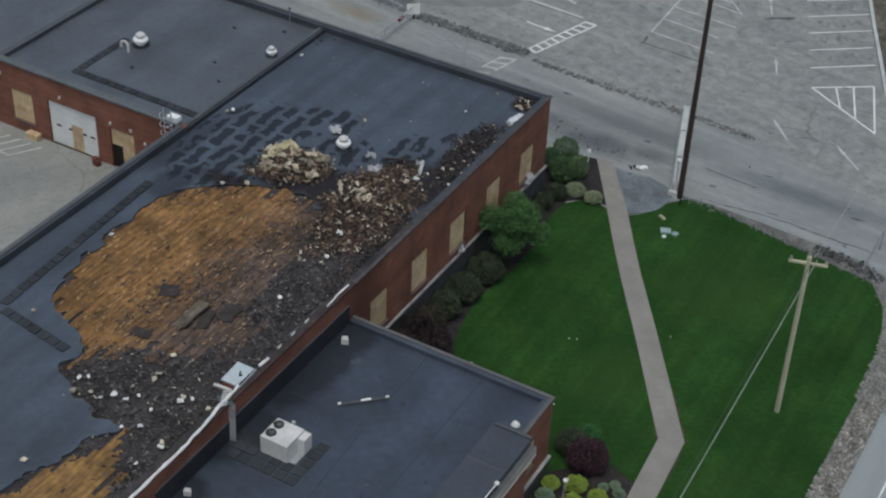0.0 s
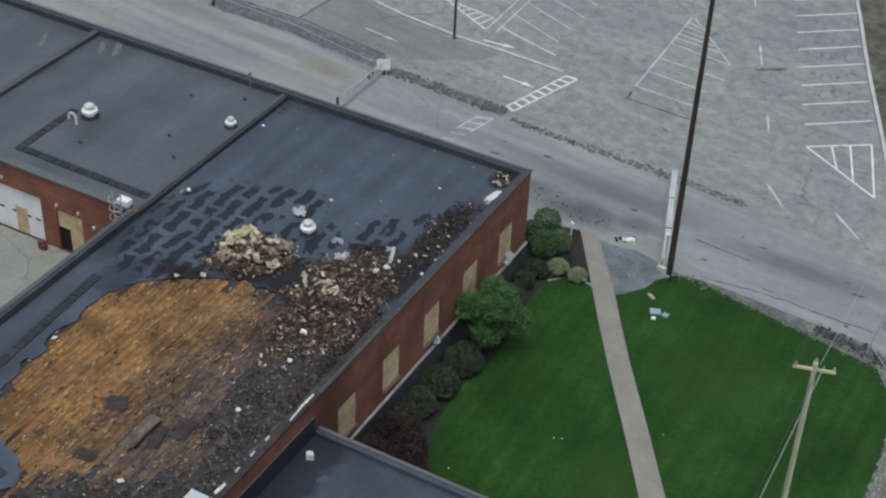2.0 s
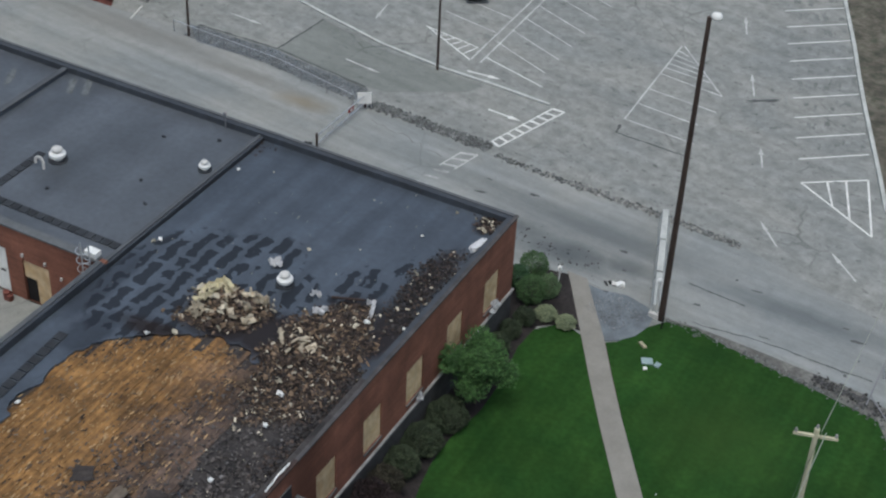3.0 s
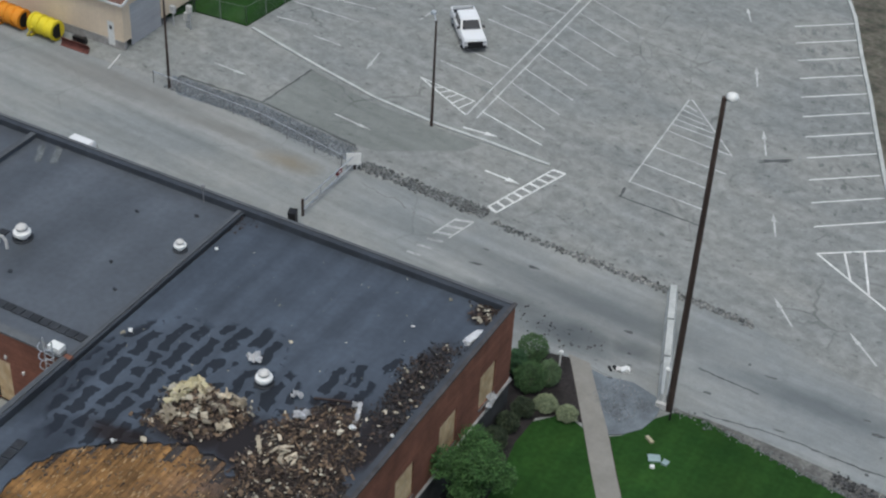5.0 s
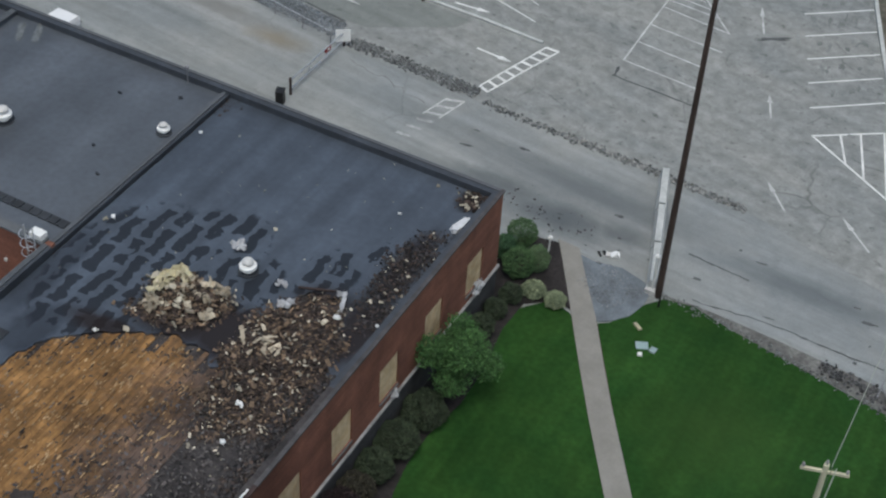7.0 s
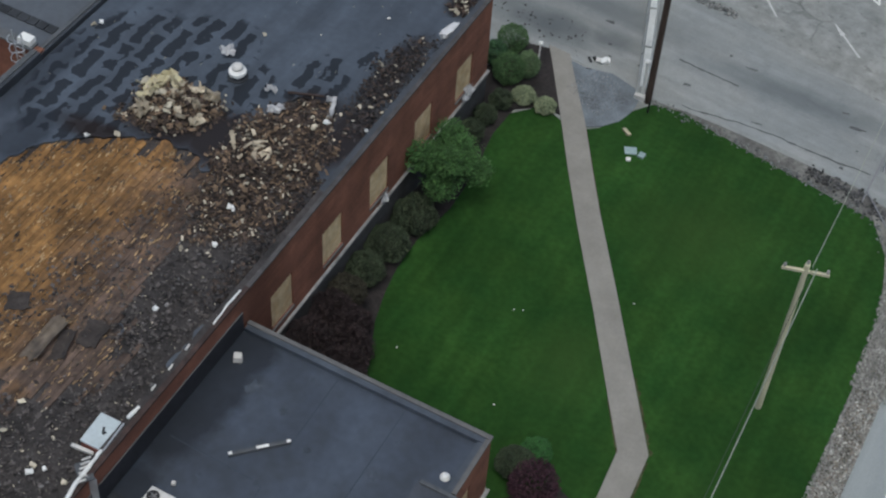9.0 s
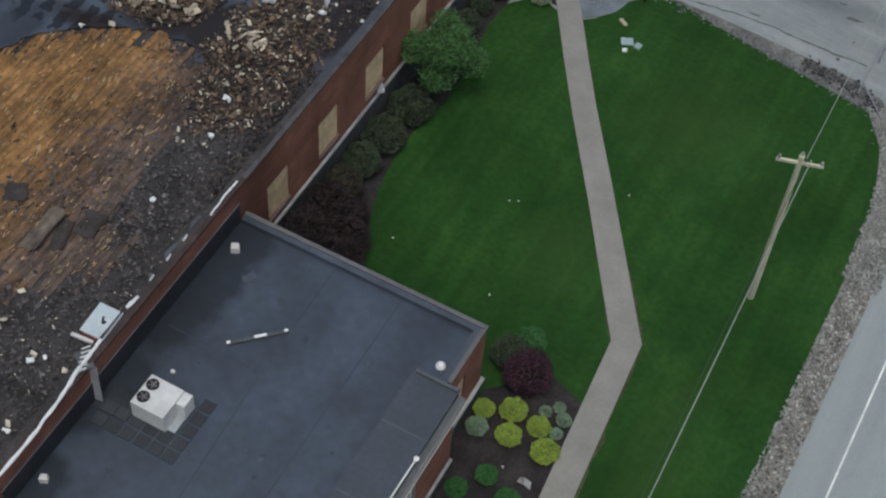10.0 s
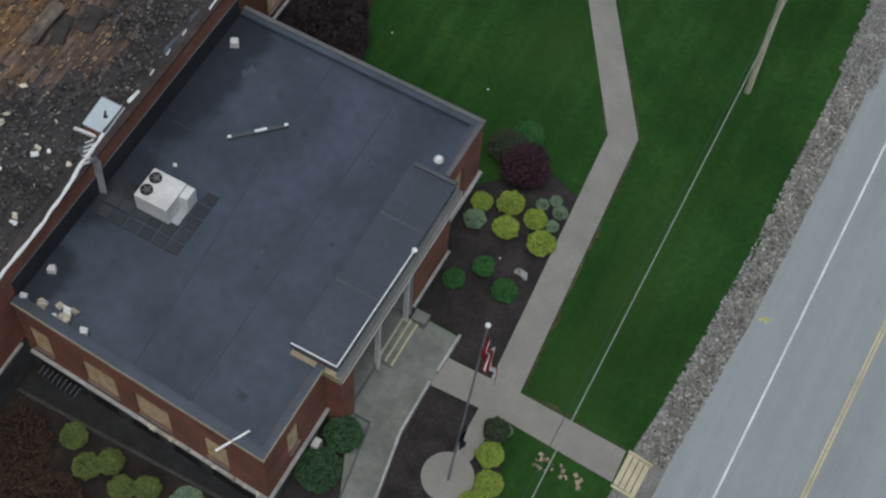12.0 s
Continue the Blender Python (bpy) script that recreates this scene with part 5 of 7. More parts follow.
hanging(0.055, 0.19, 0.75, 7, (RED, RED, WHITE), "hanging red and white flag cloth")
hanging(0.60, 0.73, 0.3, 3, (BLUE,), "dark blue cloth hanging lower on the pole")
steps = thing("road_steps", (24.4, -32.2, -0.4), "pale timber steps from the walk to the road", "steps")
for k in range(4):
    bm = B()
    box(bm, 23.85 + 0.27 * k, -33.05, -0.5, 24.07 + 0.27 * k, -31.5, 0.15 - 0.08 * k)
    part("tread", bm, TIMBER, steps)
for y in (-33.14, -31.42):
    bm = B()
    beam(bm, (23.8, y, 0.05), (24.95, y, -0.18), 0.1, 0.24)
    part("stringer", bm, TIMBER, steps)

# ---- wing roof things ----
ac = thing("rooftop_unit", (2.6, -33.4, WROOF), "white rooftop air-conditioning unit with two fans", "air conditioner")
bm = B()
box(bm, 1.80, -34.2, WROOF + 0.08, 3.36, -32.7, WROOF + 1.12)
bmesh.ops.bevel(bm, geom=bm.edges[:], offset=0.03, segments=1)
part("body", bm, WHITE_DIRTY, ac)
bm = B()
box(bm, 3.35, -33.3, WROOF + 0.08, 3.74, -32.66, WROOF + 1.0)
part("duct_box", bm, WHITE_DIRTY, ac)
for y in (-33.75, -33.1):
    bm = B()
    lathe(bm, (2.12, y, WROOF + 1.121), [(0.27, 0.0), (0.27, 0.05), (0.21, 0.05), (0.21, 0.01)], 20)
    f = part("fan_ring", bm, BLACK, ac, "black round fan opening")
    bm = B()
    for k in range(5):
        a = k * 1.257
        c = Vector((2.12, y, WROOF + 1.15))
        turned_box(bm, c + Vector((0.11 * math.cos(a), 0.11 * math.sin(a), 0)), (0.2, 0.09, 0.008), Euler((0.4, 0, a)).to_matrix())
    part("fan_blade", bm, COPING, f)
bm = B()
box(bm, 1.8, -34.05, WROOF, 3.7, -32.75, WROOF + 0.08)
part("curb", bm, GALV, ac)
for i in range(6):
    for j in range(5):
        if not (j < 2 or i > 4):
            continue
        bm = B()
        x, y = 0.45 + i * 0.68, -35.25 + j * 0.66
        box(bm, x, y, WROOF + 0.003, x + 0.57, y + 0.55, WROOF + 0.04)
        solo("walk_pad", bm, ROOF_PAD, "black rubber walkway pad on the wing roof", "roof pad", "roof pads")
bm = B()
box(bm, 0.1, -34.6, WROOF + 0.003, 1.7, -33.2, WROOF + 0.03)
solo("walk_pad", bm, ROOF_PAD, "large black rubber mat beside the rooftop unit", "roof pad", "roof pads")
pipe = thing("broken_light_fixture", (4.05, -28.5, WROOF), "grey strip light fixture lying on the roof", "light fixture")
bm = B()
beam(bm, (3.13, -29.42, WROOF + 0.08), (4.99, -27.58, WROOF + 0.08), 0.16, 0.14)
part("housing", bm, COPING_DARK, pipe)
for f in (0.03, 0.55, 0.97):
    bm = B()
    a, b = Vector((3.13, -29.42, WROOF + 0.17)), Vector((4.99, -27.58, WROOF + 0.17))
    beam(bm, a.lerp(b, f - 0.03 if f != 0.55 else 0.45), a.lerp(b, f + 0.03 if f != 0.55 else 0.65), 0.12, 0.05)
    part("cap", bm, WHITE, pipe)
bm = B()
lathe(bm, (11.34, -25.8, WROOF), [(0.22, 0.0), (0.22, 0.03), (0.17, 0.04), (0.17, 0.12), (0.11, 0.18), (0.02, 0.2)], 18)
solo("drain_dome", bm, WHITE, "white domed roof drain cover", "drain", smooth=True)


def vent_box(x, y, z, s, label):
    t = thing("roof_vent", (x, y, z), label, "vent", "small roof vents")
    bm = B()
    turned_box(bm, (x, y, z + s * 0.5), (s, s, s), Euler((0, 0, 0.5)).to_matrix())
    bmesh.ops.bevel(bm, geom=bm.edges[:], offset=s * 0.15, segments=1)
    for q in bm.verts:
        q.co += Vector((noise.noise(q.co * 5), noise.noise(q.co * 6 + Vector((3, 0, 0))), noise.noise(q.co * 4) * 0.5)) * s * 0.25
    part("hood", bm, WHITE_DIRTY, t)
    bm = B()
    lathe(bm, (x, y, z), [(s * 0.8, 0), (s * 0.8, 0.015), (s * 0.5, 0.03)], 12)
    part("flashing", bm, ROOF_PAD, t)


for x, y, s in ((0.72, -25.1, 0.34), (0.54, -38.3, 0.3), (3.25, -39.95, 0.27), (2.0, -31.7, 0.16), (0.3, -39.85, 0.26)):
    vent_box(x, y, WROOF, s, "small white roof vent on the wing")
# seams and repair stains in the wing membrane
SEAM = material("membrane_seam", (0.038, 0.049, 0.065), 0.2, 0.6, 0.6, 4.0, 0.05)
for a, b in (((5.0, -23.8), (5.05, -28.1)), ((5.1, -30.0), (5.7, -39.9)), ((8.3, -23.8), (8.4, -39.9)), ((10.6, -27.2), (10.62, -36.2)), ((0.5, -29.8), (4.6, -29.9))):
    bm = B()
    beam(bm, (*a, WROOF + 0.004), (*b, WROOF + 0.004), 0.05, 0.007)
    part("seam", bm, SEAM, wing)


def blot(x, y, z, rx, ry, rot, seed, n=14, wob=0.25):
    """A flat irregular patch."""
    r, bm = random.Random(seed), B()
    pts = []
    for k in range(n):
        a = 2 * math.pi * k / n
        u, v = math.cos(a), math.sin(a)
        e = (abs(u) ** 6 + abs(v) ** 6) ** (-1 / 6)
        d = e * (1 + r.uniform(-wob, wob))
        px, py = rx * u * d, ry * v * d
        pts.append((x + px * math.cos(rot) - py * math.sin(rot), y + px * math.sin(rot) + py * math.cos(rot)))
    top = [bm.verts.new((px, py, z)) for px, py in pts]
    f = bm.faces.new(top)
    bmesh.ops.recalc_face_normals(bm, faces=[f])
    return bm


DUST = material("roof_dust", (0.054, 0.065, 0.083), 0.3, 0.7, 1.5, 5.0, 0.05)
rnd = random.Random(15)
for k in range(26):
    x, y, r = rnd.uniform(2.0, 10.2), rnd.uniform(-39.4, -24.2), rnd.uniform(0.06, 0.2) * (1.9 if k < 3 else 1)
    part("stain", blot(x, y, WROOF + 0.008 + 0.0008 * k, r, r * rnd.uniform(0.6, 1.3), rnd.uniform(0, 3), k, 26, 0.3), DUST, wing)
rnd = random.Random(5)
for k in range(12):
    bm = B()
    chip(bm, rnd, (rnd.uniform(1.7, 2.4), rnd.uniform(-40.0, -39.3), WROOF + 0.1) if k < 9 else (rnd.uniform(0.9, 1.2), rnd.uniform(-39.8, -39.6), WROOF + 0.08), rnd.uniform(0.12, 0.4), rnd.uniform(0.1, 0.3), 0.15, 0.4)
    solo("debris_piece", bm, DEBRIS_PALE if k % 3 else WHITE_DIRTY, "pale torn insulation scrap on the wing roof", "debris", "wing roof debris")
bm = B()
tube(bm, (10.4, -41.6, 5.5), (11.15, -40.35, 5.75), 0.06, 0.05, 8)
solo("pipe_piece", bm, WHITE, "short white pipe poking over the wing parapet", "pipe")

# low openings and litter under the wing's side ledge
for k, (a, b) in enumerate(((0.5, 2.7), (3.2, 4.6), (5.3, 6.7), (7.4, 8.7), (9.4, 11.6))):
    w = thing("window_%d" % (12 + k), (a, WY0, 0.4), "dark broken basement opening under the ledge", "window", "basement openings", "structure")
    bm = B()
    box(bm, a, WY0 - 0.05, 0.1, b, WY0 - 0.021, 1.3)
    part("pane", bm, DARK, w)
    for x0, x1 in ((a - 0.12, a), (b, b + 0.12)):
        bm = B()
        box(bm, x0, WY0 - 0.09, 0.05, x1, WY0 - 0.021, 1.35)
        part("frame", bm, FOUNDATION, w)
    if k == 0:
        for j in range(9):
            bm = B()
            box(bm, a + 0.1 + j * 0.24, WY0 - 0.5, 0.1, a + 0.15 + j * 0.24, WY0 - 0.052, 0.5)
            part("bar", bm, COPING_DARK, w)
for k in range(16):
    bm = B()
    x = rnd.uniform(6, 12)
    chip(bm, rnd, (x, WY0 + 0.02 - 0.061 * x, 1.54), rnd.uniform(0.08, 0.25), 0.1, 0.08, 0.3)
    solo("debris_piece", bm, DEBRIS_PALE, "pale broken scrap on the wing ledge", "debris", "ledge debris")

# flat strip; its near-black colour stands in for the sunken area's depth
AREA_CONCRETE = material("near_black_area_concrete", (0.017, 0.017, 0.018), 0.35, 0.9, 0.8, 4.0, 0.2)
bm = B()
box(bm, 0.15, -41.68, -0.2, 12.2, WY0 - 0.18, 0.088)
solo("area_floor", bm, AREA_CONCRETE, "near-black concrete strip below the basement openings", "paving", kind="structure")
bm = B()
beam(bm, (0.2, -41.78, 0.1), (12.2, -41.62, 0.1), 0.16, 0.3)
solo("area_kerb", bm, material("dark_kerb", (0.042, 0.041, 0.040), 0.25, 0.9, 0.8, 4.0, 0.2), "dark grey concrete kerb beside the wing bed", "kerb", kind="structure")

# the wing's side wall runs slightly out of square
for ob in [wing] + [o for o in bpy.data.objects if o.name in ("window_6", "window_7", "window_8", "window_9", "window_12", "window_13", "window_14", "window_15", "window_16")]:
    for ch in ob.children_recursive:
        if ch.type == "MESH":
            for v in ch.data.vertices:
                if v.co.y < WY0 + 0.6:
                    v.co.y += 0.15 - 0.061 * v.co.x

# ---- main roof things ----
def mushroom(x, y, z, s, label):
    t = thing("roof_ventilator", (x, y, z), label, "vent", "roof ventilators")
    bm = B()
    lathe(bm, (x, y, z), [(0.62 * s, 0), (0.62 * s, 0.05), (0.34 * s, 0.07)], 18)
    part("base", bm, ROOF_PAD, t)
    bm = B()
    lathe(bm, (x, y, z + 0.05), [(0.30 * s, 0), (0.30 * s, 0.24 * s), (0.52 * s, 0.28 * s), (0.52 * s, 0.46 * s), (0.30 * s, 0.54 * s)], 18)
    part("housing", bm, WHITE, t, smooth=False)
    bm = B()
    lathe(bm, (x, y, z + 0.05), [(0.22 * s, 0.54 * s), (0.22 * s, 0.62 * s), (0.34 * s, 0.66 * s), (0.34 * s, 0.78 * s), (0.2 * s, 0.9 * s), (0.03, 0.93 * s)], 18)
    part("cap", bm, WHITE_DIRTY, t)


mushroom(-8.06, -11.75, ROOF_Z, 0.85, "white metal roof ventilator beside the insulation heap")
mushroom(-26.05, -8.7, ROOF_Z, 0.95, "white metal roof ventilator on the rear roof")
mushroom(-18.13, -5.0, ROOF_Z, 0.68, "small white roof ventilator on the rear roof")
goose = thing("vent_pipe", (-26.4, -9.9, ROOF_Z), "white gooseneck vent pipe on the rear roof", "vent")
bm = B()
pts = [Vector((-26.4 + 0.28 * math.cos(a), -9.9, ROOF_Z + 0.45 + 0.28 * math.sin(a))) for a in [k * math.pi / 6 for k in range(7)]]
pts = [Vector((-26.12, -9.9, ROOF_Z))] + pts + [Vector((-26.68, -9.9, ROOF_Z + 0.25))]
for a, b in zip(pts, pts[1:]):
    tube(bm, a, b, 0.085, 0.085, 8)
part("pipe", bm, WHITE_DIRTY, goose)

mast = thing("roof_mast", (-19.7, -0.55, ROOF_Z), "short steel mast with a small lamp at the roof edge", "mast")
bm = B()
tube(bm, (-19.7, -0.62, ROOF_Z), (-19.7, -0.62, ROOF_Z + 1.0), 0.04, 0.035, 8)
part("pole", bm, POLE_GREY, mast)
bm = B()
lathe(bm, (-19.7, -0.62, ROOF_Z + 1.0), [(0.05, 0), (0.13, 0.05), (0.13, 0.16), (0.05, 0.22)], 10)
part("lamp", bm, POLE_GREY, mast)
for k, (x, y) in enumerate(((-18.9, -9.7), (-20.6, -7.9), (-22.3, -3.4), (-24.6, -11.4), (-19.2, -2.0))):
    bm = B()
    chip(bm, random.Random(k + 70), (x, y, ROOF_Z + 0.05), 0.2, 0.13, 0.08, 0.3)
    solo("roof_scrap", bm, ROOF_PAD, "small dark scrap lying on the rear roof", "debris", "rear roof scraps")

# roof ladder at the rear wall
lad = thing("roof_ladder", (-18.0, -15.9, 5), "white steel roof ladder with safety rails", "ladder")
for x in (-18.3, -17.75):
    bm = B()
    tube(bm, (x, -16.0, 4.0), (x, -16.0, 8.7), 0.04, 0.04, 6)
    part("rail", bm, GALV, lad)
for k in range(13):
    bm = B()
    tube(bm, (-18.3, -16.0, 4.2 + k * 0.32), (-17.75, -16.0, 4.2 + k * 0.32), 0.025, 0.025, 6)
    part("rung", bm, GALV, lad)
for z in (7.2, 7.8, 8.4):
    bm = B()
    ring = [Vector((-18.02 + 0.42 * math.cos(a), -16.05 - 0.5 * abs(math.sin(a)), z)) for a in [k * math.pi / 8 for k in range(9)]]
    for a, b in zip(ring, ring[1:]):
        tube(bm, a, b, 0.025, 0.025, 5)
    part("hoop", bm, GALV, lad)
bm = B()
box(bm, -18.35, -15.7, ROOF_Z + 0.45, -17.6, -15.2, ROOF_Z + 0.75)
part("landing", bm, WHITE, lad)


def pads(a, b, size, gap, label):
    a, b = Vector((*a, 0)), Vector((*b, 0))
    n = int((b - a).length / (size + gap * 0.5))
    for k in range(n):
        bm = B()
        p = a.lerp(b, (k + 0.5) / n)
        turned_box(bm, (p.x, p.y, ROOF_Z + 0.045), (size, 0.54, 0.04), (b - a).to_track_quat("X", "Z").to_matrix())
        solo("walk_pad", bm, ROOF_PAD, label, "roof pad", "roof pads")


pads((-27.5, -13.7), (-17.6, -13.75), 0.52, 0.12, "black rubber walkway pad on the rear roof")
pads((-27.25, -13.3), (-27.3, -8.6), 0.52, 0.12, "black rubber walkway pad on the rear roof")
pads((-14.3, -34.3), (-9.4, -35.0), 0.6, 0.14, "black rubber walkway pad on the main roof")
pads((-14.6, -34.0), (-15.4, -21.0), 0.6, 0.14, "black rubber walkway pad on the main roof")

# loading doors in the rear wall
gd = thing("door_1", (-26.2, REAR_Y, 2.62), "white sectional loading door with small panes", "door", kind="structure")
for k in range(4):
    bm = B()
    box(bm, -28.18, REAR_Y + 0.14, 2.64 + k * 0.8, -24.22, REAR_Y + 0.18, 3.42 + k * 0.8)
    part("panel", bm, WHITE, gd)
for x in (-27.5, -26.5, -25.4, -24.7):
    bm = B()
    box(bm, x - 0.18, REAR_Y + 0.125, 4.0, x + 0.18, REAR_Y + 0.139, 4.14)
    part("pane", bm, BLACK, gd, "small dark pane")
bm = B()
box(bm, -26.4, REAR_Y + 0.12, 2.64, -25.5, REAR_Y + 0.138, 4.5)
part("patch", bm, PLYWOOD, gd, "plywood patch")
pd = thing("door_2", (-22.1, REAR_Y, 2.62), "plywood boarded opening with a dark doorway", "door", kind="structure")
bm = B()
box(bm, -22.2, REAR_Y + 0.1, 2.64, -21.17, REAR_Y + 0.15, 5.5)
box(bm, -23.03, REAR_Y + 0.1, 4.3, -22.2, REAR_Y + 0.15, 5.5)
part("board", bm, PLYWOOD, pd)
bm = B()
box(bm, -23.03, REAR_Y + 0.16, 2.64, -22.2, REAR_Y + 0.2, 4.3)
part("doorway", bm, DARK, pd, "dark doorway")
board("window_20", "y", REAR_Y, -31.3, -29.5, 3.45, 5.68, main)
bm = B()
box(bm, -29.9, REAR_Y - 0.6, 2.63, -28.9, REAR_Y - 0.1, 3.05)
solo("timber_crate", bm, PLYWOOD, "low plywood crate against the rear wall", "crate")
for x, s in ((-23.9, 0.35), (-24.1, 0.5)):
    bm = B()
    lathe(bm, (x, REAR_Y - 0.5, 2.63), [(0.2, 0), (0.22, s), (0.18, s + 0.05)], 10)
    solo("bin", bm, RUST, "rusty bin beside the loading door", "bin")
bm = B()
box(bm, -21.6, -16.9, 2.63, -19.9, -16.2, 2.8)
solo("loading_step", bm, LEDGE, "pale concrete step by the doorway", "step")
for k in range(6):
    bm = B()
    beam(bm, (-34 + k * 0.9, -18.6, 2.626), (-32.8 + k * 0.9, -16.6, 2.626), 0.1, 0.006)
    part("line", bm, PAINT_WORN, yard)
bm = B()
beam(bm, (-34.3, -18.6, 2.626), (-29.3, -18.4, 2.626), 0.1, 0.006)
part("line", bm, PAINT_WORN, yard)
for x, z in ((-27, 6.4), (-22.9, 5.9), (-21.3, 5.9), (-20.2, 5.3), (-32, 6.6)):
    bm = B()
    turned_box(bm, (x, REAR_Y - 0.06, z), (0.12, 0.12, 0.18), Euler((0, 0, 0)).to_matrix())
    solo("wall_lamp", bm, WHITE_DIRTY, "small pale wall lamp on the brick", "wall lamp", "wall lamps")

# pale scuffs on the rear roof
SCUFF = material("roof_scuff", (0.115, 0.125, 0.130), 0.3, 0.7, 1.5, 5.0, 0.05)
for k, (x, y) in enumerate(((-34.8, -2.9), (-30.8, -1.7), (-29.9, -1.3))):
    part("stain", blot(x, y, ROOF_Z + 0.03 + 0.002 * k, 0.22, 0.9, 0.5, 900 + k, 16, 0.35), SCUFF, main)

# torn white flashing along the parapet, hatch and leaning sheet
def ribbon(pts, r, mat, label):
    bm, rr = B(), random.Random(2)
    p = [Vector(q) + Vector((rr.uniform(-0.05, 0.05), 0, rr.uniform(-0.03, 0.03))) for q in pts]
    fine = [p[0]]
    for a, b in zip(p, p[1:]):
        fine += [a.lerp(b, k / 5) + Vector((rr.uniform(-0.025, 0.025), 0, rr.uniform(-0.03, 0.03))) for k in range(1, 5)] + [b]
    hose(bm, fine, [r * rr.uniform(0.45, 0.75) for _ in fine], 7)
    solo("torn_flashing", bm, mat, label, "flashing", "torn flashing")


ribbon([(-0.35, -33.0, 7.75), (-0.2, -33.4, 7.8), (-0.25, -34.6, 7.75), (0.0, -36.2, 7.8), (0.1, -38.4, 7.75), (0.05, -40.4, 7.7), (0.1, -43, 7.75), (0.0, -48, 7.75)], 0.13, WHITE, "torn white flashing hanging along the parapet")
ribbon([(-0.2, -23.4, 7.74), (-0.15, -24.3, 7.76), (-0.12, -25.5, 7.76)], 0.08, WHITE, "torn white flashing strip on the parapet")
ribbon([(-0.3, -30.55, 7.75), (-0.3, -31.2, 7.76)], 0.12, WHITE, "rolled white flashing scrap on the parapet")
for y in (-26.9, -28.1, -29.3):
    ribbon([(-0.4, y, 7.72), (-0.3, y - 0.3, 7.74)], 0.06, WHITE_DIRTY, "white flashing scrap on the parapet")
GALV_DULL = material("dull_galvanised", (0.34, 0.34, 0.35), 0.15, 0.6, 0.8, 5.0, 0.05, metal=0.3)
HATCH_LID = material("hatch_lid", (0.42, 0.47, 0.49), 0.1, 0.45, 0.8, 5.0, 0.05)
hatch = thing("roof_hatch", (-0.6, -32.2, ROOF_Z - 0.1), "roof hatch with pale sheet-metal lid", "roof hatch")
bm = B()
box(bm, -1.3, -33.0, ROOF_Z - 0.14, -0.5, -31.4, ROOF_Z + 0.3)
part("curb", bm, RUST, hatch)
bm = B()
turned_box(bm, (-0.72, -32.2, ROOF_Z + 0.36), (1.35, 1.5, 0.07), Euler((0, 0.06, 0.05)).to_matrix())
part("lid", bm, HATCH_LID, hatch, "pale dented metal lid")
bm = B()
turned_box(bm, (-0.3, -32.2, ROOF_Z + 0.42), (0.06, 1.48, 0.05), Euler((0, 0.06, 0.05)).to_matrix())
part("rib", bm, GALV, hatch)
bm = B()
for a, b in (((-0.9, -32.0), (-0.75, -32.3)), ((-0.75, -32.3), (-0.68, -32.15))):
    beam(bm, (*a, ROOF_Z + 0.43), (*b, ROOF_Z + 0.43), 0.09, 0.02)
part("patch", bm, BLACK, hatch)
bm = B()
turned_box(bm, (-1.2, -33.1, ROOF_Z + 0.05), (1.0, 0.14, 0.12), Euler((0, 0, 0.1)).to_matrix())
solo("timber_piece", bm, WHITE_DIRTY, "pale timber offcut beside the hatch", "timber")
sheet = thing("metal_sheet", (0.05, -34.6, 7.0), "bent grey sheet metal hanging over the parapet", "sheet metal")
bm = B()
beam(bm, (0.10, -34.2, 7.74), (0.12, -34.3, 5.2), 0.5, 0.03)
part("flap", bm, GALV_DULL, sheet)
bm = B()
beam(bm, (-0.75, -33.7, 7.5), (0.1, -34.4, 7.76), 0.6, 0.03)
part("back", bm, COPING_DARK, sheet)
for k in range(6):
    bm = B()
    p = Vector((-0.72 + 0.11 * k, -33.7 - 0.2 * k, 7.66 + 0.03 * k))
    beam(bm, p, p + Vector((0.22, 0.3, 0.03)), 0.07, 0.05)
    part("batten", bm, WHITE_DIRTY, sheet, "white broken batten")

# ---- burnt deck: planks, splinters, rubble ----
rnd, made, extra = random.Random(21), 0, B()
gold = B()
x = -14.4
while x < -1.0:
    w = rnd.uniform(0.2, 0.27)
    y = -48.5 + rnd.uniform(-1.5, 0)
    while y < -16:
        L = rnd.uniform(1.4, 3.4)
        cx, cy = x + w / 2, y + L / 2
        second = inside(cx, cy, BURN_2)
        if inside(cx, cy, BURN) or second:
            bm = gold if second else extra if made >= 295 else B()
            turned_box(bm, (cx, cy, ROOF_Z - 0.115 + rnd.uniform(0, 0.03)), (w - 0.008, L - 0.01, 0.05), Euler((rnd.uniform(-0.008, 0.008), rnd.uniform(-0.06, 0.06), rnd.uniform(-0.008, 0.008))).to_matrix())
            if not second:
                if made < 295:
                    part("plank", bm, DECK, main)
                made += 1
        y += L
    x += w
part("plank", gold, DECK_GOLD, main, "golden scorched deck boards", kind="stuff")
part("plank", extra, DECK, main, kind="stuff")


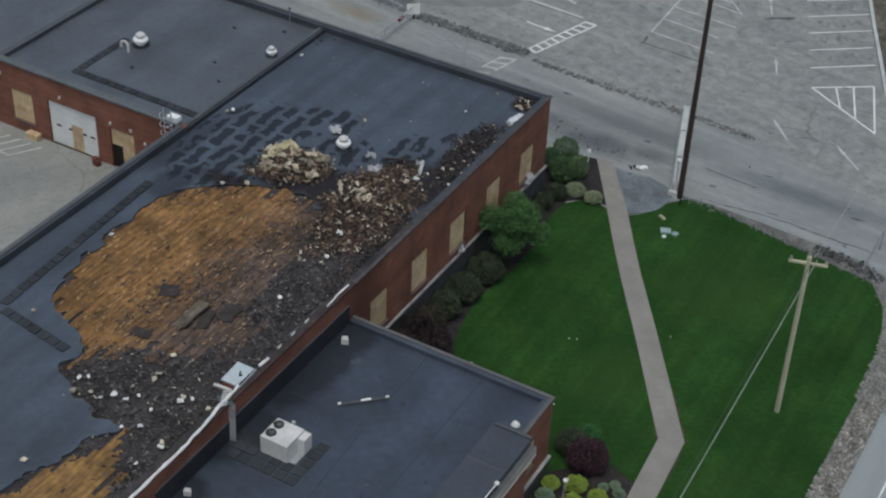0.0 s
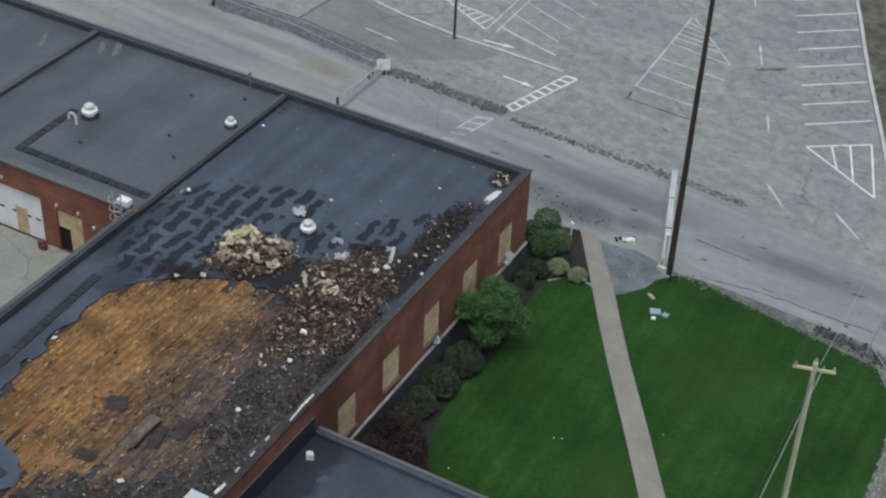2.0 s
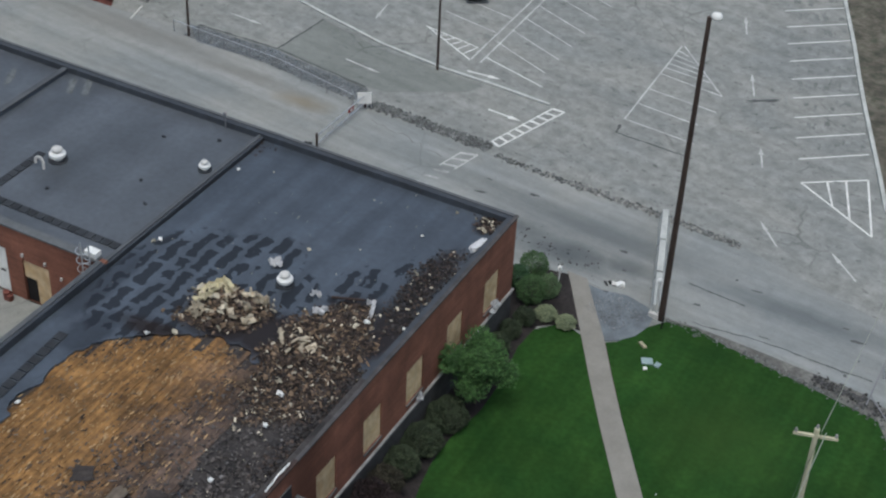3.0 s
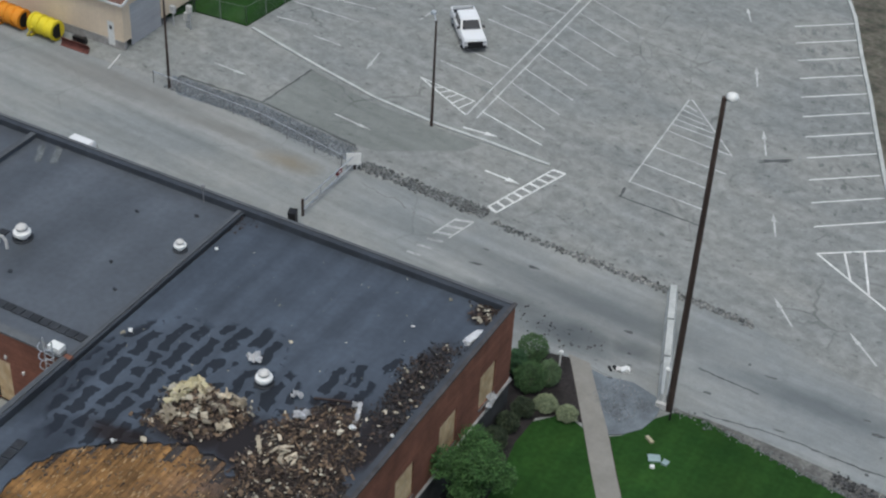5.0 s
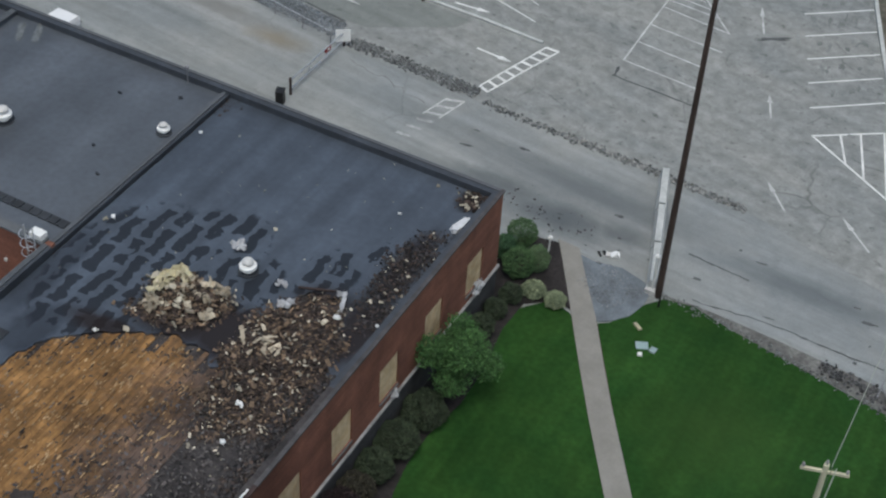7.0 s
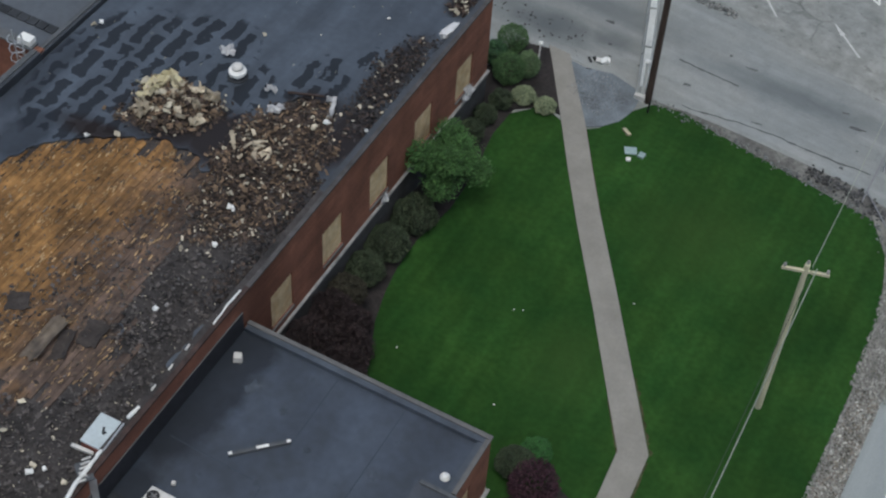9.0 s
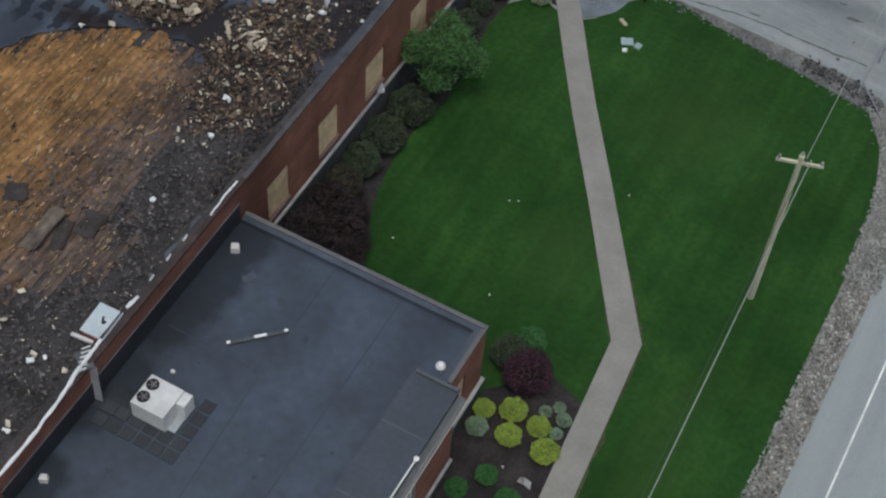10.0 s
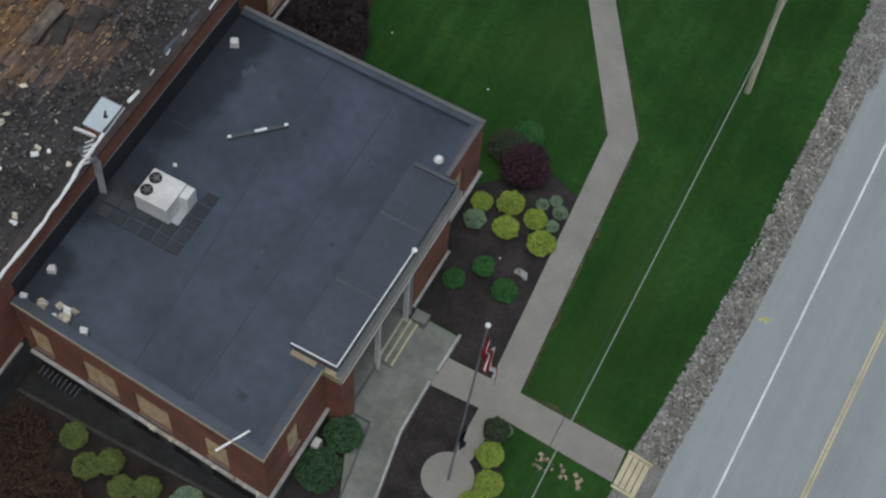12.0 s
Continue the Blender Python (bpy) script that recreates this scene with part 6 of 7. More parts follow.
def litter(name, poly, count, smin, smax, flat, heap, mat, label, seed, power=1.0, z=ROOF_Z - 0.1, long=1.0, avoid=(), turn=None):
    """Many broken bits strewn over a patch of roof, higher towards its middle."""
    r, verts, faces = random.Random(seed), [], []
    xs, ys = [p[0] for p in poly], [p[1] for p in poly]
    mx, my = sum(xs) / len(xs), sum(ys) / len(ys)
    span = max(max(xs) - min(xs), max(ys) - min(ys)) / 2
    done = 0
    while done < count:
        x, y = r.uniform(min(xs), max(xs)), r.uniform(min(ys), max(ys))
        if not inside(*ragged(x, y), poly):
            continue
        if noise.noise(Vector((x * 0.8, y * 0.8, seed))) < -0.25 and r.random() < 0.6:
            continue
        if any(inside(x, y, a) for a in avoid) and r.random() < 0.95:
            continue
        done += 1
        x, y = min(x + r.gauss(0, 0.22), -0.5), y + r.gauss(0, 0.22)
        s = smin + (smax - smin) * r.random() ** (1.8 * power)
        lift = heap * max(0, 1 - math.hypot(x - mx, y - my) / span) * r.random()
        m = Euler((r.uniform(-0.8, 0.8) * (1 - flat), r.uniform(-0.8, 0.8) * (1 - flat), r.uniform(0, 6.28) if turn is None else r.gauss(turn, 0.12))).to_matrix()
        h = Vector((s * r.uniform(0.6, 1.1) * long, s * r.uniform(0.3, 0.75), s * r.uniform(0.06, 0.25))) / 2
        c, base = Vector((x, y, z + lift + h.z + 0.02)), len(verts)
        for dz in (-1, 1):
            for dx, dy in ((-1, -1), (1, -1), (1, 1), (-1, 1)):
                j = Vector((dx * h.x * r.uniform(0.6, 1.15), dy * h.y * r.uniform(0.6, 1.15), dz * h.z * r.uniform(0.6, 1.2)))
                verts.append(tuple(c + m @ j))
        for f in ((3, 2, 1, 0), (4, 5, 6, 7), (0, 1, 5, 4), (1, 2, 6, 5), (2, 3, 7, 6), (3, 0, 4, 7)):
            faces.append([base + q for q in f])
    me = bpy.data.meshes.new(name)
    me.from_pydata(verts, [], faces)
    me.materials.append(mat)
    return tagged(new(name, me), label, "debris", "", "stuff")


TAN_PILE = [(-6.3, -15.3), (-5.7, -12.8), (-4.6, -11.6), (-3.3, -10.9), (-2.1, -12.2), (-1.2, -15.0), (-0.7, -17.5), (-1.3, -20.2), (-2.6, -21.1), (-4.0, -21.9), (-4.7, -20.5), (-5.6, -17.5)]
FOAM_PILE = [(-11.2, -16.9), (-11.7, -14.6), (-11.3, -13.7), (-9.7, -13.4), (-7.7, -13.6), (-7.0, -14.5), (-8.2, -16.6), (-9.6, -17.1)]
SPLIT_WOOD = material("split_wood", (0.30, 0.20, 0.105), 0.25, 0.9, 1.0, 6.0, 0.2, random_amt=0.4)
DEBRIS_DARK = material("sooty_debris", (0.036, 0.033, 0.034), 0.25, 0.9, 1.0, 6.0, 0.2, random_amt=0.7)
TAN_PALE = material("pale_tan_debris", (0.135, 0.094, 0.063), 0.25, 0.9, 1.0, 6.0, 0.2, random_amt=0.6)
ASH_BITS = material("ash_grey_debris", (0.125, 0.118, 0.118), 0.25, 0.9, 1.0, 6.0, 0.2, random_amt=0.5)
CHAR_BITS = material("char_flakes", (0.06, 0.045, 0.035), 0.3, 0.9, 1.0, 6.0, 0.2, random_amt=0.6)
TAN_BITS = material("tan_debris", (0.064, 0.045, 0.035), 0.25, 0.9, 1.0, 6.0, 0.2, random_amt=0.65, tint=(0.042, 0.032, 0.029))
BURNT_FIELD = RUBBLE[:-7] + [(-0.45, -50), (-6.5, -50)] + RUBBLE[-5:]
litter("rubble", BURNT_FIELD, 6800, 0.05, 0.27, 0.2, 0.1, DEBRIS, "dark charred roofing rubble", 31, avoid=(BURN_2, BURN))
litter("rubble", BURNT_FIELD, 700, 0.04, 0.2, 0.2, 0.1, ASH_BITS, "ash-grey scraps among charred rubble", 51, 1.4, ROOF_Z - 0.05, avoid=(BURN_2, BURN))
litter("rubble", BURNT_FIELD, 420, 0.04, 0.17, 0.2, 0.1, DEBRIS_PALE, "pale scraps among charred rubble", 32, 1.5, ROOF_Z - 0.04, avoid=(BURN_2, BURN))
litter("rubble", TAN_PILE, 4600, 0.06, 0.26, 0.15, 0.3, TAN_BITS, "brown and tan broken insulation rubble", 33, 0.9, ROOF_Z - 0.08, 1.2)
litter("rubble", TAN_PILE, 900, 0.07, 0.28, 0.15, 0.38, TAN_PALE, "tan insulation scraps in the rubble", 46, 1.0, ROOF_Z, 1.3)
litter("rubble", TAN_PILE, 190, 0.07, 0.25, 0.15, 0.4, DEBRIS_PALE, "cream insulation scraps in the rubble", 34, 1.2, ROOF_Z + 0.02, 1.3)
litter("rubble", [(-6.0, -15.8), (-5.3, -14.6), (-3.8, -14.3), (-3.5, -15.4), (-4.3, -16.6), (-5.4, -16.6)], 24, 0.16, 0.5, 0.05, 0.45, FOAM, "cream torn insulation strips heaped together", 52, 0.9, ROOF_Z + 0.12, 1.9)
litter("insulation_heap", FOAM_PILE, 520, 0.10, 0.38, 0.1, 0.62, TAN_PALE, "tan torn insulation scraps", 45, 1.0, ROOF_Z, 1.1)
litter("insulation_heap", FOAM_PILE, 130, 0.10, 0.40, 0.1, 0.5, DEBRIS_PALE, "heap of cream torn insulation scraps", 35, 1.0, ROOF_Z, 1.1)
litter("insulation_heap", FOAM_PILE, 1100, 0.08, 0.30, 0.1, 0.6, TAN_BITS, "brown scraps in the insulation heap", 36, 1.0, ROOF_Z)
EDGE_STRIP = [(-2.5, -11.0), (-2.8, -6.4), (-1.4, -3.9), (-0.5, -4.2), (-0.5, -12.5), (-1.2, -12.5)]
CORNER = [(-2.0, -1.6), (-1.6, -0.5), (-0.5, -0.5), (-0.5, -2.0)]
litter("rubble", EDGE_STRIP, 1300, 0.05, 0.24, 0.2, 0.15, DEBRIS_DARK, "dark charred rubble along the parapet", 37, 1.0, ROOF_Z)
litter("rubble", EDGE_STRIP, 500, 0.06, 0.26, 0.2, 0.2, TAN_BITS, "brown scraps along the parapet", 53, 1.0, ROOF_Z + 0.02)
PARAPET_FOOT = [(-1.5, -16.4), (-0.5, -15.6), (-0.5, -25.0), (-1.7, -25.0), (-1.5, -20.0)]
litter("rubble", PARAPET_FOOT, 900, 0.05, 0.26, 0.2, 0.12, DEBRIS_DARK, "dark charred rubble at the parapet foot", 56, 1.0, ROOF_Z - 0.02)
litter("rubble", PARAPET_FOOT, 260, 0.06, 0.26, 0.2, 0.15, TAN_BITS, "brown scraps at the parapet foot", 57, 1.0, ROOF_Z)
litter("rubble", CORNER, 170, 0.08, 0.34, 0.2, 0.15, TAN_BITS, "brown rubble in the roof corner", 38, 1.0, ROOF_Z)
litter("rubble", CORNER, 16, 0.14, 0.38, 0.2, 0.2, DEBRIS_PALE, "pale scraps in the roof corner", 54, 1.0, ROOF_Z + 0.1)
litter("splinters", BURN, 420, 0.05, 0.16, 0.8, 0.0, CHAR_BITS, "small charred flakes on the scorched deck", 41, 1.4, ROOF_Z - 0.06, 2.6, turn=1.57)
litter("splinters", BURN, 700, 0.03, 0.14, 0.6, 0.0, DECK_ASH, "small splinters on the scorched deck", 39, 1.4, ROOF_Z - 0.06, 2.0)
litter("splinters", [(-9, -33), (-6, -28), (-2.5, -29), (-4.4, -25), (-4.4, -21), (-6.5, -18.5), (-7.5, -24), (-9, -28)], 1300, 0.05, 0.22, 0.3, 0.0, DEBRIS, "charred scraps at the edge of the deck", 40, 1.2, ROOF_Z - 0.06)

litter("splinters", [(-14.2, -22.0), (-13.3, -20.3), (-10.8, -18.2), (-8.1, -16.9), (-5.6, -17.7), (-4.6, -21), (-6.0, -20.2), (-8.3, -18.6), (-10.6, -19.6), (-12.8, -21.6)], 420, 0.04, 0.16, 0.5, 0.0, CHAR_BITS, "charred flakes along the torn roof edge", 47, 1.3, ROOF_Z - 0.06, 1.6)
litter("rubble", EDGE_STRIP, 34, 0.08, 0.28, 0.2, 0.2, DEBRIS_PALE, "pale scraps along the parapet", 48, 1.2, ROOF_Z + 0.06)
litter("rubble", [(-17.0, -2.6), (-17.0, -0.5), (-15.6, -0.5), (-16.2, -1.6)], 26, 0.06, 0.24, 0.2, 0.1, TAN_BITS, "brown scraps in the back roof corner", 55, 1.0, ROOF_Z + 0.02)
litter("rubble", [(-16.5, -19), (-16.5, -1), (-1, -1), (-1, -10), (-8, -12)], 60, 0.04, 0.14, 0.3, 0.0, DEBRIS_PALE, "small pale scraps strewn on the roof", 49, 1.4, ROOF_Z + 0.02)

litter("splinters", BURN, 1300, 0.04, 0.14, 0.8, 0.0, SPLIT_WOOD, "pale splinters on the scorched deck", 50, 1.4, ROOF_Z - 0.055, 2.6, turn=1.57)

# soot over the deck's edge, buckled sheets and single scraps
SOOT = material("soot", (0.032, 0.027, 0.026), 0.35, 0.95, 0.9, 5.0, 0.3, tint=(0.05, 0.042, 0.038))
def buckled(x, y, rx, ry, lift, rot, mat, label, seed):
    bm, r = B(), random.Random(seed)
    n, rows = 7, []
    for i in range(n):
        row = []
        for j in range(n):
            u, v = i / (n - 1) * 2 - 1, j / (n - 1) * 2 - 1
            px, py = rx * u * (1 + r.uniform(-0.12, 0.12)), ry * v * (1 + r.uniform(-0.12, 0.12))
            row.append(bm.verts.new((x + px * math.cos(rot) - py * math.sin(rot), y + px * math.sin(rot) + py * math.cos(rot), ROOF_Z - 0.05 + lift * max(0, u) ** 2 + r.uniform(0, 0.03))))
        rows.append(row)
    for i in range(n - 1):
        for j in range(n - 1):
            bm.faces.new((rows[i][j], rows[i + 1][j], rows[i + 1][j + 1], rows[i][j + 1]))
    ext = bmesh.ops.extrude_face_region(bm, geom=bm.faces[:])
    for q in [g for g in ext["geom"] if isinstance(g, bmesh.types.BMVert)]:
        q.co.z += 0.03
    solo("buckled_sheet", bm, mat, label, "roof sheet", "buckled sheets")


buckled(-5.9, -29.4, 0.45, 1.2, 0.3, 0.0, DECK_ASH, "buckled scorched decking sheet curling up", 1)
buckled(-5.1, -29.3, 0.35, 0.8, 0.2, 0.3, SOOT, "sooty buckled roofing sheet", 2)
buckled(-8.2, -28.4, 0.5, 0.5, 0.05, 0.4, SOOT, "dark charred sheet lying on the deck", 3)
buckled(-4.4, -28.2, 0.5, 0.7, 0.1, 0.1, SOOT, "sooty roofing sheet lying on the deck", 4)
buckled(-7.2, -31.9, 0.5, 0.35, 0.05, 0.2, SOOT, "charred scrap on the deck edge", 5)


def crumpled(name, x, y, z, sx, sy, turn, tilt, amp, mat, label, category, group, seed):
    """A torn, crumpled sheet with a ragged rim and real thickness."""
    r, bm, rows, nx, ny = random.Random(seed), B(), [], 9, 7
    m = Euler((tilt, r.uniform(-0.15, 0.15), turn)).to_matrix()
    off = Vector((seed * 3.7, seed * 1.3, 0))
    for i in range(nx):
        row = []
        for j in range(ny):
            u, v = i / (nx - 1) * 2 - 1, j / (ny - 1) * 2 - 1
            rim = 1 + 0.75 * max(abs(u), abs(v)) * noise.noise(Vector((u * 1.9, v * 1.9, seed * 2.3)))
            h = amp * (noise.noise(Vector((u * 1.7, v * 1.3, 0)) + off) + 0.6 * noise.noise(Vector((u * 4.1, v * 3.3, 5)) + off))
            row.append(bm.verts.new(Vector((x, y, z)) + m @ Vector((u * sx / 2 * rim, v * sy / 2 * rim, h))))
        rows.append(row)
    for i in range(nx - 1):
        for j in range(ny - 1):
            bm.faces.new((rows[i][j], rows[i + 1][j], rows[i + 1][j + 1], rows[i][j + 1]))
    ext = bmesh.ops.extrude_face_region(bm, geom=bm.faces[:])
    for q in [g for g in ext["geom"] if isinstance(g, bmesh.types.BMVert)]:
        q.co.z += 0.03
    bmesh.ops.recalc_face_normals(bm, faces=bm.faces)
    return solo(name, bm, mat, label, category, group)


FOAM_YELLOW = material("yellowed_foam", (0.47, 0.42, 0.25), 0.2, 0.85, 0.9, 5.0, 0.2, tint=(0.38, 0.34, 0.25))
SHEETS = ((-11.0, -14.2, 1.3, 0.6, 0.9, FOAM_YELLOW), (-10.3, -13.9, 1.1, 0.5, -0.4, FOAM_YELLOW), (-10.8, -15.0, 1.2, 0.55, 1.2, FOAM_YELLOW), (-10.6, -16.1, 0.7, 0.5, 0.4, FOAM), (-10.4, -16.6, 0.5, 0.4, 1.4, FOAM), (-9.7, -14.5, 0.55, 0.4, 0.2, FOAM), (-8.9, -13.8, 0.6, 0.4, 0.8, FOAM), (-8.1, -13.9, 0.8, 0.4, 0.1, FOAM), (-8.4, -14.7, 0.5, 0.3, 2.6, FOAM), (-7.9, -15.7, 0.45, 0.35, 1.0, FOAM))
for k, (x, y, sx, sy, turn, mat) in enumerate(SHEETS):
    crumpled("insulation_board", x, y, ROOF_Z + 0.36, sx, sy, turn, 0.45 * math.sin(k * 2.1), 0.34, mat, "crumpled yellowed foam sheet on the heap" if mat == FOAM_YELLOW else "torn cream foam sheet on the heap", "insulation", "insulation boards", k + 1)
rnd = random.Random(61)
for k in range(24):
    x, y = rnd.gauss(-9.3, 1.0), rnd.gauss(-15.0, 0.8)
    if not inside(x, y, FOAM_PILE):
        continue
    bm = B()
    chip(bm, rnd, (x, y, ROOF_Z + rnd.uniform(0.2, 0.4)), rnd.uniform(0.2, 0.5), rnd.uniform(0.15, 0.32), 0.09, 0.7)
    solo("insulation_board", bm, FOAM if k % 3 else DEBRIS_PALE, "broken cream foam insulation board on the heap", "insulation", "insulation boards")
WHITE_FILM = material("white_torn_membrane", (0.47, 0.47, 0.48), 0.15, 0.6, 0.9, 5.0, 0.1)
for k, (x, y, sx, sy, turn, tilt) in enumerate(((-5.25, -12.9, 0.9, 0.45, 0.5, 0.3), (-5.0, -12.6, 0.5, 0.4, 2.0, -0.3), (-6.1, -11.8, 0.8, 0.35, 0.2, 0.2), (-2.85, -11.4, 0.35, 1.2, 0.15, 0.5), (-3.2, -10.9, 0.7, 0.3, 0.4, 0.2), (-9.45, -10.6, 0.9, 0.55, 0.6, 0.2))):
    crumpled("torn_sheet", x, y, ROOF_Z + 0.2, sx * 0.65, sy * 0.85, turn, tilt, 0.3, WHITE_FILM, "torn white membrane scrap curling up from the roof", "roof sheet", "torn sheets", 40 + k)
bm = B()
beam(bm, (-5.3, -11.5, ROOF_Z + 0.12), (-3.6, -10.9, ROOF_Z + 0.2), 0.09, 0.09)
solo("timber_piece", bm, DARK_POLE, "charred timber lying on the roof rubble", "timber")
scraps = [(-3.3, -1.1, 0.22), (-3.9, -4.1, 0.2), (-16.4, -4.0, 0.25), (-16.3, -12.4, 0.3), (-16.1, -12.0, 0.22), (-13.9, -26.3, 0.28), (-10.6, -18.1, 0.3), (-11.8, -18.9, 0.3), (-2.9, -25.8, 0.26), (-4.0, -22.4, 0.25), (-3.4, -19.3, 0.4), (-2.8, -21.5, 0.3), (-8.6, -8.5, 0.2), (-0.7, -11.8, 0.25), (-2.3, -35.0, 0.32), (-3.0, -12.9, 0.4), (-2.6, -12.3, 0.35), (-1.9, -34.6, 0.25), (-12.9, -33.6, 0.25), (-1.1, -38.0, 0.3), (-2.8, -37.4, 0.25)]
scraps += [(-7.12, -37.2, 0.34), (-7.5, -36.31, 0.24), (-7.16, -36.0, 0.26), (-6.36, -36.81, 0.24), (-5.71, -36.87, 0.18), (-5.32, -36.33, 0.34), (-4.91, -35.39, 0.2), (-4.58, -36.3, 0.24), (-4.24, -35.74, 0.18), (-4.35, -34.39, 0.26), (-3.1, -36.25, 0.18), (-3.54, -37.93, 0.26), (-5.86, -42.0, 0.32), (-1.38, -39.47, 0.22)]
for k, (x, y, s) in enumerate(scraps):
    bm = B()
    r = random.Random(100 + k)
    chip(bm, r, (x, y, ROOF_Z + 0.06 + s * 0.15), s * r.uniform(0.65, 1.0), s * r.uniform(0.45, 0.75), s * 0.35, 0.4)
    bmesh.ops.subdivide_edges(bm, edges=bm.edges[:], cuts=1, use_grid_fill=True)
    for q in bm.verts:
        q.co += Vector((r.uniform(-1, 1), r.uniform(-1, 1), r.uniform(-0.4, 0.6))) * s * 0.16
    solo("debris_piece", bm, WHITE if k % 3 else DEBRIS_PALE, "loose white scrap on the burnt roof", "debris", "roof scraps")
for k, (x, y) in enumerate(((-2.38, -34.68), (-0.84, -34.71), (-0.62, -33.6), (-4.46, -33.98), (-1.27, -37.72), (-4.71, -32.49))):
    bm = B()
    chip(bm, random.Random(k + 300), (x, y, ROOF_Z + 0.07), 0.26, 0.16, 0.09, 0.6)
    solo("insulation_scrap", bm, DEBRIS_PALE, "cream foam scrap on the charred roof", "insulation", "foam scraps")
bm = B()
turned_box(bm, (-0.7, -3.4, ROOF_Z + 0.2), (0.42, 1.25, 0.34), Euler((0.05, 0.1, -0.3)).to_matrix())
bmesh.ops.bevel(bm, geom=bm.edges[:], offset=0.14, segments=3)
solo("insulation_roll", bm, WHITE_FILM, "pale rolled insulation batt at the parapet", "insulation")


# ---- loose things by the path and lane ----
for k in range(3):
    b = thing("concrete_barrier", (4.4 + k * 1.1, 13.4 - k * 3.2, 0), "pale concrete road barrier beside the lane", "barrier", "road barriers")
    a0, a1 = Vector((4.1 + k * 1.12, 14.8 - k * 3.3, 0)), Vector((5.15 + k * 1.12, 11.65 - k * 3.3, 0))
    bm = B()
    d = (a1 - a0).normalized()
    s = Vector((-d.y, d.x, 0))
    prof = ((-0.33, 0.0), (-0.33, 0.2), (-0.24, 0.4), (-0.20, 0.85), (0.20, 0.85), (0.24, 0.4), (0.33, 0.2), (0.33, 0.0))
    ends = [[bm.verts.new(p + s * u + Vector((0, 0, v))) for u, v in prof] for p in (a0, a1)]
    for j in range(len(prof)):
        bm.faces.new((ends[0][j], ends[0][(j + 1) % 8], ends[1][(j + 1) % 8], ends[1][j]))
    bm.faces.new(ends[0][::-1])
    bm.faces.new(ends[1])
    bmesh.ops.recalc_face_normals(bm, faces=bm.faces)
    part("body", bm, KERB, b)
bm = B()
tube(bm, (7.45, 5.05, 0.3), (7.4, 5.0, 2.6), 0.10, 0.10, 10)
lathe(bm, (7.4, 5.0, 2.6), [(0.1, 0), (0.16, 0.05), (0.16, 0.18), (0.06, 0.26)], 10)
solo("marker_post", bm, WHITE, "white pipe marker post at the pole foot", "post")
bm = B()
box(bm, 7.05, 4.75, 0, 7.7, 5.25, 0.32)
bmesh.ops.bevel(bm, geom=bm.edges[:], offset=0.03, segments=1)
solo("concrete_block", bm, WHITE_DIRTY, "pale concrete block at the pole foot", "block")
bm = B()
tube(bm, (8.2, 4.1, 0.0), (8.22, 4.1, 0.95), 0.06, 0.05, 8)
solo("stub_post", bm, BLACK, "short black post at the lawn corner", "post")
bm = B()
tube(bm, (1.06, 4.75, 0.05), (1.08, 4.75, 1.25), 0.045, 0.045, 8)
lathe(bm, (1.08, 4.75, 1.2), [(0.06, 0), (0.13, 0.05), (0.13, 0.2), (0.05, 0.28)], 10)
solo("path_light", bm, WHITE, "white post lamp beside the corner shrubs", "path light")
for k, (x, y, sx, sy, m, lab) in enumerate(((8.65, 0.75, 0.68, 0.5, TEAL, "pale blue-grey sheet lying on the lawn"), (9.3, 0.75, 0.42, 0.34, TEAL, "pale scrap of sheet lying on the lawn"), (7.85, 2.0, 0.6, 0.22, FOAM_YELLOW, "yellowish foam offcut lying on the lawn"), (8.8, 0.1, 0.25, 0.25, WHITE, "white scrap lying on the lawn"))):
    bm = B()
    turned_box(bm, (x, y, 0.11), (sx, sy, 0.09), Euler((0.05, 0.08, 0.5 + k)).to_matrix())
    solo("lawn_scrap", bm, m, lab, "scrap", "lawn scraps")
for k, (x, y, sx, sy, sz, m) in enumerate(((4.35, 6.6, 0.35, 0.5, 0.2, WHITE), (4.1, 6.5, 0.3, 0.4, 0.2, WHITE_DIRTY), (4.6, 6.7, 0.2, 0.3, 0.25, WHITE), (3.6, 6.35, 0.35, 0.12, 0.1, BLACK), (3.8, 6.6, 0.3, 0.12, 0.1, BLACK), (3.9, 5.6, 0.1, 0.35, 0.08, BLACK))):
    bm = B()
    chip(bm, random.Random(k), (x, y, sz / 2 + 0.02), sx, sy, sz, 0.1)
    solo("rubbish_piece", bm, m, "discarded white and black scrap on the asphalt", "rubbish", "lane rubbish")
for k, (x, y) in enumerate(((8.2, -12.4), (8.6, -12.2), (4.4, -17.4), (13.2, -9.0), (14.8, -25.9), (16.2, -26.3), (10.0, -18.0))):
    bm = B()
    chip(bm, random.Random(k + 40), (x, y, 0.09), 0.08, 0.06, 0.03, 0.3)
    solo("litter_scrap", bm, WHITE_DIRTY, "small white paper scrap on the ground", "litter", "lawn litter")
bm = B()
chip(bm, random.Random(2), (16.05, -26.2, 0.25), 0.5, 0.3, 0.35, 0.6)
solo("garden_stone", bm, LEDGE, "pale garden stone in the mulch", "stone")
TAN_STONE = material('tan_stone', (0.24, 0.20, 0.15), 0.25, 0.9, 1.0, 8.0, 0.3, random_amt=0.5)
rnd = random.Random(64)
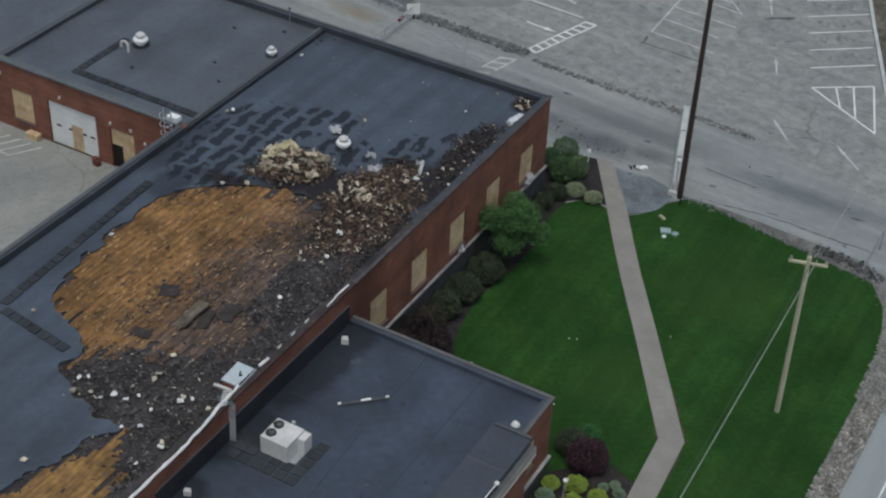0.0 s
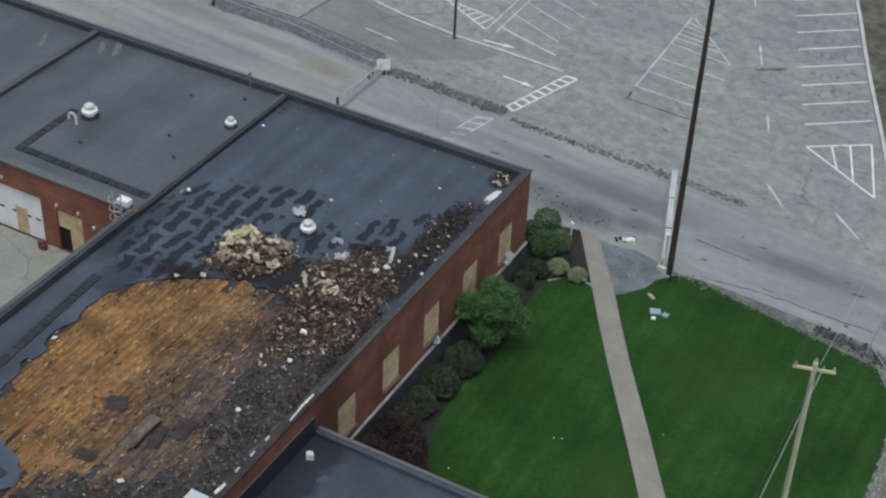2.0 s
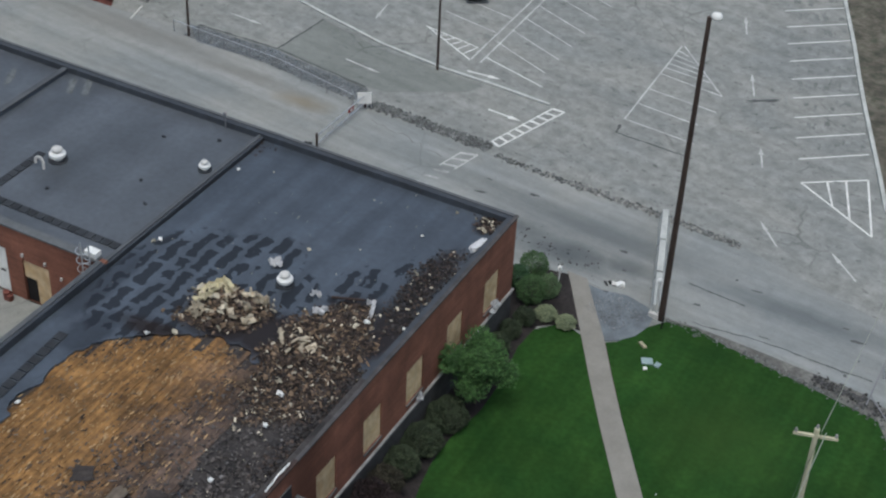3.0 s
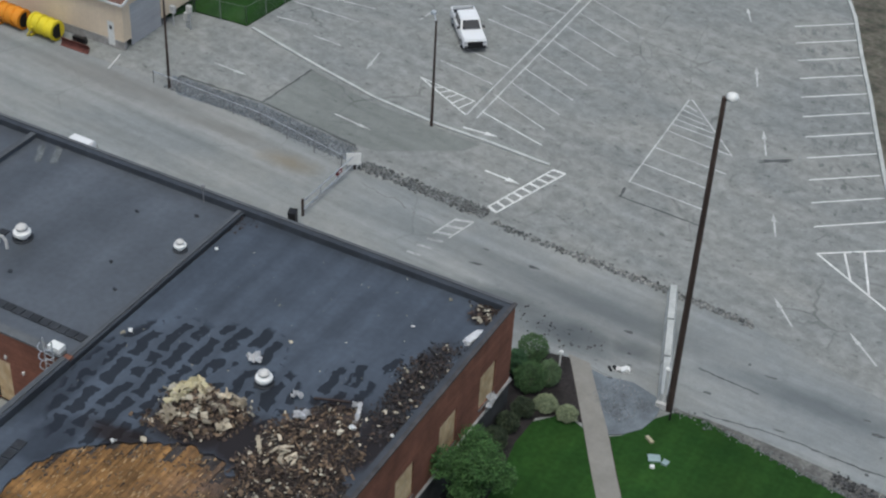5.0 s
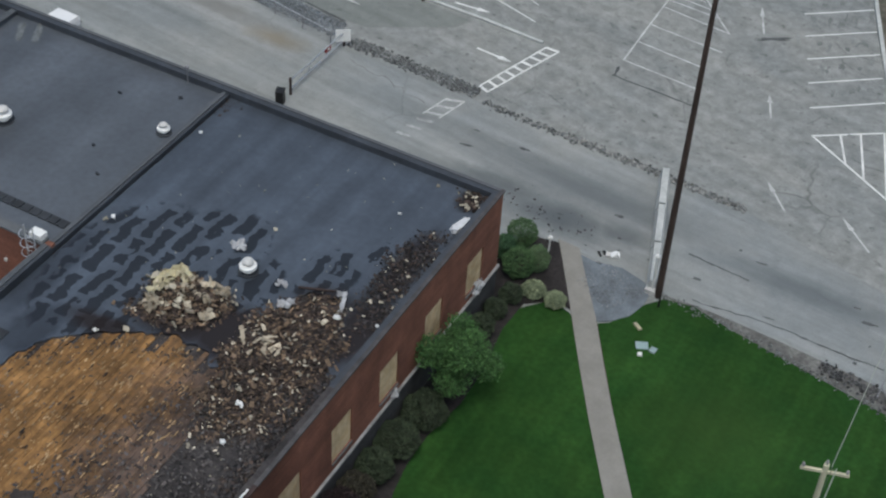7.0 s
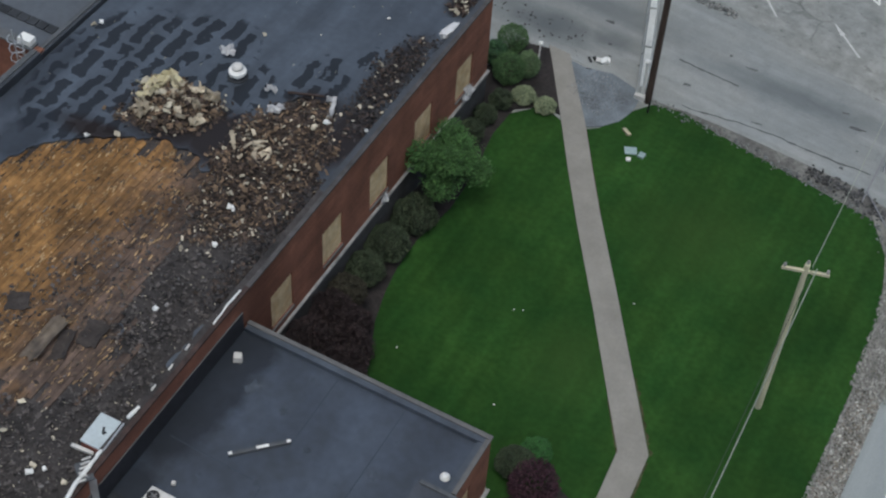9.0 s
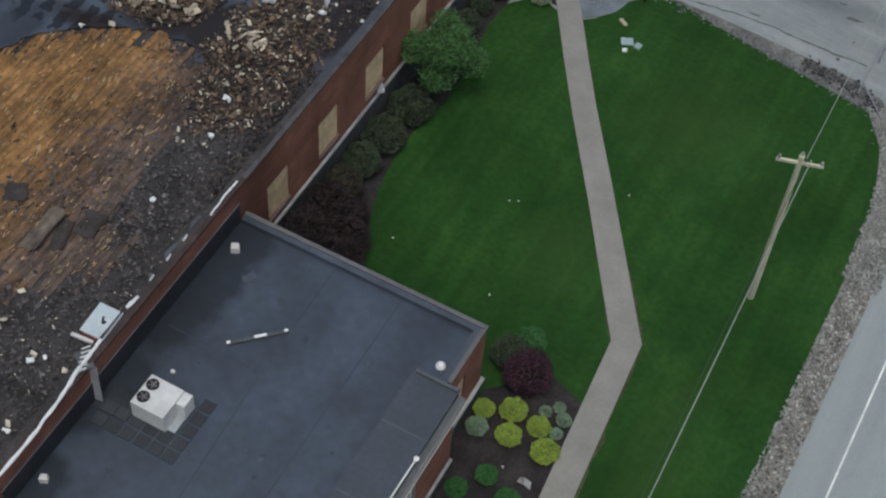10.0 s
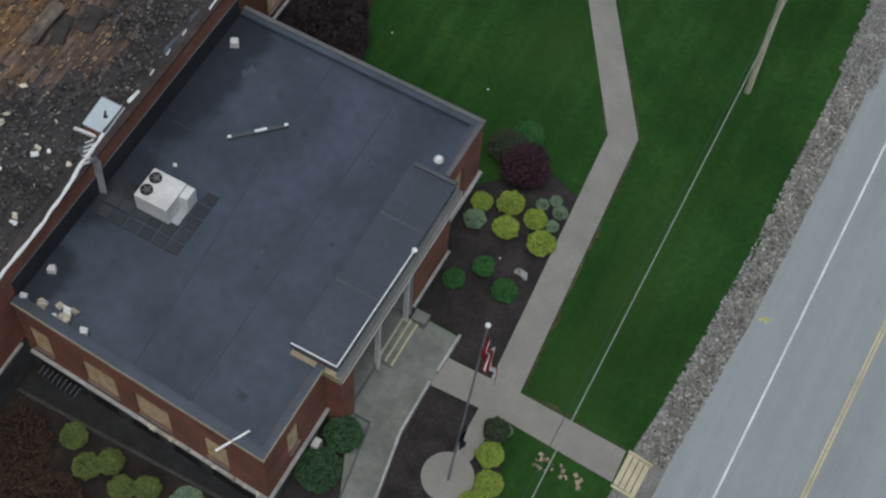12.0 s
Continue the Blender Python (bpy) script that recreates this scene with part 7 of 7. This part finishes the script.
for k, (x, y) in enumerate([(rnd.uniform(20.6, 23.1), -33.7 + rnd.uniform(-0.25, 0.35)) for _ in range(22)]):
    bm = B()
    s = rnd.uniform(0.5, 1.3)
    chip(bm, random.Random(k + 60), (x, y, 0.09), 0.16 * s, 0.11 * s, 0.06, 0.4)
    solo("edging_stone", bm, TAN_STONE, "tan flat stone beside the walk", "stone", "edging stones")
bm = B()
for k in range(4):
    chip(bm, random.Random(k + 9), (26.25 + 0.12 * k, -22.5 + 0.15 * (k % 2), -0.42), 0.2, 0.08, 0.02, 0.02)
solo("paint_mark", bm, PAINT_LIME, "yellow survey paint mark on the road edge", "paint mark")
# scraps hanging from the first window and ledge
for k, (y, z, sx, sy) in enumerate(((-2.4, 2.72, 0.4, 0.8), (-2.75, 2.85, 0.35, 0.6), (-2.5, 3.1, 0.3, 0.5), (-11.3, 2.7, 0.35, 0.6))):
    crumpled("torn_sheet", 0.12, y, z, sx, sy, 0.2 * k, 0.3, 0.3, WHITE_FILM, "torn pale sheet caught on the window sill", "roof sheet", "sill debris", 60 + k)
# fallen fence and rubble near the road corner
fence_bits = thing("fallen_fence", (21, 5, 0), "fallen pale fence rail by the road corner", "fence")
for a, b in (((20.85, 3.7, 0.1), (20.9, 7.4, 0.9)), ((20.9, 4.4, 0.3), (22.6, 2.6, 0.1))):
    bm = B()
    beam(bm, a, b, 0.08, 0.04)
    part("rail", bm, POLE_GREY, fence_bits)
bm = B()
tube(bm, (21.1, 6.6, 0), (21.1, 6.6, 1.6), 0.05, 0.05, 8)
part("post", bm, GALV, fence_bits)

# ---- gate and fence on the lane ----
gate = thing("lane_gate", (-19.8, 13, 0), "low steel bar gate across the lane", "gate")
for x, y, h in ((-19.75, 9.8, 1.3), (-19.75, 16.3, 1.3)):
    bm = B()
    tube(bm, (x, y, 0), (x, y, h), 0.09, 0.09, 8)
    part("post", bm, DARK_POLE, gate)
for z in (0.45, 1.1):
    bm = B()
    tube(bm, (-19.75, 9.9, z), (-19.75, 16.3, z), 0.05, 0.05, 8)
    part("bar", bm, GALV, gate)
for y in (12.0, 14.2):
    bm = B()
    tube(bm, (-19.75, y, 0.45), (-19.75, y, 1.1), 0.04, 0.04, 6)
    part("upright", bm, GALV, gate)
bm = B()
box(bm, -19.82, 14.0, 0.75, -19.69, 14.6, 1.1)
part("plate", bm, RED, gate, "small red and white warning plate")
bm = B()
box(bm, -19.83, 14.15, 0.85, -19.685, 14.45, 1.0)
part("plate", bm, WHITE, gate)
sign = thing("notice_board", (-19.7, 16.1, 0), "white notice board on posts beside the gate", "sign")
bm = B()
turned_box(bm, (-19.7, 16.1, 0.95), (1.0, 0.06, 0.85), Euler((-0.15, 0, 0.6)).to_matrix())
part("panel", bm, WHITE, sign)
for d in (-0.45, 0.45):
    bm = B()
    c = Vector((-19.7 + d * math.cos(0.6), 16.17 + d * math.sin(0.6), 0))
    tube(bm, c, c + Vector((0, 0, 1.3)), 0.04, 0.04, 6)
    part("post", bm, GALV, sign)
binn = thing("waste_bin", (-19.8, 8.7, 0), "black wheeled bin beside the gate", "bin")
bm = B()
turned_box(bm, (-19.8, 8.7, 0.5), (0.5, 0.55, 0.9), Euler((0, 0, 0.3)).to_matrix())
part("body", bm, BLACK, binn)
bm = B()
turned_box(bm, (-19.8, 8.7, 0.98), (0.56, 0.6, 0.07), Euler((0.08, 0, 0.3)).to_matrix())
part("lid", bm, BLACK, binn)


def chain_fence(line, h, label, mesh_step=0.4, rail=0.016, rail_mat=POLE_GREY):
    t = thing("chain_link_fence", (*line[0], 0), label, "fence")
    for a, b in zip(line, line[1:]):
        a, b = Vector((*a, 0)), Vector((*b, 0))
        n = max(1, round((b - a).length / 2.6))
        for k in range(n + 1):
            bm = B()
            p = a.lerp(b, k / n)
            tube(bm, p, p + Vector((0, 0, h + 0.05)), 0.035, 0.035, 6)
            part("post", bm, POLE_GREY, t)
        bm = B()
        tube(bm, a + Vector((0, 0, h)), b + Vector((0, 0, h)), rail, rail, 6)
        part("top_rail", bm, rail_mat, t)
        bm = B()
        m = int((b - a).length / mesh_step)
        for k in range(m):
            p, q = a.lerp(b, k / m), a.lerp(b, min(1, (k + h / mesh_step) / m))
            for u, v in ((p, q + Vector((0, 0, h))), (p + Vector((0, 0, h)), q)):
                beam(bm, u, v, 0.005, 0.005)
        part("wire_mesh", bm, POLE_GREY, t, kind="stuff")


chain_fence([(-38.0, 18.1), (-28.2, 17.5), (-20.6, 16.0)], 1.0, "grey chain-link fence along the gravel strip", 0.4, 0.03, GALV)
chain_fence([(-43.2, 26.7), (-41.8, 28.4), (-37.3, 29.0), (-36.5, 36.0), (-37.0, 48)], 1.6, "grey chain-link fence round the grass")

# ---- tan shed and stored goods ----
shed = thing("storage_shed", (-52, 25, 0), "tan metal-clad shed with brown roof", "shed")
SX, SY, SH = -42.65, 20.7, 4.0
bm = B()
box(bm, -64, SY, 0.7, SX, SY + 0.2, SH)
part("wall", bm, TAN_SIDING, shed)
bm = B()
box(bm, SX - 0.2, SY + 0.2, 0.7, SX, 21.6, SH)
box(bm, SX - 0.2, 25.4, 0.7, SX, 32, SH)
box(bm, SX - 0.2, 21.6, 3.5, SX, 25.4, SH)
bm.faces.new([bm.verts.new(p) for p in ((SX - 0.1, SY, SH), (SX - 0.1, 32, SH), (SX - 0.1, 26.3, SH + 1.9))])
part("end_wall", bm, TAN_SIDING, shed)
bm = B()
box(bm, -64, SY - 0.04, 0, SX + 0.04, SY + 0.24, 0.7)
part("plinth", bm, LEDGE, shed, "pale concrete plinth")
bm = B()
box(bm, SX - 0.14, 21.65, 0.02, SX - 0.08, 25.35, 3.48)
part("roller_door", bm, material("blue_grey_door", (0.35, 0.36, 0.38), 0.06, 0.6, 0.5, 5.0, 0.05, streak=(0.2, 0.2, 5), streak_amt=0.1), shed, "blue-grey roller door")
bm = B()
q = [bm.verts.new(p) for p in ((-64, SY - 0.3, SH - 0.05), (SX + 0.3, SY - 0.3, SH - 0.05), (SX + 0.3, 26.3, SH + 1.95), (-64, 26.3, SH + 1.95))]
bm.faces.new(q)
r = [bm.verts.new(p) for p in ((-64, 32.3, SH - 0.05), (SX + 0.3, 32.3, SH - 0.05))]
bm.faces.new((q[3], q[2], r[1], r[0]))
ext = bmesh.ops.extrude_face_region(bm, geom=bm.faces[:])
for v in [g for g in ext["geom"] if isinstance(g, bmesh.types.BMVert)]:
    v.co.z += 0.1
bmesh.ops.recalc_face_normals(bm, faces=bm.faces)
part("roof", bm, material("brown_roof_sheet", (0.12, 0.065, 0.05), 0.15, 0.7, 0.6, 5.0, 0.1), shed, "brown sheet roof")
bm = B()
beam(bm, (SX + 0.32, SY - 0.3, SH + 0.0), (SX + 0.32, 26.3, SH + 2.0), 0.06, 0.22)
beam(bm, (-64, SY - 0.33, SH - 0.02), (SX + 0.3, SY - 0.33, SH - 0.02), 0.06, 0.18)
part("trim", bm, WHITE, shed)
bm = B()
box(bm, -44.1, SY - 0.06, 0.2, -43.5, SY - 0.042, 2.2)
part("door", bm, WHITE, shed, "narrow white door")
bm = B()
box(bm, -43.9, SY - 0.08, 1.55, -43.7, SY - 0.062, 1.85)
part("pane", bm, DARK, shed)
bm = B()
beam(bm, (-42.55, 20.0, 0.04), (-42.0, 17.9, 0.04), 0.13, 0.05)
solo("timber_piece", bm, WHITE_DIRTY, "pale timber lying by the shed corner", "timber")
for x, mat, lab in ((-49.0, YELLOW, "yellow ribbed plastic pipe section by the shed"), (-52.2, ORANGE, "orange ribbed plastic pipe section by the shed")):
    t = thing("culvert_pipe", (x, 19.3, 0), lab, "pipe", "stored pipes")
    bm = B()
    tube(bm, (x - 1.25, 19.4, 0.85), (x + 1.25, 19.2, 0.85), 0.72, 0.72, 18)
    part("barrel", bm, mat, t)
    for k in range(4):
        bm = B()
        u = -1.1 + k * 0.73
        tube(bm, (x + u - 0.1, 19.3 - u * 0.08, 0.85), (x + u + 0.1, 19.3 - u * 0.08, 0.85), 0.8, 0.8, 18)
        part("rib", bm, mat, t)
    bm = B()
    tube(bm, (x + 1.251, 19.2, 0.85), (x + 1.27, 19.2, 0.85), 0.6, 0.6, 18)
    part("opening", bm, DARK, t)
    bm = B()
    beam(bm, (x - 1.0, 18.6, 0.06), (x - 0.9, 20.0, 0.06), 0.2, 0.12)
    beam(bm, (x - 1.2, 18.5, 0.05), (x - 0.7, 18.5, 0.9), 0.12, 0.1)
    part("cradle", bm, mat, t)
plow = thing("snow_plough", (-45.8, 19.0, 0), "rusty red snow plough blade on the ground", "snow plough")
bm = B()
rows = []
for k in range(7):
    a = k / 6
    rows.append([bm.verts.new((x, 18.7 + 0.25 * math.sin(3.1 * a), 0.02 + 0.75 * a)) for x in (-47.2, -44.6)])
for lo, hi in zip(rows, rows[1:]):
    bm.faces.new((lo[0], lo[1], hi[1], hi[0]))
ext = bmesh.ops.extrude_face_region(bm, geom=bm.faces[:])
for v in [g for g in ext["geom"] if isinstance(g, bmesh.types.BMVert)]:
    v.co.y += 0.06
bmesh.ops.recalc_face_normals(bm, faces=bm.faces)
part("blade", bm, RUST, plow)
bm = B()
beam(bm, (-46.6, 18.95, 0.4), (-45.9, 20.2, 0.4), 0.12, 0.12)
beam(bm, (-45.2, 18.95, 0.4), (-45.9, 20.2, 0.4), 0.12, 0.12)
beam(bm, (-46.5, 19.5, 0.55), (-45.3, 19.5, 0.55), 0.3, 0.4)
part("frame", bm, BLACK, plow)
util = thing("meter_box", (-41.8, 25.9, 0), "pale meter boxes on posts beside the shed", "meter box")
for x, y, z in ((-42.0, 25.9, 1.4), (-40.9, 26.2, 1.0), (-40.5, 26.0, 1.8)):
    bm = B()
    box(bm, x - 0.2, y - 0.14, z - 0.3, x + 0.2, y + 0.14, z + 0.3)
    part("box", bm, WHITE_DIRTY, util)
    bm = B()
    tube(bm, (x, y, 0), (x, y, z), 0.05, 0.05, 6)
    part("post", bm, GALV, util)


# ---- vehicles ----
def frustum(bm, x0, x1, w0, z0, u0, u1, w1, z1):
    """A block whose top may be shorter and narrower than its foot."""
    lo = [bm.verts.new(p) for p in ((x0, -w0, z0), (x1, -w0, z0), (x1, w0, z0), (x0, w0, z0))]
    hi = [bm.verts.new(p) for p in ((u0, -w1, z1), (u1, -w1, z1), (u1, w1, z1), (u0, w1, z1))]
    bm.faces.new(lo[::-1])
    bm.faces.new(hi)
    for k in range(4):
        bm.faces.new((lo[k], lo[(k + 1) % 4], hi[(k + 1) % 4], hi[k]))


def vehicle(name, place, turn, label, category, pickup):
    t = thing(name, (0, 0, 0), label, category)
    bm = B()
    frustum(bm, -2.85, 2.85, 0.97, 0.42, -2.85, 2.82, 0.97, 0.95)
    frustum(bm, 0.95, 2.80, 0.96, 0.95, 1.0, 2.70, 0.90, 1.18)
    if pickup:
        for y in (-0.93, 0.93):
            box(bm, -2.83, y - 0.05, 0.95, -1.2, y + 0.05, 1.28)
        box(bm, -2.85, -0.88, 0.95, -2.77, 0.88, 1.26)
    else:
        frustum(bm, -2.75, 0.95, 0.96, 0.95, -2.7, 0.95, 0.92, 1.15)
    bmesh.ops.bevel(bm, geom=bm.edges[:], offset=0.035, segments=2, affect="EDGES")
    part("body", bm, CARPAINT, t)
    back, top_back = (-1.2, -1.1) if pickup else (-2.65, -2.2)
    bm = B()
    frustum(bm, back, 1.15, 0.90, 1.12, top_back, 0.50, 0.78, 1.86)
    bmesh.ops.bevel(bm, geom=bm.edges[:], offset=0.05, segments=2, affect="EDGES")
    cab = part("cab", bm, CARPAINT, t)
    bm = B()
    q = [bm.verts.new(p) for p in ((1.115, -0.76, 1.22), (1.115, 0.76, 1.22), (0.60, 0.66, 1.78), (0.60, -0.66, 1.78))]
    bm.faces.new(q)
    ext = bmesh.ops.extrude_face_region(bm, geom=bm.faces[:])
    for v in [g for g in ext["geom"] if isinstance(g, bmesh.types.BMVert)]:
        v.co.x += 0.03
    part("windscreen", bm, GLASS, cab)
    for s in (-1, 1):
        for x0, x1 in ((back + 0.15, -0.12), (-0.04, 0.85)):
            bm = B()
            q = [bm.verts.new(p) for p in ((x0, s * 0.885, 1.22), (x1, s * 0.885, 1.22), (x1 - (0.32 if x1 > 0.5 else 0), s * 0.785, 1.72), (x0 + 0.05, s * 0.785, 1.72))]
            bm.faces.new(q)
            ext = bmesh.ops.extrude_face_region(bm, geom=bm.faces[:])
            for v in [g for g in ext["geom"] if isinstance(g, bmesh.types.BMVert)]:
                v.co.y += s * 0.02
            part("side_window", bm, GLASS, cab)
    if pickup:
        bm = B()
        box(bm, -2.76, -0.87, 0.952, -1.25, 0.87, 0.99)
        part("bed_liner", bm, BLACK, t)
        bm = B()
        box(bm, -1.62, -0.85, 1.0, -1.26, 0.85, 1.27)
        part("tool_box", bm, GALV, t)
    for x in (-1.75, 1.85):
        for s in (-1, 1):
            bm = B()
            tube(bm, (x, s * 0.72, 0.38), (x, s * 0.99, 0.38), 0.38, 0.38, 18)
            w = part("wheel", bm, TYRE, t)
            bm = B()
            tube(bm, (x, s * 0.97, 0.38), (x, s * 1.0, 0.38), 0.22, 0.2, 12)
            part("rim", bm, GALV, w)
    bm = B()
    box(bm, 2.80, -0.62, 0.62, 2.87, 0.62, 0.98)
    part("grille", bm, BLACK, t)
    for s in (-1, 1):
        bm = B()
        box(bm, 2.79, s * 0.78 - 0.13, 0.8, 2.86, s * 0.78 + 0.13, 1.0)
        part("headlight", bm, GALV, t)
        bm = B()
        box(bm, 0.75, s * 1.05 - 0.1, 1.15, 0.9, s * 1.05 + 0.1, 1.35)
        part("mirror", bm, BLACK, t)
    bm = B()
    box(bm, 2.84, -0.9, 0.45, 2.95, 0.9, 0.62)
    part("bumper", bm, BLACK, t)
    t.matrix_world = pose(*place, 0, 0, turn) @ Matrix.Scale(0.95, 4)
    return t


vehicle("pickup_truck", (-22.0, 37.1, 0.0), -50.9, "white crew-cab pickup truck parked across the lines", "truck", True)
vehicle("car", (-36.45, 5.8, 0.012), 88, "white estate car parked behind the factory", "car", False)

# cracks and tar joints in the lot
LOT_CRACK = material('lot_crack', (0.075, 0.08, 0.08), 0.3, 0.85, 1.0, 5.0, 0.1)
LOT_STAIN = material('lot_stain', (0.165, 0.172, 0.166), 0.25, 0.85, 1.0, 5.0, 0.1)
LOT_STAIN_PALE = material('lot_stain_pale', (0.225, 0.235, 0.225), 0.2, 0.9, 1.0, 5.0, 0.1)
rnd = random.Random(77)
def crack(a, b, mat, w, steps=10, wob=0.25):
    bm = B()
    a, b = Vector((*a, 0.013)), Vector((*b, 0.013))
    p = [a.lerp(b, k / steps) + Vector((rnd.uniform(-wob, wob), rnd.uniform(-wob, wob), 0)) * (0 < k < steps) for k in range(steps + 1)]
    for u, v in zip(p, p[1:]):
        beam(bm, u, v, w * rnd.uniform(0.5, 1.3), 0.008)
    part("crack", bm, mat or LOT_STAIN, lot)


for a, b, w in (((-3.1, 23.0), (3.0, 22.7), 0.12), ((-3.1, 24.2), (-2.96, 23.0), 0.2), ((8.0, 9.2), (11.8, 8.84), 0.12), ((-29.84, 20.0), (-29.37, 26.0), 0.16), ((-4.1, 38.0), (-12.5, 46.5), 0.07), ((-3.6, 40.2), (-1.0, 39.2), 0.06), ((-5.6, 42.8), (-3.7, 38.2), 0.06), ((-8.6, 58), (-5.4, 43), 0.06), ((-29.7, 20.1), (-21.2, 18.8), 0.2), ((-37, 20.0), (-29.9, 20.1), 0.22), ((-18.6, 15.2), (-12.0, 13.6), 0.07)):
    crack(a, b, LOT_CRACK if w > 0.1 else None, w, 12, 0.05 if w > 0.1 else 0.25)
for k in range(10):
    for j in range(5):
        x, y = 0.6 + k * 0.995 + j * 0.75 + rnd.uniform(-0.4, 0.4), 52.2 - k * 2.63 + j * 0.6 + rnd.uniform(-0.5, 0.5)
        part('stain', blot(x, y, 0.0035 + 0.0002 * (5 * k + j), rnd.uniform(0.10, 0.24), rnd.uniform(0.2, 0.75), rnd.uniform(0.1, 0.5), 800 + 5 * k + j, 18, 0.4), LOT_STAIN, lot)
crack((9.6, 5.7), (14.9, 6.15), LOT_CRACK, 0.10, 10, 0.12)
crack((14.9, 6.15), (20.6, 6.0), LOT_CRACK, 0.12, 12, 0.12)
for k in range(16):
    x = rnd.uniform(-8, 21)
    part('stain', blot(x, rnd.uniform(7.5, 13.0) - max(0, x) * 0.1, 0.018 + 0.0008 * k, rnd.uniform(0.06, 0.4), rnd.uniform(0.05, 0.12), 0.1, 700 + k, 12, 0.4), LOT_CRACK, lane)
part('tar_patch', blot(4.7, 33.0, 0.012, 1.15, 0.17, 0.58, 401, 18, 0.45), LOT_CRACK, lot, 'dark oily tar patch')
for k in range(46):
    x, y = rnd.uniform(-30, 14), rnd.uniform(19, 56)
    part("stain", blot(x, y, 0.004 + 0.0008 * k, rnd.uniform(0.1, 0.7), rnd.uniform(0.06, 0.25), rnd.uniform(0, 3), 300 + k, 14, 0.5), LOT_STAIN if k % 3 else LOT_STAIN_PALE, lot)
